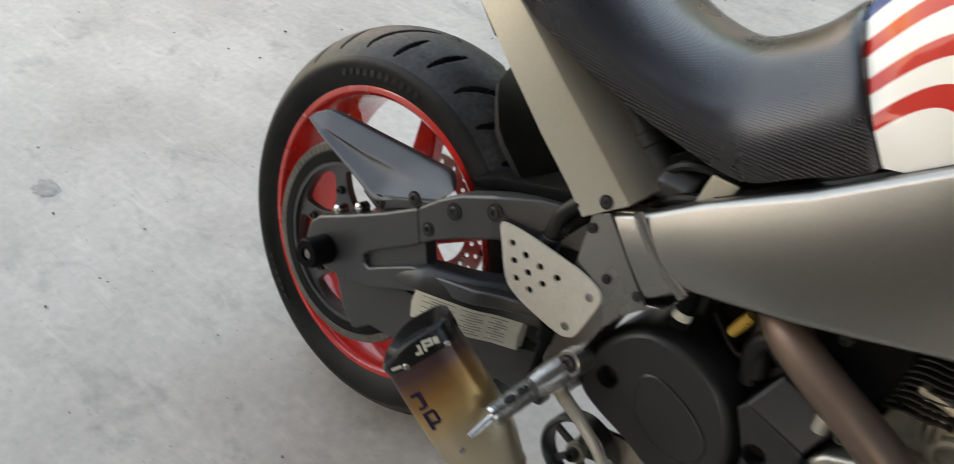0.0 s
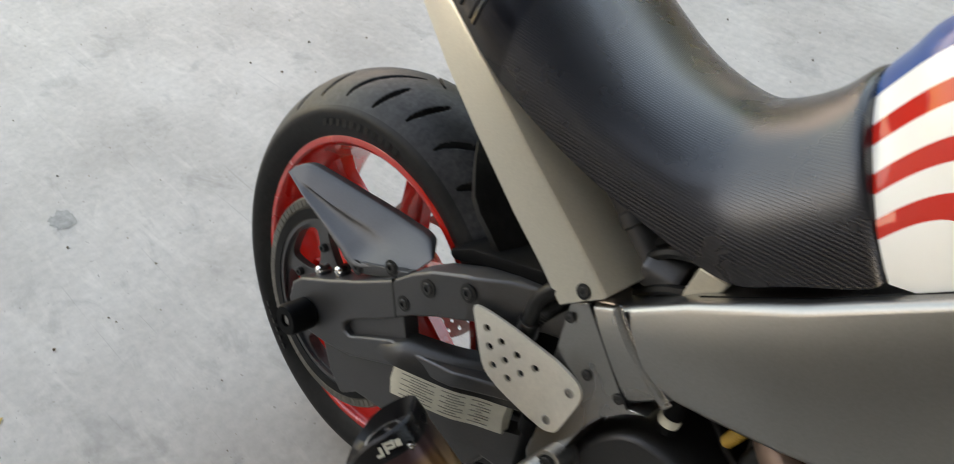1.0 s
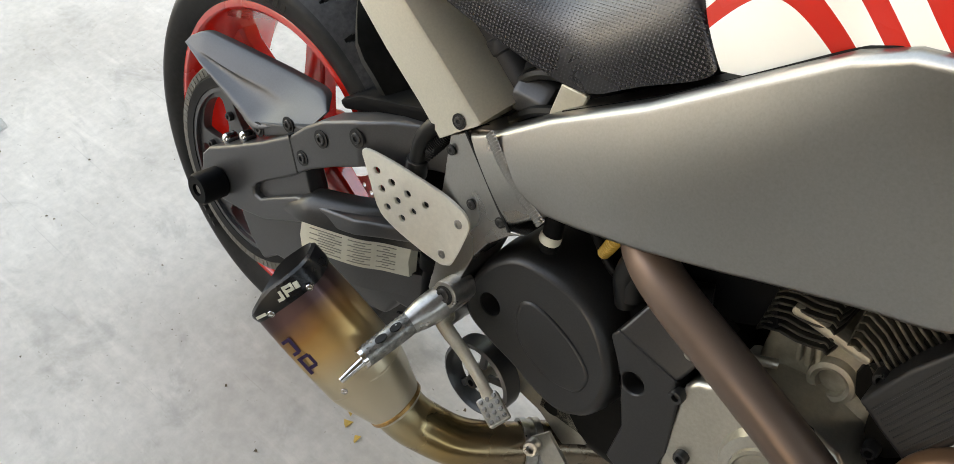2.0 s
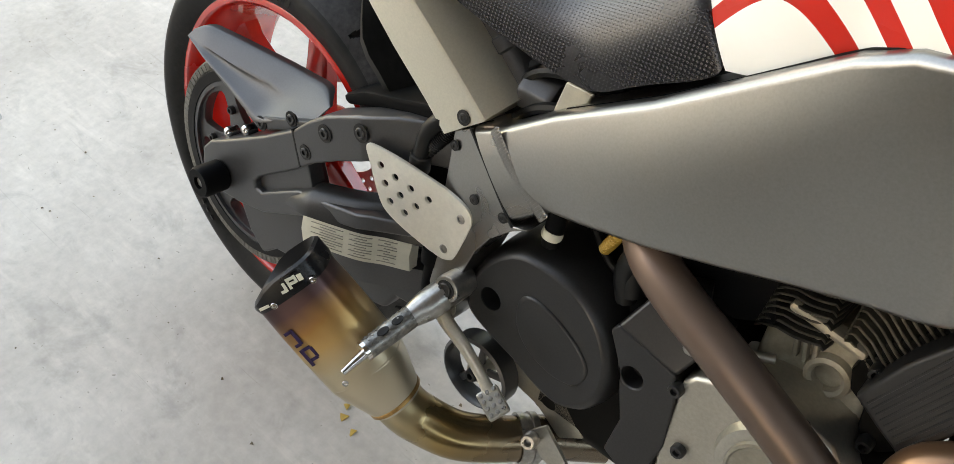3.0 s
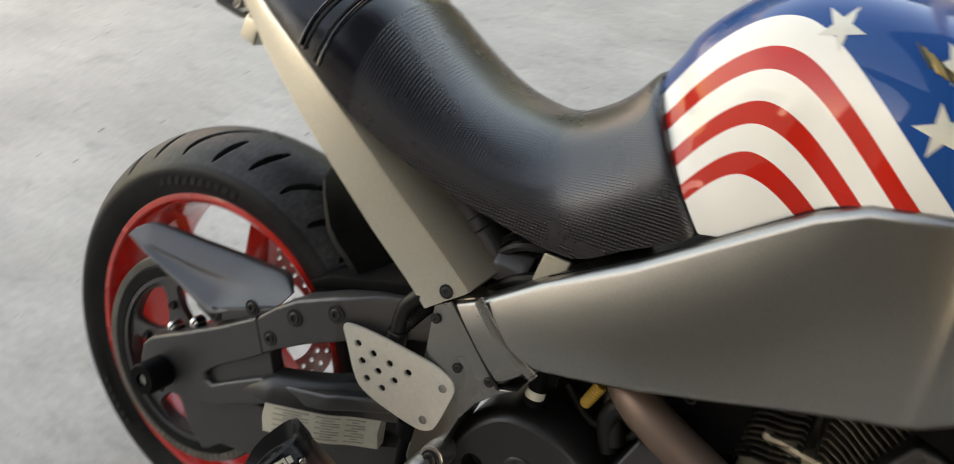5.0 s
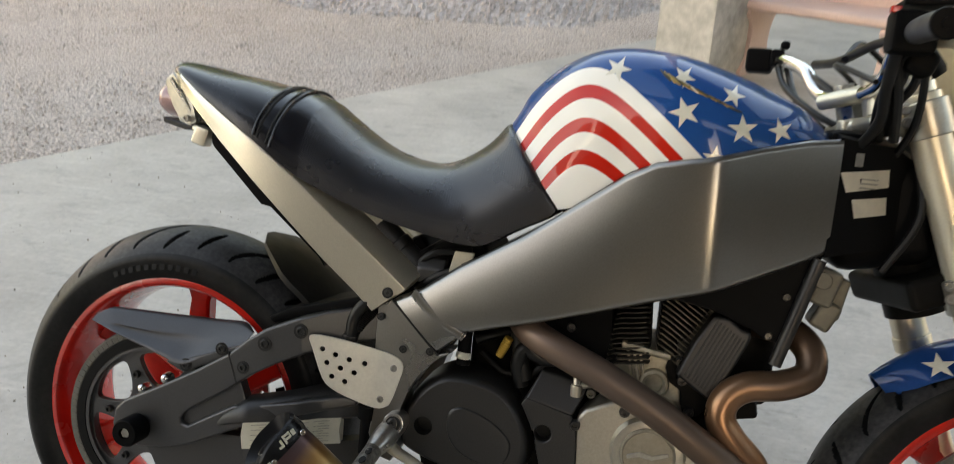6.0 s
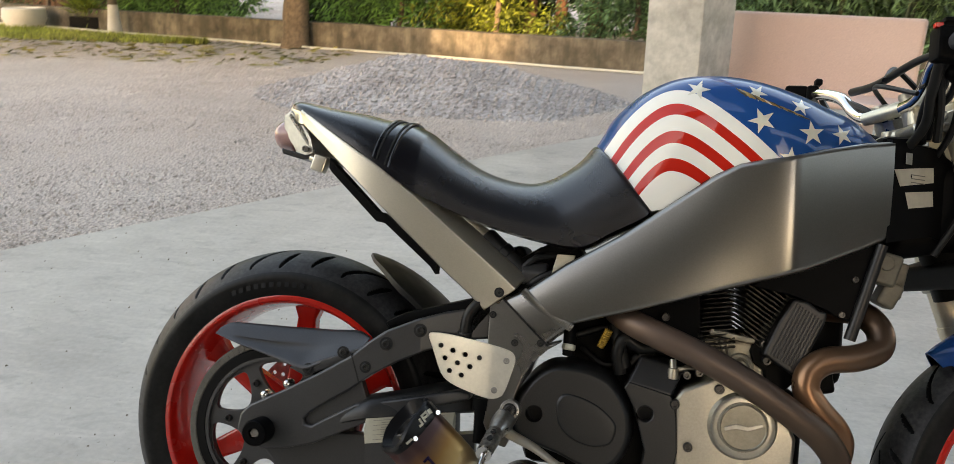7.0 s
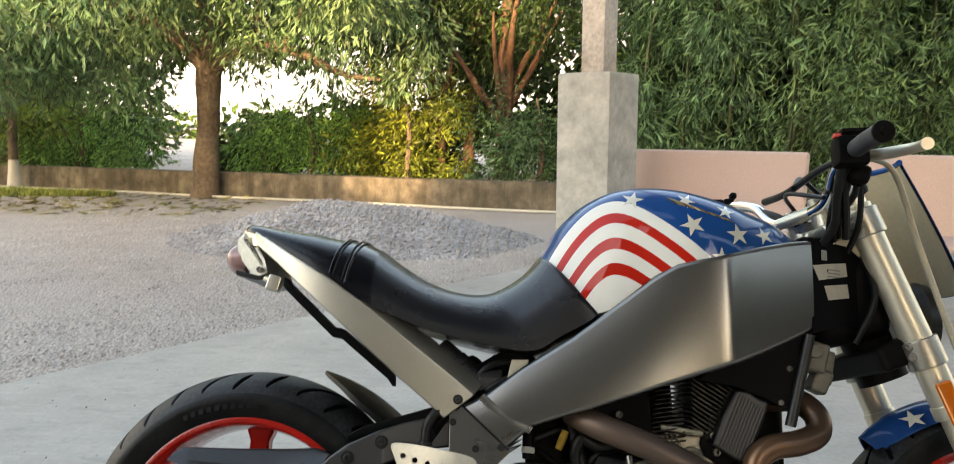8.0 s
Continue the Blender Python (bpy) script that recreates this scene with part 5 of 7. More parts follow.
for pts, r in ((((0.52, -0.09, 0.52), (0.56, -0.085, 0.535), (0.62, -0.08, 0.55)), 0.007), (((0.585, -0.10, 0.545), (0.595, -0.11, 0.51), (0.605, -0.11, 0.475)), 0.012), (((0.53, -0.08, 0.50), (0.57, -0.09, 0.475), (0.60, -0.09, 0.485)), 0.005), (((0.675, -0.10, 0.52), (0.63, -0.115, 0.512), (0.603, -0.118, 0.525), (0.592, -0.115, 0.50), (0.60, -0.11, 0.465)), 0.0115), (((0.66, -0.09, 0.505), (0.63, -0.10, 0.497), (0.612, -0.10, 0.48)), 0.008)):
    part("engine_hose", tube(pts, r, 10), HOSE, bike)

# ---- exhaust
COPPER = heat_material("browned_steel", ((0.0, (0.19, 0.125, 0.095)), (0.3, (0.15, 0.105, 0.085)), (0.65, (0.115, 0.075, 0.056)), (1.0, (0.12, 0.078, 0.056))), (0.60, -0.15, 0.55), (0.95, -0.15, 0.36), 0.44, 0.6)
COPPER2 = heat_material("browned_front_steel", ((0.0, (0.09, 0.055, 0.038)), (0.4, (0.17, 0.10, 0.065)), (0.7, (0.34, 0.17, 0.09)), (1.0, (0.2, 0.105, 0.065))), (1.02, -0.11, 0.58), (0.87, -0.13, 0.42), 0.33, 0.7)
TITAN = heat_material("heat_tinted_titanium", ((0.0, (0.04, 0.028, 0.032)), (0.16, (0.09, 0.046, 0.045)), (0.30, (0.30, 0.15, 0.05)), (0.42, (0.46, 0.29, 0.12)), (0.6, (0.47, 0.39, 0.27)), (1.0, (0.5, 0.44, 0.34))), (0.262, -0.28, 0.362), (0.392, -0.218, 0.222), 0.36, 0.7)
TITAN_PIPE = heat_material("golden_titanium", ((0.0, (0.42, 0.35, 0.23)), (0.35, (0.36, 0.24, 0.10)), (0.7, (0.24, 0.17, 0.1)), (1.0, (0.2, 0.16, 0.12))), (0.392, -0.218, 0.222), (0.545, -0.10, 0.19), 0.27, 0.9)
part("rear_header_pipe", tube([(0.585, -0.10, 0.568), (0.615, -0.135, 0.552), (0.66, -0.152, 0.535), (0.72, -0.160, 0.512), (0.80, -0.165, 0.474), (0.87, -0.165, 0.432), (0.92, -0.155, 0.395), (0.945, -0.13, 0.35), (0.93, -0.09, 0.29), (0.86, -0.06, 0.22)], 0.0225, 24, 6), COPPER, bike, "browned steel rear exhaust header")
part("front_header_pipe", tube([(0.93, -0.06, 0.60), (0.975, -0.085, 0.598), (1.002, -0.10, 0.575), (1.0, -0.115, 0.545), (0.965, -0.125, 0.528), (0.92, -0.13, 0.520), (0.894, -0.135, 0.50), (0.889, -0.14, 0.472), (0.908, -0.14, 0.443), (0.94, -0.13, 0.41), (0.952, -0.11, 0.375), (0.94, -0.07, 0.30), (0.88, -0.03, 0.22)], 0.0215, 24, 6), COPPER2, bike, "browned steel front exhaust header")

can_a, can_b = Vector((0.272, -0.279, 0.381)), Vector((0.402, -0.219, 0.241))
can_d = (can_b - can_a).normalized()
can_u = Vector((0.74, 0.65, 0.15))
can_u = (can_u - can_d * can_u.dot(can_d)).normalized()
can_v = can_u.cross(can_d)
if can_v.z > 0:
    can_v = -can_v


def can_ring(s, wu, wv, n=2.8, count=40, slant=0.0):
    out = []
    for k in range(count):
        t = 2 * math.pi * k / count
        c, q = math.cos(t), math.sin(t)
        u, v = math.copysign(abs(c) ** (2 / n), c) * wu, math.copysign(abs(q) ** (2 / n), q) * wv
        out.append(can_a + can_d * (s + slant * v) + can_u * u + can_v * v)
    return out


can = part("silencer", loft([can_ring(s, a, b, n) for s, a, b, n in ((0.024, 0.0475, 0.040, 3.2), (0.06, 0.049, 0.041, 3.0), (0.10, 0.0495, 0.042, 2.9), (0.148, 0.049, 0.0415, 2.8), (0.150, 0.0482, 0.0408, 2.7), (0.152, 0.049, 0.0415, 2.7), (0.168, 0.046, 0.040, 2.5), (0.185, 0.041, 0.038, 2.2), (0.203, 0.0355, 0.0355, 2.0), (0.212, 0.033, 0.033, 2.0))]), TITAN, bike, "heat-tinted titanium silencer", 40)
CARBON = material("gloss_black_carbon", (0.006, 0.006, 0.007), 0.34, 0.0, 0.2, 700, 9, 0.05, 0.0002, spec=0.25)
def cap_ring(s, wu, wv, n, cutoff):
    """A ring of the cap, cut back at its outer corner."""
    out = []
    for p in can_ring(s, wu, wv, n):
        u = (p - can_a).dot(can_u)
        out.append(p + can_d * cutoff * max(0.0, -u - 0.008) / 0.04)
    return out


end_cap = part("end_cap", loft([can_ring(0.024, 0.0485, 0.041, 3.2), can_ring(0.018, 0.0495, 0.042, 3.2), cap_ring(0.000, 0.0485, 0.041, 3.4, 0.016), cap_ring(-0.003, 0.045, 0.038, 3.4, 0.016), cap_ring(0.014, 0.034, 0.03, 3.0, 0.008)]), CARBON, can, "black slanted end cap")
part("outlet", lathe([(-0.006, 0.020), (-0.006, 0.023), (0.02, 0.023), (0.02, 0.020)], (0, 0, 0), "Z", 24), CHROME, can).matrix_local = Matrix.Translation(can_a + can_d * 0.016) @ can_d.to_track_quat("Z", "Y").to_matrix().to_4x4()
part("weld_ring", lathe([(-0.004, 0.033), (-0.002, 0.0362), (0.002, 0.0362), (0.004, 0.032)], (0, 0, 0), "Z", 32), material("straw_weld", (0.4, 0.22, 0.08), 0.35, 0.8, 0.3, 300, 40, 0.4, 0.0008), can).matrix_local = Matrix.Translation(can_a + can_d * 0.206) @ can_d.to_track_quat("Z", "Y").to_matrix().to_4x4()
for s, u in ((0.0215, -0.018), (0.0215, 0.036), (0.142, -0.016)):
    at = can_a + can_d * s + can_u * u - can_v * 0.0405
    socket_screw(can, at, -can_v, 0.004, 0.002, CHROME)
# maker's mark as plain shapes
for s, u, w, h in ((0.011, 0.006, 0.0035, 0.011), (0.0145, 0.002, 0.006, 0.0035), (0.010, 0.012, 0.0032, 0.013), (0.006, 0.017, 0.008, 0.0035), (0.0115, 0.017, 0.007, 0.0035), (0.009, 0.0215, 0.003, 0.009), (0.0105, 0.027, 0.006, 0.008), (0.017, -0.028, 0.012, 0.0035)):
    bm = block((w, h, 0.0008), 0.0002, 1)
    rot = Matrix((can_u, can_d, can_u.cross(can_d))).transposed().to_4x4()
    part("mark", moved(bm, Matrix.Translation(can_a + can_d * s + can_u * u - can_v * 0.0419) @ rot @ Matrix.Rotation(0.15, 4, "Z")), DECAL_CREAM, end_cap)
for s, u, w, h in ((0.056, -0.027, 0.012, 0.004), (0.066, -0.0235, 0.0045, 0.018), (0.074, -0.028, 0.008, 0.004), (0.092, -0.030, 0.0045, 0.024), (0.082, -0.024, 0.012, 0.004), (0.090, -0.0185, 0.004, 0.014), (0.097, -0.024, 0.012, 0.004)):
    bm = block((w, h, 0.0008), 0.0002, 1)
    part("mark", moved(bm, Matrix.Translation(can_a + can_d * s + can_u * u - can_v * 0.0412) @ rot @ Matrix.Rotation(0.1, 4, "Y")), PURPLE, can)
link = part("link_pipe", tube([tuple(can_b - can_d * 0.006), tuple(can_b + can_d * 0.02), (0.434, -0.200, 0.210), (0.475, -0.174, 0.194), (0.515, -0.13, 0.188), (0.545, -0.09, 0.186), (0.60, -0.03, 0.18)], [0.032, 0.0315, 0.031, 0.030, 0.0285, 0.028, 0.028], 28, 6), TITAN_PIPE, bike, "golden heat-tinted exhaust link pipe")
part("clamp", lathe([(-0.012, 0.029), (-0.012, 0.0325), (-0.004, 0.0325), (-0.003, 0.030), (0.003, 0.030), (0.004, 0.0325), (0.012, 0.0325), (0.012, 0.029)], (0, 0, 0), "Z", 32), STEEL, link, "steel pipe clamp").matrix_local = Matrix.Translation((0.532, -0.108, 0.187)) @ Vector((0.6, 0.8, 0)).to_track_quat("Z", "Y").to_matrix().to_4x4()
socket_screw(link, (0.55, -0.130, 0.218), (0.2, -0.9, 0.4), 0.010, 0.012, STEEL, "clamp_bolt")
part("clamp_bracket", plate([(0.53, 0.205), (0.56, 0.245), (0.60, 0.21), (0.60, 0.18), (0.56, 0.195)], -0.122, -0.117, [], 0.001), CAST, link)

# ---- rider's peg and brake pedal
PEG_STEEL = material("worn_peg_steel", (0.3, 0.29, 0.27), 0.38, 0.75, 0.3, 160, 60, 0.2, 0.0006, second=(0.07, 0.066, 0.06), amount=0.9)
peg_hanger = part("peg_hanger", joined(tube([(0.421, -0.140, 0.385), (0.418, -0.172, 0.380), (0.4135, -0.192, 0.372), (0.409, -0.210, 0.364)], [0.0165, 0.018, 0.0175, 0.0135], 14), rod((0.424, -0.140, 0.392), (0.425, -0.178, 0.396), 0.0165, 20, None, 0.003)), STEEL, bike, "worn steel peg hanger")
# black disc in place of the well's shade
part("bolt_well_shade", rod((0.425, -0.176, 0.3957), (0.425, -0.1788, 0.396), 0.0115, 20), SHADE_SEAM_BLACK, peg_hanger)
socket_screw(peg_hanger, (0.4248, -0.1785, 0.396), (0, -0.99, 0.13), 0.0085, 0.003, SPOT_GREY)
peg_a, peg_b = Vector((0.409, -0.210, 0.364)), Vector((0.402, -0.269, 0.3445))
peg = part("foot_peg", tube([tuple(peg_a), tuple((peg_a + peg_b) / 2), tuple(peg_b)], [0.0132, 0.0130, 0.0120], 16), PEG_STEEL, bike, "grey knurled foot peg")
pd = (peg_b - peg_a).normalized()
pu = Vector((0, 0, 1)) - pd * pd.z
pu.normalize()
pw = pd.cross(pu)
for i in range(9):
    for j in range(-3, 4):
        a = radians(24 * j + (12 if i % 2 else 0))
        r = 0.0125 - 0.0001 * i
        at = peg_a.lerp(peg_b, (i + 0.6) / 9.6) + pu * math.cos(a) * r + pw * math.sin(a) * r
        bm = bmesh.new()
        bmesh.ops.create_cone(bm, cap_ends=True, segments=6, radius1=0.0024, radius2=0.0012, depth=0.0024)
        part("stud", moved(bm, Matrix.Translation(at) @ (pu * math.cos(a) + pw * math.sin(a)).to_track_quat("Z", "Y").to_matrix().to_4x4()), PEG_STEEL, peg)
for s in (0.3, 0.62):
    at = peg_a.lerp(peg_b, s) + pu * 0.0121 - pw * 0.002
    # black oval on the peg paints the shade of a drilled hole
    part("peg_hole_shade", moved(plate(circle(0, 0, 0.006, 16), -0.0012, 0.002), Matrix.Translation(at) @ Matrix((pd, -pu, pw * 1.0)).transposed().to_4x4() @ Matrix.Diagonal((1.25, 1, 0.75, 1))), SHADE_SEAM_BLACK, peg)
part("feeler", joined(rod(peg_b, peg_b + pd * 0.005, 0.0125, 16), rod(peg_b + pd * 0.004 + pu * -0.003, peg_b + pd * 0.034 + pu * -0.008, 0.0060, 12, 0.0036, 0.001)), CHROME, peg, "polished feeler pin")
pedal = part("brake_pedal", tube([(0.421, -0.172, 0.362), (0.432, -0.178, 0.356), (0.468, -0.182, 0.342), (0.500, -0.186, 0.324), (0.516, -0.189, 0.314)], [0.0095, 0.009, 0.0075, 0.0065, 0.0085], 14, 6, 0.7), CHAMPAGNE, bike, "cast alloy brake pedal")
toe_m = Matrix.Translation((0.525, -0.192, 0.308)) @ Euler((radians(35), radians(20), radians(-15))).to_matrix().to_4x4()
toe = part("toe_pad", moved(block((0.034, 0.026, 0.012), 0.003, 2), toe_m), CAST, pedal, "alloy toe pad with studs")
for i in range(4):
    for j in range(3):
        bm = bmesh.new()
        bmesh.ops.create_cone(bm, cap_ends=True, segments=8, radius1=0.0032, radius2=0.002, depth=0.004)
        part("toe_stud", moved(bm, toe_m @ Matrix.Translation((-0.012 + 0.008 * i, -0.008 + 0.008 * j, 0.007))), STEEL, toe)
idler = part("idler_pulley", lathe([(-0.150, 0.050), (-0.152, 0.046), (-0.146, 0.041), (-0.130, 0.040), (-0.125, 0.05), (-0.150, 0.050)], (0.452, 0.02, 0.252), "Y", 40), SWING_GREY, bike, "grey spoked idler pulley")
for k in range(5):
    a = 2 * math.pi * k / 5 + 0.3
    part("arm", moved(block((0.034, 0.006, 0.010), 0.002), Matrix.Translation((0.452 + 0.026 * math.cos(a), -0.118, 0.252 + 0.026 * math.sin(a))) @ Matrix.Rotation(-a, 4, "Y")), SWING_GREY, idler)
part("idler_hub", rod((0.452, -0.10, 0.252), (0.452, -0.128, 0.252), 0.014, 18, None, 0.002), CAST, idler)
socket_screw(idler, (0.452, -0.128, 0.252), r=0.009, depth=0.01)
part("belly_bracket", plate([(0.46, 0.285), (0.52, 0.30), (0.57, 0.27), (0.60, 0.24), (0.57, 0.215), (0.53, 0.24), (0.48, 0.25)], -0.10, -0.09, [circle(0.545, 0.255, 0.008, 12)], 0.002), CAST, bike, "cast alloy exhaust bracket")

# ---- front end, turned to the left
RAKE, STEER = 21.0, 12.0
axis_pt = Vector((1.077, 0, 0.85))
axis_up = Vector((-math.sin(radians(RAKE)), 0, math.cos(radians(RAKE))))
STEERED = Matrix.Translation(axis_pt) @ Matrix.Rotation(radians(STEER), 4, axis_up) @ Matrix.Translation(-axis_pt)
FRONT_R = 0.298
front = wheel("front_wheel", 0.060, 0.052, FRONT_R, STEERED @ pose(1.317, 0.004, 0.292), "glossy red front wheel with cast spokes")
for k in range(6):
    spoke(front, radians(20 + 60 * k), 0.04, 0.199, 0.026, 0.015, 0.016, 0.0)
rotor_holes = [circle(r * math.cos(radians(a)), r * math.sin(radians(a)), 0.004, 8) for k in range(30) for r, a in ((0.168, 12 * k), (0.180, 12 * k + 5))]
part("perimeter_disc", plate(circle(0, 0, 0.188, 72), -0.058, -0.053, [circle(0, 0, 0.158, 64), *rotor_holes]), STEEL, front, "drilled steel perimeter brake disc")


def leg(y, s):
    """A point on a fork leg, s metres above the axle."""
    return Vector((1.32, y, 0.30)) + axis_up * s


for y in (-0.1, 0.1):
    fl = part("fork_leg", joined(rod(leg(y, 0.30), leg(y, 0.685), 0.0265, 28, None, 0.002), rod(leg(y, 0.06), leg(y, 0.31), 0.0215, 28), rod(leg(y, 0.29), leg(y, 0.315), 0.029, 28, None, 0.003)), SILVER, bike, "silver upside-down fork leg")
    fl.matrix_local = STEERED
    part("leg_cap", joined(rod(leg(y, 0.685), leg(y, 0.70), 0.022, 24, None, 0.002), rod(leg(y, 0.70), leg(y, 0.712), 0.018, 24, None, 0.002), rod(leg(y, 0.71), leg(y, 0.727), 0.012, 16, None, 0.002)), CHAMPAGNE, fl)
    for s, dy in ((0.405, 0.03), (0.65, 0.024)):
        c = leg(y, s)
        clamp = part("fork_clamp", rod(leg(y, s - 0.025), leg(y, s + 0.025), 0.033, 28, None, 0.003), CAST, fl, "cast fork clamp")
        socket_screw(clamp, c + Vector((-0.034, -0.012 if y < 0 else 0.012, 0.008)), (-0.5, -0.85, 0), 0.008, 0.005, STEEL)
        socket_screw(clamp, c + Vector((-0.030, -0.012 if y < 0 else 0.012, -0.010)), (-0.5, -0.85, 0), 0.008, 0.005, STEEL)
low = leg(0, 0.405)
part("lower_yoke", moved(block((0.09, 0.2, 0.045), 0.01, 3), Matrix.Translation(low + Vector((-0.035, 0, 0))) @ Matrix.Rotation(radians(-RAKE), 4, "Y")), DARK_ENGINE, bike, "dark lower fork yoke").matrix_local = STEERED
top = leg(0, 0.645)
yoke = part("upper_yoke", moved(block((0.085, 0.2, 0.022), 0.008, 3), Matrix.Translation(top + Vector((-0.035, 0, 0.004))) @ Matrix.Rotation(radians(-RAKE), 4, "Y")), CAST, bike, "silver upper fork yoke")
yoke.matrix_local = STEERED
part("stem_nut", rod(top + Vector((-0.05, 0, 0.0)), top + Vector((-0.06, 0, 0.028)), 0.018, 6), STEEL, yoke)
for y in (-0.045, 0.045):
    part("riser", rod(top + Vector((-0.045, y, 0.01)), top + Vector((-0.06, y, 0.065)), 0.017, 20, 0.015, 0.002), CAST, yoke)
part("head_tube", rod((1.16, 0, 0.64), (1.07, 0, 0.87), 0.045, 28), DARK_ENGINE, bike, "dark steering head")
PAPER = material("aged_paper", (0.8, 0.76, 0.66), 0.6, 0.0, 0.08, 60, 20, 0.05, 0.0003, second=(0.66, 0.6, 0.48))
head_cover = part("head_cover", loft([[(x, -w, z1), (x, -w * 0.5, z1 + 0.012), (x, w * 0.5, z1 + 0.012), (x, w, z1), (x, w, z0), (x, -w, z0)] for x, w, z0, z1 in ((0.996, 0.1285, 0.714, 0.878), (1.03, 0.118, 0.722, 0.874), (1.075, 0.09, 0.73, 0.872), (1.11, 0.062, 0.72, 0.855))]), BLACK_PLASTIC, bike, "black steering head cover")


def head_y(x):
    return -np.interp(x, (0.97, 1.03, 1.075, 1.11), (0.138, 0.118, 0.09, 0.062)) - 0.0015


for name, pts in (("paper_label", ((1.001, 0.831), (1.070, 0.841), (1.072, 0.817), (1.012, 0.805))), ("paper_label", ((1.021, 0.796), (1.071, 0.803), (1.074, 0.779), (1.028, 0.771)))):
    bm = bmesh.new()
    grid = []
    for i in range(5):
        u = i / 4
        a = [pts[0][k] + (pts[1][k] - pts[0][k]) * u for k in (0, 1)]
        b = [pts[3][k] + (pts[2][k] - pts[3][k]) * u for k in (0, 1)]
        grid.append([bm.verts.new((q[0], head_y(q[0]), q[1])) for q in (a, b)])
    for p, q in zip(grid, grid[1:]):
        bm.faces.new((p[0], q[0], q[1], p[1]))
    bmesh.ops.solidify(bm, geom=bm.faces[:], thickness=-0.0008)
    part(name, bm, PAPER, head_cover, "torn cream paper label")
for k in range(3):
    z = 0.829 - 0.006 * k
    part("print_line", moved(block((0.030, 0.0006, 0.0014), 0.0), Matrix.Translation((1.042, head_y(1.042) - 0.0012, z - 0.004)) @ Matrix.Rotation(radians(31.9), 4, "Z")), PRINT_GREY, head_cover)
part("emblem", moved(block((0.014, 0.0008, 0.018), 0.0003), Matrix.Translation((1.024, head_y(1.024) - 0.0008, 0.850)) @ Matrix.Rotation(radians(34), 4, "Z")), STEEL, head_cover)

# handlebar and controls
GRIP_RUBBER = material("grey_grip_rubber", (0.035, 0.037, 0.042), 0.45, 0.0, 0.1, 200, 20, 0.1, 0.0004)
bar = part("handlebar", tube([(0.945, 0.40, 1.030), (0.925, 0.27, 1.014), (0.945, 0.20, 1.012), (0.973, 0.125, 0.990), (0.988, 0.085, 0.957), (1.0, 0.05, 0.942), (1.02, -0.01, 0.942), (1.04, -0.07, 0.950), (1.045, -0.11, 0.968), (1.038, -0.17, 0.995), (1.034, -0.27, 1.0), (1.032, -0.37, 0.993)], 0.0111, 14), CHROME, bike, "chromed handlebar")
grip = part("throttle_grip", tube([(1.0335, -0.27, 1.0), (1.033, -0.32, 0.998), (1.032, -0.378, 0.993)], [0.0145, 0.0152, 0.0155], 20, 8, 1.0, 0.02), GRIP_RUBBER, bike, "black ribbed throttle grip")
part("bar_end", joined(rod((1.032, -0.377, 0.993), (1.032, -0.386, 0.992), 0.0172, 24, None, 0.003), rod((1.032, -0.385, 0.992), (1.032, -0.3905, 0.9915), 0.0065, 12)), BLACK_PLASTIC, grip)
switch = part("switch_housing", joined(moved(block((0.052, 0.042, 0.05), 0.007, 2), Matrix.Translation((1.034, -0.243, 1.002))), moved(block((0.056, 0.046, 0.007), 0.002, 2), pose(1.046, -0.235, 1.037, 0, -3, 0)), moved(block((0.036, 0.04, 0.034), 0.01, 3), pose(1.058, -0.205, 0.974, 0, 20, 0))), BLACK_PLASTIC, bike, "black switch housing with a red kill switch")
part("kill_switch", moved(block((0.012, 0.012, 0.008), 0.002), Matrix.Translation((1.010, -0.255, 1.026))), RED_PAINT, switch)
part("brake_lever", tube([(1.06, -0.22, 1.0), (1.09, -0.28, 0.992), (1.10, -0.34, 0.982), (1.095, -0.38, 0.975)], [0.010, 0.0095, 0.0085, 0.0095], 12), SILVER, bike, "pale alloy brake lever")
part("left_grip", tube([(0.922, 0.26, 1.014), (0.935, 0.33, 1.022), (0.945, 0.395, 1.03)], 0.0155, 18), HOSE, bike, "black rubber grip")
part("left_switch", joined(moved(block((0.045, 0.04, 0.042), 0.007, 2), pose(0.912, 0.235, 1.012, 0, 0, -8)), moved(block((0.022, 0.03, 0.03), 0.005, 2), pose(0.938, 0.215, 1.016)), moved(block((0.014, 0.02, 0.014), 0.003, 1), pose(0.95, 0.22, 1.04))), BLACK_PLASTIC, bike, "black switch housing")
part("clutch_lever", tube([(0.935, 0.23, 1.02), (0.96, 0.30, 1.012), (0.965, 0.37, 1.01)], 0.006, 10), SPOT_GREY, bike, "dark clutch lever")
part("cross_cable", tube([(1.035, -0.22, 1.0), (1.02, -0.13, 1.002), (1.0, 0.0, 0.992), (0.983, 0.09, 0.996)], [0.005, 0.0062, 0.007, 0.0075], 10), HOSE, bike, "black throttle cable")
part("cross_cable", tube([(1.04, -0.22, 0.985), (1.03, -0.16, 0.93), (1.045, -0.08, 0.87)], 0.006, 10), HOSE, bike, "black throttle cable")
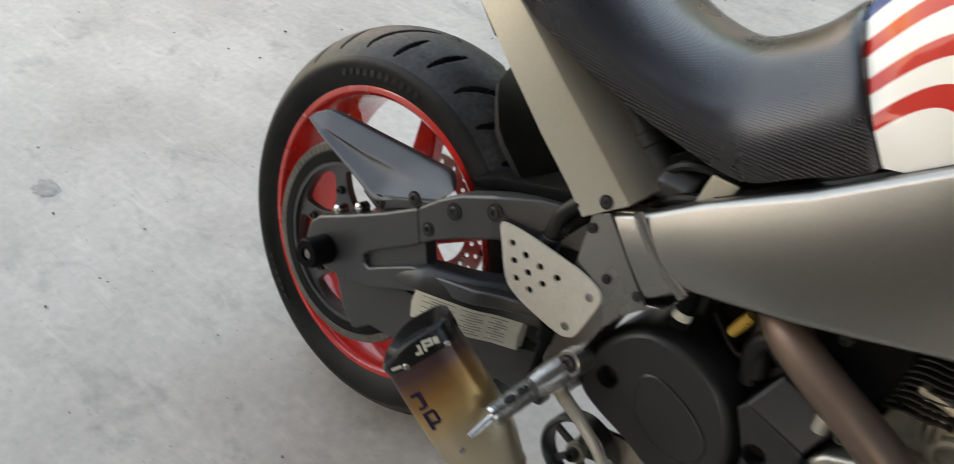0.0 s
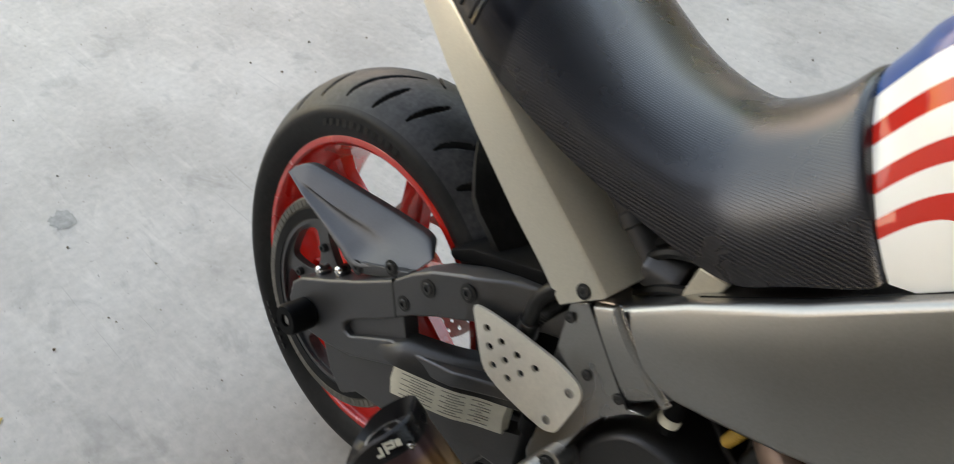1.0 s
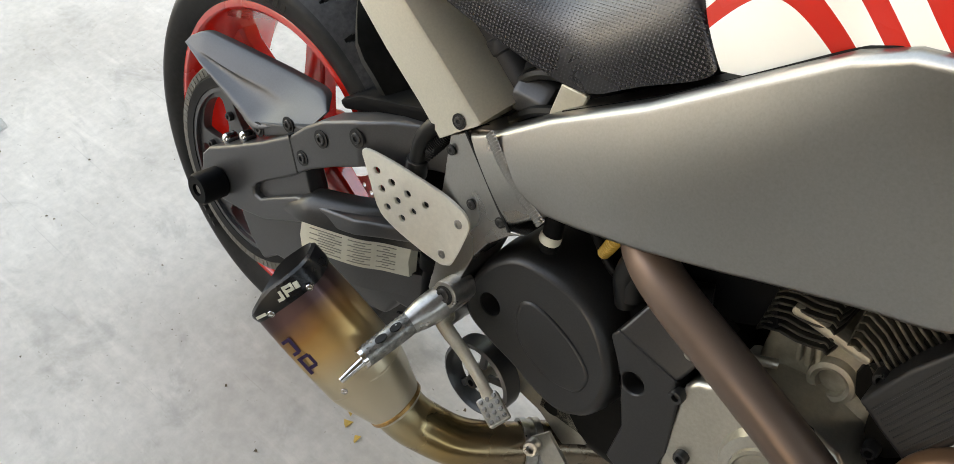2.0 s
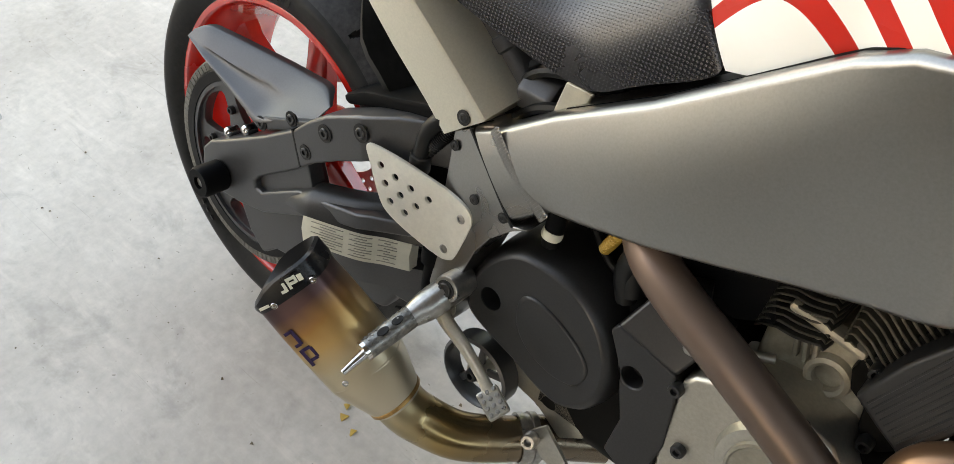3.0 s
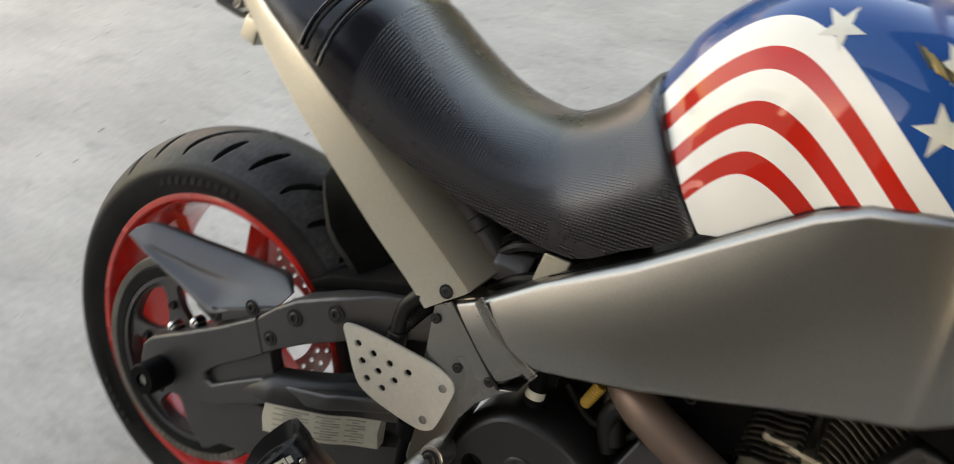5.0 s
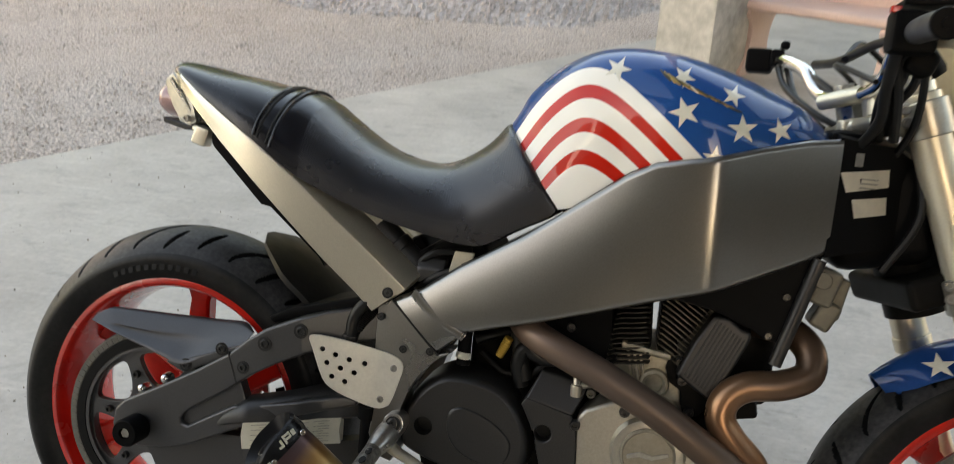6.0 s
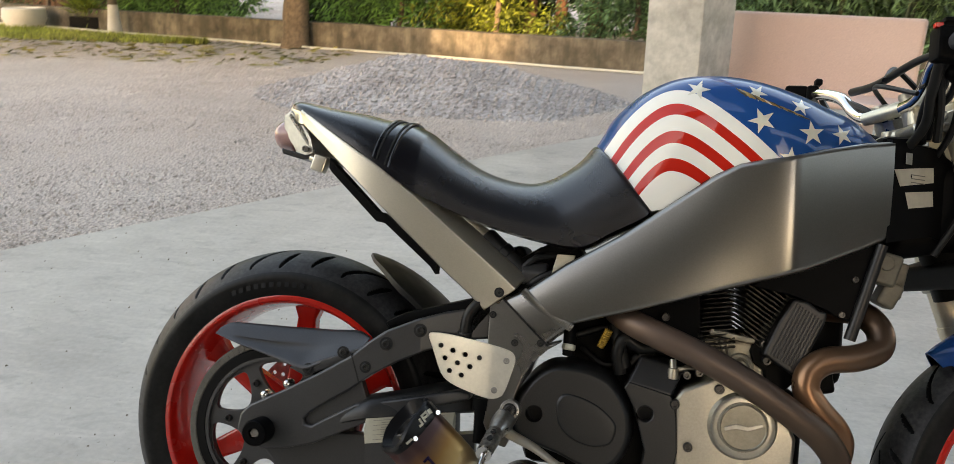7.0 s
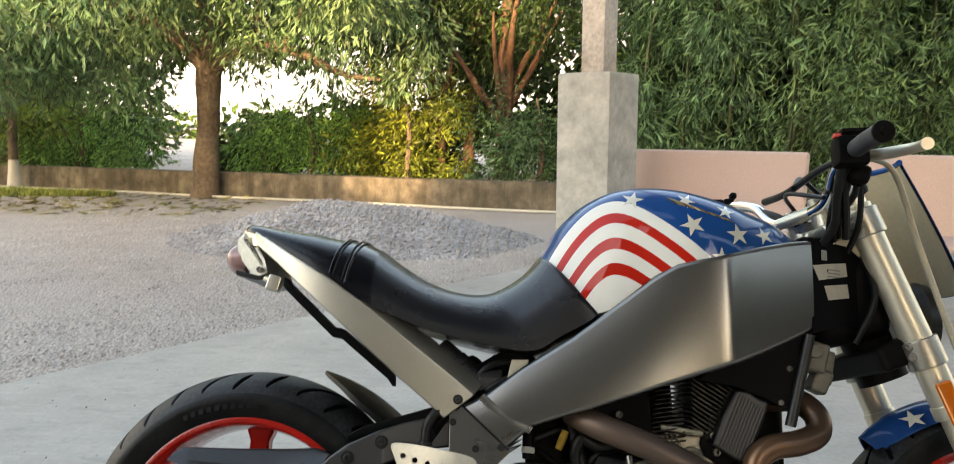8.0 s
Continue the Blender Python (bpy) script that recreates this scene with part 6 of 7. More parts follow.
part("brake_hose", tube([(1.06, -0.23, 1.0), (1.12, -0.20, 0.98), (1.17, -0.16, 0.86), (1.22, -0.16, 0.68), (1.25, -0.17, 0.56), (1.225, -0.15, 0.46), (1.24, -0.12, 0.38)], 0.0052, 10), material("clear_braided_hose", (0.4, 0.36, 0.27), 0.35, 0.3, 0.1, 300, 9, 0.1, 0.0004), bike, "pale braided brake hose")
part("wiring_loom", tube([(1.025, -0.23, 0.985), (1.028, -0.19, 0.94), (1.035, -0.15, 0.90), (1.02, -0.10, 0.86)], 0.0078, 10), HOSE, bike, "black taped wiring loom")
part("head_hose", tube([(1.11, -0.07, 0.86), (1.115, -0.1, 0.78), (1.08, -0.09, 0.70)], 0.006, 8), HOSE, bike)
part("instrument_pod", moved(lathe([(-0.02, 0.0), (-0.02, 0.026), (-0.012, 0.03), (0.012, 0.03), (0.016, 0.026), (0.016, 0.0)], (0, 0, 0), "Z", 28), Matrix.Translation((1.10, -0.05, 0.985)) @ Matrix.Rotation(radians(-38), 4, "Y")), BLACK_PLASTIC, bike, "small round black instrument")

for pts, r in ((((1.03, -0.21, 0.98), (1.045, -0.18, 0.93), (1.06, -0.13, 0.88)), 0.007), (((1.05, -0.2, 1.02), (1.075, -0.17, 0.97), (1.085, -0.12, 0.90), (1.07, -0.06, 0.84)), 0.0055), (((0.96, 0.16, 1.0), (1.0, 0.06, 0.96), (1.06, 0.0, 0.90)), 0.0055), (((1.0, -0.05, 0.99), (1.03, 0.0, 1.02), (1.08, 0.03, 0.99)), 0.005), (((0.955, 0.2, 1.0), (0.97, 0.1, 0.93), (1.03, 0.02, 0.87)), 0.006), (((1.04, -0.22, 0.99), (1.046, -0.19, 0.955), (1.036, -0.15, 0.915), (1.05, -0.10, 0.88)), 0.005), (((1.052, -0.215, 0.985), (1.062, -0.18, 0.95), (1.05, -0.14, 0.92), (1.06, -0.09, 0.89)), 0.0058), (((1.03, -0.12, 0.955), (0.995, -0.02, 0.985), (1.03, 0.06, 0.975), (1.08, 0.08, 0.93)), 0.0042), (((0.94, 0.2, 1.0), (0.95, 0.14, 0.96), (0.985, 0.06, 0.92), (1.03, 0.0, 0.89)), 0.0055)):
    part("control_cable", tube(pts, r, 8), HOSE, bike)
part("bar_clamp", joined(tube([(0.985, 0.005, 0.931), (1.015, -0.025, 0.940), (1.045, -0.052, 0.951)], [0.011, 0.0125, 0.013], 16, 6), rod((1.045, -0.052, 0.96), (1.05, -0.056, 0.915), 0.012, 16, None, 0.002)), SILVER, bike, "silver handlebar clamp")
part("yoke_arm", joined(tube([(1.018, -0.025, 0.896), (1.05, -0.06, 0.900), (1.085, -0.095, 0.908)], [0.012, 0.0155, 0.02], 18, 6, 1.0), rod((1.018, -0.03, 0.906), (1.018, -0.03, 0.888), 0.013, 18, None, 0.003)), SILVER, bike, "silver arm of the upper fork clamp")
part("head_mass", joined(moved(block((0.15, 0.15, 0.15), 0.03, 3), pose(1.075, 0.0, 0.775, 0, -12, 0)), moved(block((0.07, 0.2, 0.05), 0.015, 2), pose(1.02, 0.0, 0.865))), BLACK_PLASTIC, bike, "black steering head shroud")

# nose fairing: blue outside, cream inside
def shell(offset):
    rings = []
    for k in range(17):
        ring = []
        for j in range(11):
            s = j / 10
            a = radians(-20 + 8 * s + (104 - 8 * s) * k / 16)
            z = 0.80 + 0.25 * s
            r = 0.16 - 0.06 * s ** 1.3 + offset
            ring.append((1.13 - 0.028 * s + r * 1.05 * math.cos(a), r * 0.92 * math.sin(a), z))
        rings.append(ring)
    return rings


nose = part("nose_fairing", loft(shell(0.006), closed=False, caps=False), BLUE_PAINT, bike, "blue nose fairing with cream inside")
part("nose_lining", loft(shell(0.0), closed=False, caps=False), CREAM_SHELL, nose, "cream inner shell")
part("rim", tube([r[-1] for r in shell(0.003)], 0.006, 8, 2), BLUE_PAINT, nose, "blue fairing rim")
part("headlight", lathe([(0.0, 0.0), (0.0, 0.06), (0.03, 0.075), (0.05, 0.07), (0.06, 0.0)], (1.20, 0.02, 0.75), "X", 28), SPOT_GREY, nose)
# front mudguard
mud = []
for k in range(25):
    s = k / 24
    ang = radians(131 - 95 * s)
    w = 0.004 + 0.068 * math.sin(math.pi * min(1, 0.01 + s * 0.9)) ** 0.45
    ring = []
    for j in range(9):
        v = -1 + 2 * j / 8
        rr = 0.322 - 0.034 * v * v
        ring.append((rr * math.cos(ang), v * w, rr * math.sin(ang)))
    for j in range(9):
        v = 1 - 2 * j / 8
        rr = 0.326 - 0.034 * v * v
        ring.append((rr * math.cos(ang), v * w * 1.03, rr * math.sin(ang)))
    mud.append(ring)
mudguard = part("front_mudguard", loft(mud), BLUE_PAINT, bike, "blue front mudguard with cream stars", 45)
mudguard.matrix_local = STEERED @ pose(1.317, 0.004, 0.292)
for ang, v in ((117, -0.74), (100, -0.6)):
    bm = bmesh.new()
    c = bm.verts.new((0, 0, 0))
    vs = [bm.verts.new(((0.024 if k % 2 == 0 else 0.0095) * math.cos(math.pi * k / 5 + 0.3), (0.024 if k % 2 == 0 else 0.0095) * math.sin(math.pi * k / 5 + 0.3), 0)) for k in range(10)]
    for k in range(10):
        bm.faces.new((c, vs[k], vs[(k + 1) % 10]))
    a = radians(ang)
    w = 0.07
    rr = 0.327 - 0.034 * v * v
    at = Vector((rr * math.cos(a), v * w, rr * math.sin(a)))
    nrm = Vector((math.cos(a), v * 1.0, math.sin(a)))
    part("star", moved(bm, Matrix.Translation(at + nrm.normalized() * 0.003) @ nrm.to_track_quat("Z", "X").to_matrix().to_4x4()), STAR_WHITE, mudguard, "cream painted star")
part("reflector", moved(block((0.028, 0.008, 0.075), 0.004, 2), Matrix.Translation((1.215, -0.135, 0.60)) @ Matrix.Rotation(radians(-RAKE), 4, "Y")), ORANGE, bike, "orange side reflector on the fork")
# regulator and oil cooler bits ahead of the engine
part("regulator", joined(moved(block((0.034, 0.05, 0.052), 0.006, 3), pose(1.005, -0.10, 0.672, 0, 15, 0)), moved(block((0.030, 0.045, 0.042), 0.006, 3), pose(1.012, -0.095, 0.632, 0, 25, 0)), moved(block((0.018, 0.03, 0.06), 0.005, 2), pose(1.028, -0.09, 0.655, 0, 10, 0)), rod((1.0, -0.13, 0.682), (1.0, -0.11, 0.682), 0.012, 16, None, 0.002)), material("dusty_cast_mount", (0.15, 0.135, 0.105), 0.55, 0.4, 0.15, 120, 20, 0.1, 0.0006, second=(0.08, 0.072, 0.058)), bike, "dusty cast engine mount")
part("strut", rod((0.992, -0.125, 0.71), (0.953, -0.122, 0.555), 0.0095, 16), COVER_BLACK, bike, "black tie rod")
part("oil_cooler", moved(block((0.04, 0.18, 0.05), 0.006), pose(0.922, 0.0, 0.485, 0, -12, 0)), DARK_ENGINE, bike, "black oil cooler")
part("side_stand", tube([(0.62, 0.10, 0.22), (0.66, 0.16, 0.14), (0.72, 0.275, -0.105)], [0.012, 0.011, 0.010], 10), BLACK_PLASTIC, bike, "black side stand")

# ---------------------------------------------------------------- porch
def pillar():
    base = Vector((0.97, 4.05, 0))
    along, across = Vector((0.83, -0.56, 0)).normalized(), Vector((0.56, 0.83, 0)).normalized()
    ob = thing("pillar", "square cement pillar base carrying a weathered wooden post", "pillar", kind="structure")
    a = 0.39
    c = base - along * a / 2 + across * a / 2
    turn = Matrix.Rotation(math.atan2(along.y, along.x), 4, "Z")
    part("base", moved(block((a, a, 1.425), 0.012, 2), Matrix.Translation(c + Vector((0, 0, 0.7125))) @ turn), GREY_RENDER, ob, "grey cement pillar with dark blotches")
    part("post", moved(block((0.17, 0.17, 4.77), 0.008, 2), Matrix.Translation(c + Vector((0, 0, 3.81))) @ turn), POST_WOOD, ob, "weathered pale wooden post")


pillar()


def bench(origin, length):
    """A terrazzo bench: leaning back, thick seat, two shaped legs."""
    along = Vector((0.88, -0.47, 0)).normalized()
    turn = math.atan2(along.y, along.x)
    ob = thing("bench", "pink terrazzo garden bench with a plain back", "bench", Matrix.Translation(origin) @ Matrix.Rotation(turn, 4, "Z"), "benches along the porch")
    part("seat", moved(block((length, 0.40, 0.055), 0.02, 3), pose(length / 2, -0.24, 0.43)), PINK_TERRAZZO, ob)
    part("back", moved(block((length, 0.055, 0.52), 0.02, 3), pose(length / 2, 0.0, 0.665, -8, 0, 0)), PINK_TERRAZZO, ob)
    for x in (0.22, length - 0.22):
        out = rounded([(-0.42, 0.40), (-0.36, 0.28), (-0.38, 0.12), (-0.44, 0.0), (-0.05, 0.0), (-0.10, 0.15), (-0.08, 0.28), (-0.02, 0.40)], 3)
        bm = plate(out, -0.04, 0.04, [], 0.008, 2)
        moved(bm, Matrix.Translation((x, 0, 0)) @ Matrix.Rotation(radians(90), 4, "Z"))
        part("leg", bm, PINK_TERRAZZO, ob)
    return ob


bench(Vector((1.15, 4.82, 0)), 1.26)
bench(Vector((2.40, 4.05, 0)), 1.26)

# ---------------------------------------------------------------- yard
def streaked(m):
    """Dark runs of algae down a plastered face."""
    t = m.node_tree
    p = t.nodes["Principled BSDF"]
    tc = t.nodes.new("ShaderNodeTexCoord")
    mp = t.nodes.new("ShaderNodeMapping")
    mp.inputs["Scale"].default_value = (2.6, 2.6, 0.5)
    ns = t.nodes.new("ShaderNodeTexNoise")
    ns.inputs["Scale"].default_value = 1.6
    ns.inputs["Detail"].default_value = 6.0
    ns.inputs["Roughness"].default_value = 0.65
    rr = t.nodes.new("ShaderNodeMapRange")
    rr.inputs["From Min"].default_value, rr.inputs["From Max"].default_value = 0.42, 0.62
    rr.inputs["To Min"].default_value, rr.inputs["To Max"].default_value = 0.0, 0.75
    mx = t.nodes.new("ShaderNodeMixRGB")
    mx.inputs["Color2"].default_value = (0.055, 0.048, 0.032, 1)
    link = p.inputs["Base Color"].links[0].from_socket
    t.links.new(tc.outputs["Object"], mp.inputs["Vector"])
    t.links.new(mp.outputs[0], ns.inputs["Vector"])
    t.links.new(ns.outputs[0], rr.inputs["Value"])
    t.links.new(rr.outputs[0], mx.inputs["Fac"])
    t.links.new(link, mx.inputs["Color1"])
    t.links.new(mx.outputs[0], p.inputs["Base Color"])


streaked(OLD_WALL)
WALL_A, WALL_B = Vector((-24.0, 18.8, 0)), Vector((9.0, 7.25, 0))
def yard_wall():
    d = (WALL_B - WALL_A)
    n = 90
    bm = bmesh.new()
    side = Vector((-d.y, d.x, 0)).normalized() * 0.09
    rows = []
    for k in range(n + 1):
        p = WALL_A + d * k / n
        h = 0.33 + 0.012 * noise.noise(Vector((k * 0.3, 0, 0)))
        rows.append([bm.verts.new(q) for q in (p - side + Vector((0, 0, -0.15)), p - side + Vector((0, 0, h - 0.01)), p - side * 0.85 + Vector((0, 0, h)), p + side * 0.85 + Vector((0, 0, h)), p + side + Vector((0, 0, -0.15)))])
    for a, b in zip(rows, rows[1:]):
        for i in range(4):
            bm.faces.new((a[i], b[i], b[i + 1], a[i + 1]))
    bmesh.ops.recalc_face_normals(bm, faces=bm.faces)
    tagged(finish("wall_yard", bm, OLD_WALL), "low stained brown yard wall", "wall", kind="structure")
    pts = []
    for k in range(40):
        p = WALL_A + d * k / 39 + Vector((0.3, -0.9, 0)) * 0.45
        pts.append((p.x, p.y + 0.05 * math.sin(k * 1.3), -0.04))
    tagged(finish("hose_line", tube(pts, 0.017, 8, 3), DECAL_CREAM), "pale plastic pipe lying along the yard wall", "pipe")


yard_wall()


def gravel_heap(centre, rx, ry, h):
    bm = bmesh.new()
    n = 48
    rows = []
    for i in range(n + 1):
        row = []
        for j in range(n + 1):
            u, v = 2 * i / n - 1, 2 * j / n - 1
            r = math.hypot(max(0.0, abs(u) - 0.22) / 0.78, v) * (1 + 0.16 * noise.noise(Vector((u * 1.7, v * 1.7, 7))))
            z = h * max(0.0, 1 - r) ** 1.12 * (1 + 0.25 * noise.noise(Vector((u * 2.2, v * 2.2, 1)))) + 0.03 * noise.noise(Vector((u * 7, v * 7, 3))) * (r < 0.95)
            row.append(bm.verts.new((centre[0] + u * rx, centre[1] + v * ry, -SLAB_DROP - 0.03 + z)))
        rows.append(row)
    for i in range(n):
        for j in range(n):
            bm.faces.new((rows[i][j], rows[i + 1][j], rows[i + 1][j + 1], rows[i][j + 1]))
    return bm


HEAP_C, HEAP_RX, HEAP_RY, HEAP_H = (-1.35, 7.15), 2.0, 1.5, 0.385
heap = tagged(finish("heap", gravel_heap(HEAP_C, HEAP_RX, HEAP_RY, HEAP_H), HEAP_STONE), "low heap of grey crushed stone", "gravel heap")


def pebbles(name, places, lo, hi, mat, label, kind="stuff", parent=None):
    """Many small broken stones in one mesh."""
    rng = np.random.default_rng(5)
    base = np.array([(1, 0, -0.3), (-0.6, 0.9, -0.3), (-0.5, -0.9, -0.3), (0.3, 0.4, 0.7), (-0.3, -0.3, 0.6), (0.5, -0.5, 0.4)], float)
    tris = [(0, 1, 3), (1, 4, 3), (1, 2, 4), (2, 5, 4), (2, 0, 5), (0, 3, 5), (3, 4, 5)]
    p = np.array(places, float)
    count = len(p)
    a = rng.uniform(0, 6.28, count)
    s = rng.uniform(lo, hi, (count, 1)) * np.stack((np.ones(count), rng.uniform(0.6, 1.1, count), rng.uniform(0.5, 1.0, count)), 1)
    q = base[None] * s[:, None] * rng.uniform(0.75, 1.25, (count, 6, 3))
    c, d = np.cos(a)[:, None], np.sin(a)[:, None]
    x, y, z = q[..., 0], q[..., 1], q[..., 2]
    verts = (np.stack((x * c - y * d, x * d + y * c, z), 2) + p[:, None]).reshape(-1, 3).tolist()
    faces = (np.arange(count)[:, None, None] * 6 + np.array(tris)[None]).reshape(-1, 3).tolist()
    me = bpy.data.meshes.new(name)
    me.from_pydata(verts, [], faces)
    me.materials.append(mat)
    ob = new(name, me)
    ob.parent = parent
    return tagged(ob, label, "gravel" if not parent else "", kind=kind)


rng = np.random.default_rng(3)
spots = []
while len(spots) < 95000:
    u, v = rng.uniform(-13, 6), rng.uniform(0.03, 14)
    p = EDGE_A + EDGE * u * 0.9 + OUT * v
    if p.y < 1 or p.y > 14.5:
        continue
    spots.append((p.x, p.y, -SLAB_DROP - 0.004 + 0.02 * noise.noise(Vector((p.x * 0.4, p.y * 0.4, 0)))))
pebbles("gravel", spots, 0.004, 0.012, GRAVEL_STONE, "loose grey gravel stones over the yard")
spots = []
for v in heap.data.vertices:
    for _ in range(4):
        d = rng.uniform(-0.03, 0.03, 2)
        if v.co.z > -SLAB_DROP - 0.02:
            spots.append((v.co.x + d[0], v.co.y + d[1], v.co.z + 0.005))
pebbles("rubble", spots, 0.010, 0.028, HEAP_STONE, "", "stuff", heap)

# ---------------------------------------------------------------- trees and hedge
def leaf_material(name, base, second, light=0.35):
    m = material(name, base, 0.5, 0.0, 0.5, 1.6, 0.35, 0.0, second=second, amount=1.0)
    t = m.node_tree
    p = t.nodes["Principled BSDF"]
    geo = t.nodes.new("ShaderNodeNewGeometry")
    hs = t.nodes.new("ShaderNodeHueSaturation")
    link = p.inputs["Base Color"].links[0].from_socket
    rr = t.nodes.new("ShaderNodeMapRange")
    rr.inputs["To Min"].default_value, rr.inputs["To Max"].default_value = 0.25, 1.9
    t.links.new(geo.outputs["Random Per Island"], rr.inputs["Value"])
    t.links.new(link, hs.inputs["Color"])
    t.links.new(rr.outputs[0], hs.inputs["Value"])
    t.links.new(hs.outputs[0], p.inputs["Base Color"])
    tr = t.nodes.new("ShaderNodeBsdfTranslucent")
    t.links.new(hs.outputs[0], tr.inputs["Color"])
    mix = t.nodes.new("ShaderNodeMixShader")
    mix.inputs[0].default_value = light
    t.links.new(p.outputs[0], mix.inputs[1])
    t.links.new(tr.outputs[0], mix.inputs[2])
    t.links.new(mix.outputs[0], t.nodes["Material Output"].inputs["Surface"])
    return m


MANGO_LEAF = leaf_material("mango_leaf", (0.085, 0.165, 0.075), (0.145, 0.215, 0.082))
DARK_LEAF = leaf_material("dark_leaf", (0.03, 0.065, 0.018), (0.055, 0.10, 0.022))
YELLOW_LEAF = leaf_material("yellow_green_leaf", (0.19, 0.22, 0.03), (0.09, 0.15, 0.03))
BAMBOO_LEAF = leaf_material("bamboo_leaf", (0.072, 0.16, 0.07), (0.14, 0.225, 0.09))
FRESH_LEAF = leaf_material("fresh_green_leaf", (0.12, 0.27, 0.06), (0.18, 0.30, 0.08))
DRY_LEAF = leaf_material("dry_leaf", (0.22, 0.17, 0.04), (0.10, 0.10, 0.025), 0.1)
BARK = material("brown_bark", (0.17, 0.12, 0.078), 0.9, 0.0, 0.4, 18, 2.5, 0.8, 0.03, second=(0.07, 0.053, 0.036), amount=0.9)
RED_BARK = material("reddish_bark", (0.15, 0.075, 0.042), 0.9, 0.0, 0.35, 14, 2, 0.7, 0.03, second=(0.08, 0.048, 0.03), amount=0.9)


def leaves(name, clumps, mat, parent, length, width, seed, droop=0.6, kind="stuff", label="", more=1.0):
    """Clumps (x, y, z, radius, count) of folded leaves, in one mesh."""
    rng = np.random.default_rng(seed)
    cl = np.array(clumps, float)
    idx = np.repeat(np.arange(len(cl)), (cl[:, 4] * more).astype(int))
    count = len(idx)
    rad = cl[idx, 3][:, None]
    q = rng.normal(size=(count, 3))
    q /= np.linalg.norm(q, axis=1)[:, None]
    q *= (rng.uniform(0.15, 1, count) ** 0.5)[:, None] * rad
    d = q * (1, 1, 0.4) / rad + rng.normal(size=(count, 3)) * 0.45 + (0, 0, -droop)
    d /= np.linalg.norm(d, axis=1)[:, None] + 1e-9
    s = np.cross(d, rng.normal(size=(count, 3)))
    s /= np.linalg.norm(s, axis=1)[:, None] + 1e-9
    n = np.cross(d, s)
    L, W = length * rng.uniform(0.6, 1.2, (count, 1)), width * rng.uniform(0.7, 1.2, (count, 1))
    o = cl[idx, :3] + q
    mid = o + d * L * 0.45
    verts = np.stack((o, mid + s * W / 2 + n * W * 0.12, o + d * L, mid - s * W / 2 + n * W * 0.12), 1).reshape(-1, 3).tolist()
    base = np.arange(count)[:, None] * 4
    faces = np.concatenate((base + (0, 1, 2), base + (0, 2, 3)), 1).reshape(-1, 3).tolist()
    me = bpy.data.meshes.new(name)
    me.from_pydata(verts, [], faces)
    me.materials.append(mat)
    ob = new(name, me)
    ob.parent = parent
    if kind:
        ob["kind"] = kind
    if label:
        tagged(ob, label)
    return ob


def limb(parent, pts, radii, mat, name="limb"):
    bm = tube(pts, radii, 12, 5)
    for v in bm.verts:
        v.co += Vector((noise.noise(v.co * 3.0), noise.noise(v.co * 3.0 + Vector((9, 0, 0))), 0)) * 0.035
    return part(name, bm, mat, parent)


def scatter(rng, box, n, rad, count):
    lo, hi = np.array(box[:3]), np.array(box[3:])
    return [(*rng.uniform(lo, hi), rng.uniform(*rad), int(rng.integers(*count))) for _ in range(n)]


rng = np.random.default_rng(11)
# the mango tree by the wall
tree = thing("tree", "broad mango tree with a brown trunk and drooping leaves", "tree", Matrix.Translation((0.6, -1.3, 0)))
limb(tree, [(-5.34, 13.05, -0.15), (-5.33, 13.05, 0.25), (-5.27, 13.05, 1.1), (-5.2, 13.0, 2.0), (-5.1, 13.0, 2.6)], [0.27, 0.20, 0.175, 0.2, 0.15], BARK, "trunk")
for pts, radii in (([(-5.2, 13.0, 1.9), (-4.6, 12.8, 2.25), (-3.8, 12.6, 2.2), (-3.0, 12.5, 1.85), (-2.4, 12.4, 1.75)], [0.12, 0.1, 0.08, 0.05, 0.02]),
                   ([(-5.2, 13.0, 1.9), (-5.7, 12.7, 2.5), (-6.8, 12.3, 3.0), (-8.2, 11.8, 3.3)], [0.13, 0.12, 0.08, 0.03]),
                   ([(-5.1, 13.0, 2.4), (-4.6, 13.2, 3.2), (-3.9, 13.2, 4.0), (-3.0, 13.0, 4.6)], [0.13, 0.1, 0.07, 0.03]),
                   ([(-5.1, 13.0, 2.4), (-5.3, 12.6, 3.4), (-5.8, 12.0, 4.4)], [0.13, 0.1, 0.04]),
                   ([(-3.9, 12.6, 2.2), (-3.6, 12.5, 2.7), (-3.3, 12.5, 3.1)], [0.06, 0.04, 0.015]),
                   ([(-4.4, 12.75, 2.25), (-4.3, 12.8, 2.9), (-4.0, 12.8, 3.5)], [0.06, 0.04, 0.02])):
    limb(tree, pts, radii, BARK)
clumps = scatter(rng, (-12.5, 10.0, 2.2, -5.5, 13.5, 5.2), 130, (0.45, 0.8), (45, 90))
clumps += scatter(rng, (-11.5, 9.8, 1.5, -6.4, 12.2, 2.5), 46, (0.35, 0.6), (35, 60))
clumps += scatter(rng, (-6.0, 10.5, 2.5, -2.2, 14.0, 5.0), 80, (0.4, 0.7), (45, 80))
clumps += scatter(rng, (-3.8, 12.2, 1.5, -2.0, 12.9, 2.1), 7, (0.25, 0.4), (18, 34))
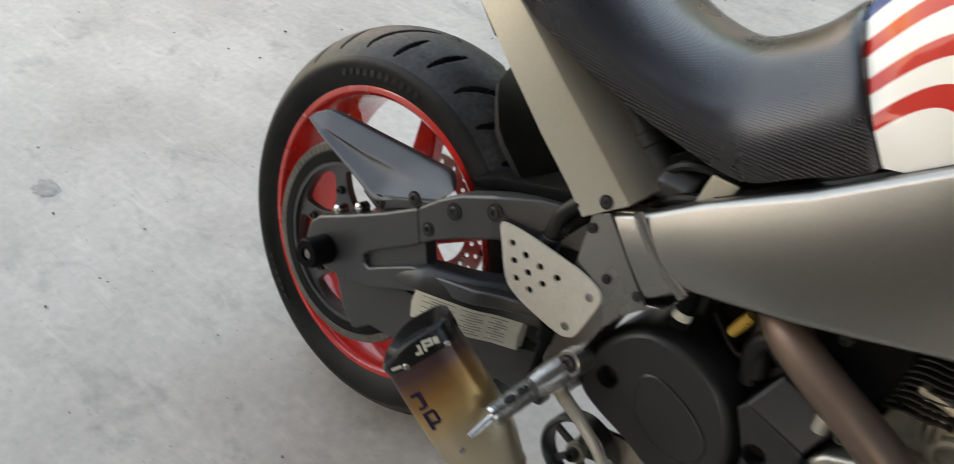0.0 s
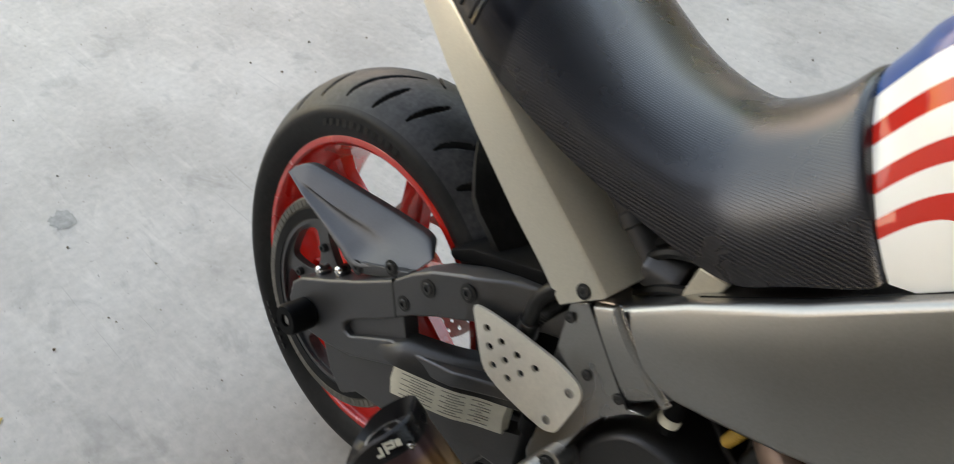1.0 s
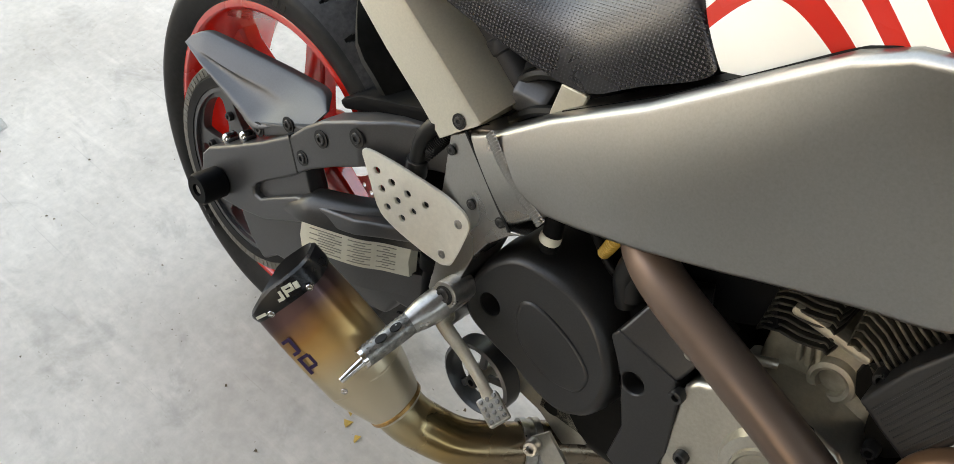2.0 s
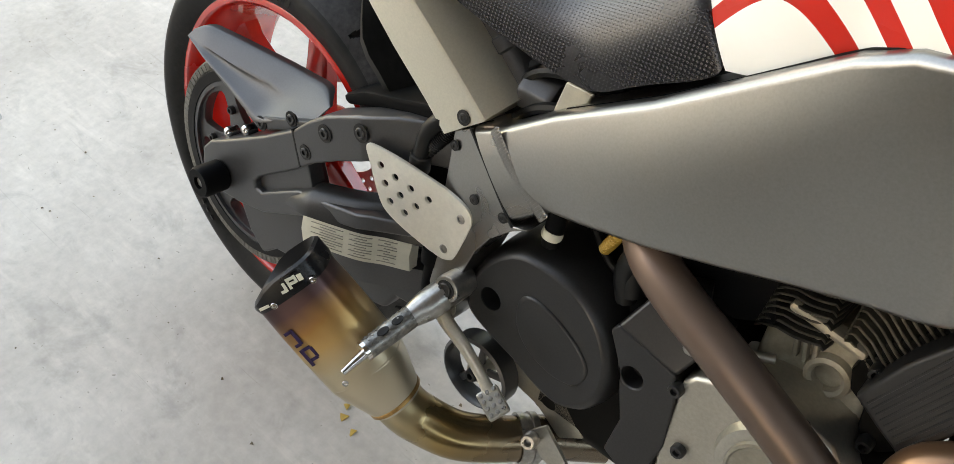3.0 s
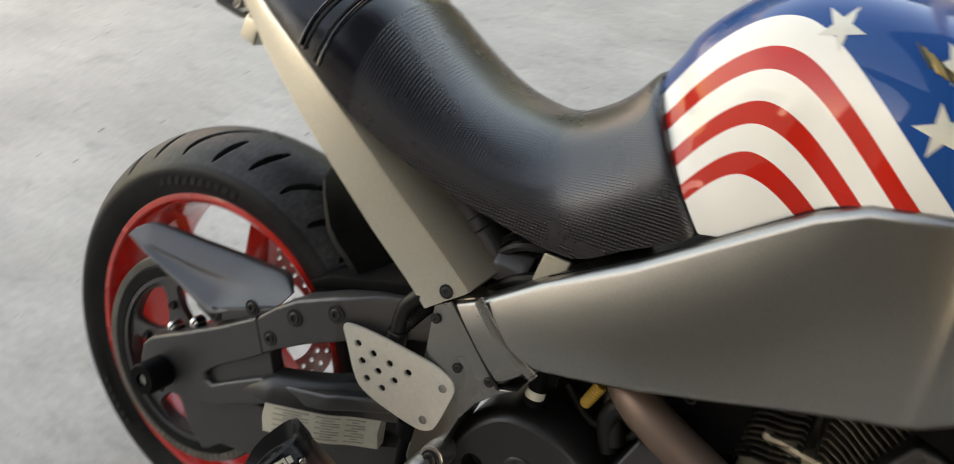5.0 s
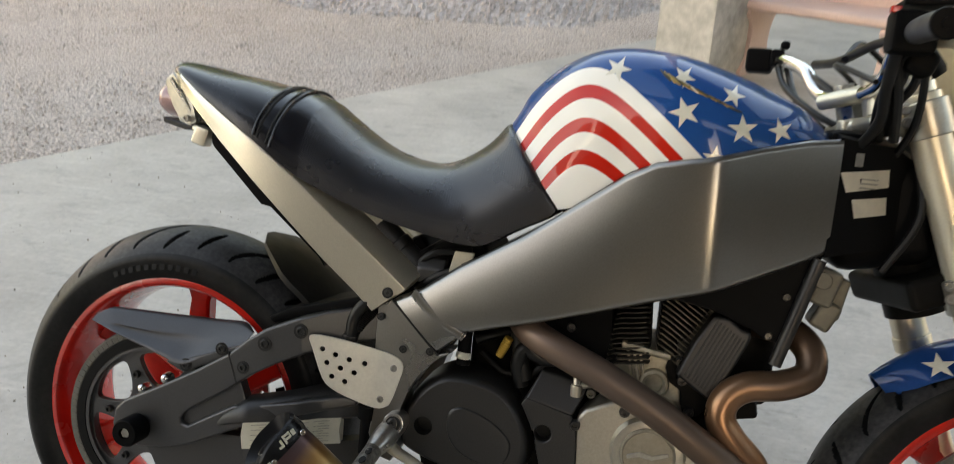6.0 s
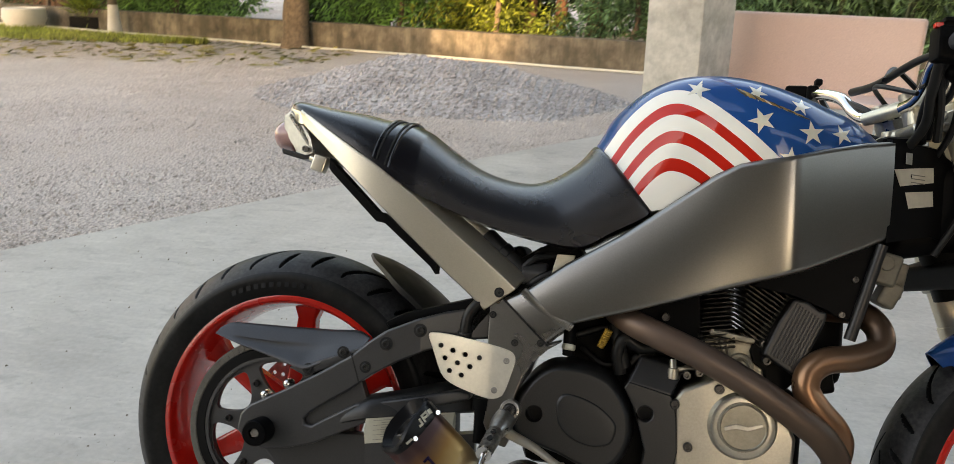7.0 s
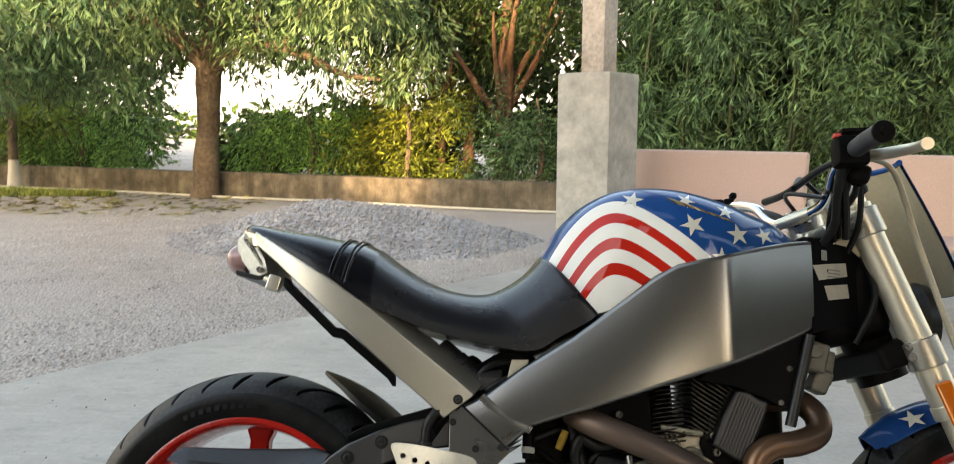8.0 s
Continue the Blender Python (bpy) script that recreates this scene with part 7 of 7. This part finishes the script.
clumps += scatter(rng, (-5.2, 12.0, 1.9, -1.6, 13.6, 3.0), 34, (0.3, 0.55), (22, 44))
clumps += scatter(rng, (-8.2, 11.5, 1.5, -5.8, 13.4, 2.3), 22, (0.3, 0.5), (24, 40))
leaves("crown", clumps, MANGO_LEAF, tree, 0.175, 0.043, 1, 0.8, more=2.9)

# reddish trees behind the wall
for bx, by, lean, seed in ((-1.2, 14.2, -0.2, 2), (-0.75, 15.0, 0.15, 7), (-2.0, 14.8, 0.1, 8), (-0.05, 13.4, 0.06, 3), (-9.5, 17.5, 0.2, 4), (4.6, 13.5, 0.2, 5), (-15.0, 19.5, 0.2, 6)):
    r = np.random.default_rng(seed)
    tr = thing("tree", "slender tree with reddish sunlit stems and fine dark leaves", "tree", Matrix.Translation((0.0, -1.0, 0)), "trees behind the yard wall")
    limb(tr, [(bx, by, -0.1), (bx + 0.05, by, 1.0), (bx + lean, by, 2.2), (bx + lean * 2, by, 4.0)], [0.19, 0.14, 0.12, 0.05] if seed == 3 else [0.11, 0.09, 0.07, 0.035], RED_BARK, "trunk")
    for k in range(5):
        a = r.uniform(0, 6.28)
        z0 = r.uniform(0.9, 2.4)
        limb(tr, [(bx + lean * z0 / 2.2, by, z0), (bx + 0.5 * math.cos(a), by + 0.4 * math.sin(a), z0 + 0.7), (bx + 1.1 * math.cos(a), by + 0.9 * math.sin(a), z0 + 1.7)], [0.07, 0.05, 0.02], RED_BARK)
    cl = scatter(r, (bx - 1.7, by - 1.2, 2.1, bx + 1.7, by + 1.5, 5.5), 62, (0.3, 0.6), (45, 80))
    leaves("crown", cl, DARK_LEAF, tr, 0.13, 0.035, seed + 20, 0.5, more=2.2)

# shrubs behind the wall and the tall hedge
for x0, x1, y0, z1, mat, n, seed in ((-14, -9.5, 16.3, 2.2, DARK_LEAF, 70, 31), (-9.6, -6.9, 15.3, 1.9, FRESH_LEAF, 60, 32), (-4.6, -2.2, 13.9, 1.3, FRESH_LEAF, 44, 33), (-2.6, -0.6, 13.0, 1.8, YELLOW_LEAF, 52, 34), (-0.4, 1.4, 12.4, 1.5, BAMBOO_LEAF, 44, 35)):
    r = np.random.default_rng(seed)
    sh = thing("shrub", "leafy green shrub growing behind the yard wall", "shrub", Matrix.Translation((0.0, -1.0, 0)), "shrubs behind the yard wall")
    limb(sh, [((x0 + x1) / 2, y0, -0.1), ((x0 + x1) / 2 + 0.1, y0, z1 * 0.5), ((x0 + x1) / 2, y0 + 0.1, z1)], [0.05, 0.04, 0.015], BARK, "stem")
    leaves("foliage", scatter(r, (x0, y0 - 0.4, 0.1, x1, y0 + 1.0, z1), n, (0.28, 0.5), (50, 80)), mat, sh, 0.12, 0.03, seed, 0.3, more=2.5)

CANE = material("green_cane", (0.06, 0.075, 0.03), 0.7, 0.0, 0.2, 12, 1, 0.2, 0.01)
hedge = thing("hedge", "tall dense green bamboo hedge behind the benches", "hedge")
r = np.random.default_rng(41)
for k in range(26):
    x = 2.0 + 9.0 * k / 25 + r.uniform(-0.15, 0.15)
    y = 9.9 - 0.3 * (x - 2) + r.uniform(0, 0.8)
    limb(hedge, [(x, y, -0.1), (x + r.uniform(-0.2, 0.2), y, 2.0), (x + r.uniform(-0.6, 0.6), y - 0.3, 4.5)], [0.026, 0.02, 0.008], CANE, "cane")
cl = []
for _ in range(640):
    x = r.uniform(1.6, 11)
    cl.append((x, 9.9 - 0.3 * (x - 2) + r.uniform(-0.3, 1.2), r.uniform(0.2, 5.2), r.uniform(0.3, 0.55), int(r.integers(45, 75))))
leaves("foliage", cl, BAMBOO_LEAF, hedge, 0.16, 0.026, 42, 0.7, more=2.6)

# far wood, and grass by the wall
far = thing("far_wood", "distant dark line of trees beyond the fields", "trees", kind="stuff")
r = np.random.default_rng(51)
cl = [(x, 70 + r.uniform(-3, 3), r.uniform(0.0, 1.4), r.uniform(1.0, 2.0), 60) for x in np.arange(-75, 60, 1.2)]
leaves("wood", cl, DARK_LEAF, far, 1.0, 0.5, 52, 0.1)
back = thing("back_wood", "thick dark green trees further behind the wall", "trees", kind="stuff")
cl = scatter(r, (-1.8, 16.5, 0.3, 9, 19, 6.5), 330, (0.5, 0.9), (40, 70)) + scatter(r, (-20, 21, 0.3, -10.5, 24, 6.5), 240, (0.6, 1.0), (40, 70))
cl += scatter(r, (-14.5, 15.5, 2.6, -6.3, 17.5, 6.5), 170, (0.5, 0.85), (40, 70)) + scatter(r, (-6.5, 16.5, 3.3, -1.2, 18.5, 6.5), 70, (0.5, 0.85), (40, 70))
cl += scatter(r, (2.2, 11.6, 0.2, 12, 13.6, 6.0), 420, (0.45, 0.8), (40, 65))
cl += scatter(r, (-11, 16.5, 0.1, -8.3, 17.5, 1.15), 36, (0.35, 0.6), (40, 60)) + scatter(r, (-6.3, 16.5, 0.1, -1.5, 17.5, 1.1), 64, (0.35, 0.6), (40, 60))
cl += scatter(r, (-6.5, 16.5, 2.6, -1.2, 18.5, 3.4), 13, (0.3, 0.6), (20, 36)) + scatter(r, (-4.6, 16.6, 0.9, -2.0, 17.6, 1.6), 14, (0.3, 0.5), (25, 40))
leaves("wood", cl, DARK_LEAF, back, 0.3, 0.12, 53, 0.4, more=1.6)

GRASS = leaf_material("short_grass", (0.22, 0.26, 0.05), (0.3, 0.3, 0.07), 0.2)
verts, faces = [], []
r = np.random.default_rng(61)
for _ in range(14000):
    x = r.uniform(-15, -6.3)
    y = 12.75 - 0.35 * (x + 8) - r.uniform(0.25, 0.5 + 1.5 * min(1, max(0.05, (-6.3 - x) / 3)))
    a, h = r.uniform(0, 6.28), r.uniform(0.04, 0.11)
    i = len(verts)
    dx, dy = math.cos(a) * 0.012, math.sin(a) * 0.012
    verts += [(x - dx, y - dy, -SLAB_DROP - 0.03), (x + dx, y + dy, -SLAB_DROP - 0.03), (x + r.uniform(-0.04, 0.04), y + r.uniform(-0.04, 0.04), -SLAB_DROP + h)]
    faces.append((i, i + 1, i + 2))
me = bpy.data.meshes.new("grass")
me.from_pydata(verts, [], faces)
me.materials.append(GRASS)
tagged(new("grass", me), "thin green grass at the foot of the yard wall", "grass", kind="stuff")
cl = [(r.uniform(-11.5, -3.5), r.uniform(8.8, 12.2), -SLAB_DROP + 0.01, 0.02, 1) for _ in range(760)]
litter = leaves("fallen_leaves", [(x, y, z, s, n) for x, y, z, s, n in cl], DRY_LEAF, None, 0.24, 0.09, 62, 0.0, "stuff")
tagged(litter, "scattered dry leaves on the gravel", "leaves")
for v in litter.data.vertices:
    v.co.z = -SLAB_DROP + 0.012 + 0.25 * (v.co.z + SLAB_DROP)


# ---------------------------------------------------------------- small yard things
post = tagged(finish("painted_stump", lathe([(-0.1, 0.0), (-0.1, 0.15), (0.0, 0.13), (0.25, 0.1), (0.46, 0.085), (0.5, 0.0)], (-8.75, 13.05, 0), "Z", 18), PLASTER), "white-painted tree stump on the grass", "stump")
trunk = thing("tree", "slim tree with a white-painted foot", "tree")
limb(trunk, [(-8.75, 13.05, 0.45), (-8.72, 13.05, 1.3), (-8.8, 13.1, 2.6)], [0.085, 0.07, 0.05], BARK, "trunk")
leaves("crown", scatter(np.random.default_rng(71), (-10, 12.5, 0.9, -7.8, 14.0, 1.6), 18, (0.25, 0.4), (40, 60)), YELLOW_LEAF, trunk, 0.2, 0.06, 72, 0.4)
pot = thing("flower_pot", "large round white concrete planter on the grass", "planter")
part("bowl", lathe([(-0.1, 0.0), (-0.1, 0.3), (0.0, 0.34), (0.12, 0.40), (0.30, 0.38), (0.32, 0.35), (0.27, 0.34), (0.25, 0.0)], (-11.0, 13.6, 0), "Z", 32), PLASTER, pot)
box = thing("planter_box", "long black planter box with yellow-green reeds", "planter")
part("trough", moved(block((0.62, 0.3, 0.24), 0.02, 2), pose(-9.75, 13.75, 0.06)), BLACK_PLASTIC, box)
leaves("reeds", scatter(np.random.default_rng(73), (-10.0, 13.65, 0.2, -9.5, 13.85, 0.5), 16, (0.1, 0.2), (25, 40)), YELLOW_LEAF, box, 0.3, 0.02, 74, -0.9)
fence = thing("plank_fence", "reddish brown plank fence beyond the grass", "fence")
for k in range(16):
    part("plank", moved(block((0.2, 0.03, 1.5), 0.004, 1), pose(-13.6 + 0.22 * k, 16.4 - 0.07 * k, 0.7, 0, 0, -18)), RED_BARK, fence)
jar = thing("jar", "clear plastic jar with a dark lid on the bench", "jar")
part("body", lathe([(0.0, 0.0), (0.0, 0.055), (0.02, 0.06), (0.12, 0.06), (0.15, 0.045), (0.15, 0.0)], (3.0, 3.55, 0.46), "Z", 24), PLASTER, jar)
part("lid", lathe([(0.15, 0.0), (0.15, 0.046), (0.175, 0.046), (0.18, 0.04), (0.18, 0.0)], (3.0, 3.55, 0.46), "Z", 24), BLACK_PLASTIC, jar)

# debris and a damp stain on the floor
STAIN = material("damp_concrete", (0.2, 0.19, 0.17), 0.45, 0.0, 0.25, 60, 9, 0.05, 0.001, second=(0.3, 0.285, 0.26), amount=0.9)
def stain(x, y, r, seed):
    bm = bmesh.new()
    vs = [bm.verts.new((x + r * (1 + 0.45 * noise.noise(Vector((math.cos(a) * 2, math.sin(a) * 2, seed)))) * math.cos(a), y + r * 0.7 * (1 + 0.5 * noise.noise(Vector((math.cos(a) * 2.5, math.sin(a) * 2.5, seed + 3)))) * math.sin(a), 0.001)) for a in (2 * math.pi * k / 40 for k in range(40))]
    bm.faces.new(vs)
    return tagged(finish("floor_stain", bm, STAIN), "small damp dark stain on the concrete", "stain", kind="structure")


stain(-0.935, -0.14, 0.036, 1.0)
rng = np.random.default_rng(81)
bits = [(rng.uniform(-2.6, 0.6), rng.uniform(-1.2, 2.2), 0.003) for _ in range(420)]
pebbles("grit", bits, 0.0012, 0.0045, BARK, "dark specks of grit on the floor")

scraps = pebbles("leaf_scrap", [(0.218, -0.12, 0.003), (0.249, -0.13, 0.003), (0.208, -0.105, 0.003), (-0.5, -0.45, 0.003), (-0.25, 0.3, 0.003)], 0.007, 0.012, YELLOW, "small yellow leaf scraps on the floor")
for v in scraps.data.vertices:
    v.co.z = 0.002 + 0.15 * v.co.z

# bright haze far beyond the fields
HAZE = bpy.data.materials.new("sky_haze")
HAZE.use_nodes = True
ht = HAZE.node_tree
ht.nodes.remove(ht.nodes["Principled BSDF"])
em = ht.nodes.new("ShaderNodeEmission")
em.inputs["Color"].default_value = (0.95, 0.97, 1.0, 1)
em.inputs["Strength"].default_value = 0.3
ht.links.new(em.outputs[0], ht.nodes["Material Output"].inputs["Surface"])
rings = []
for k in range(25):
    a = radians(20 + 140 * k / 24)
    rings.append([(900 * math.cos(a), 900 * math.sin(a), z) for z in (-10, 60, 150, 320)])
haze = tagged(finish("backdrop", loft(rings, closed=False, caps=False), HAZE), "pale hazy sky beyond the fields", "sky", kind="structure")
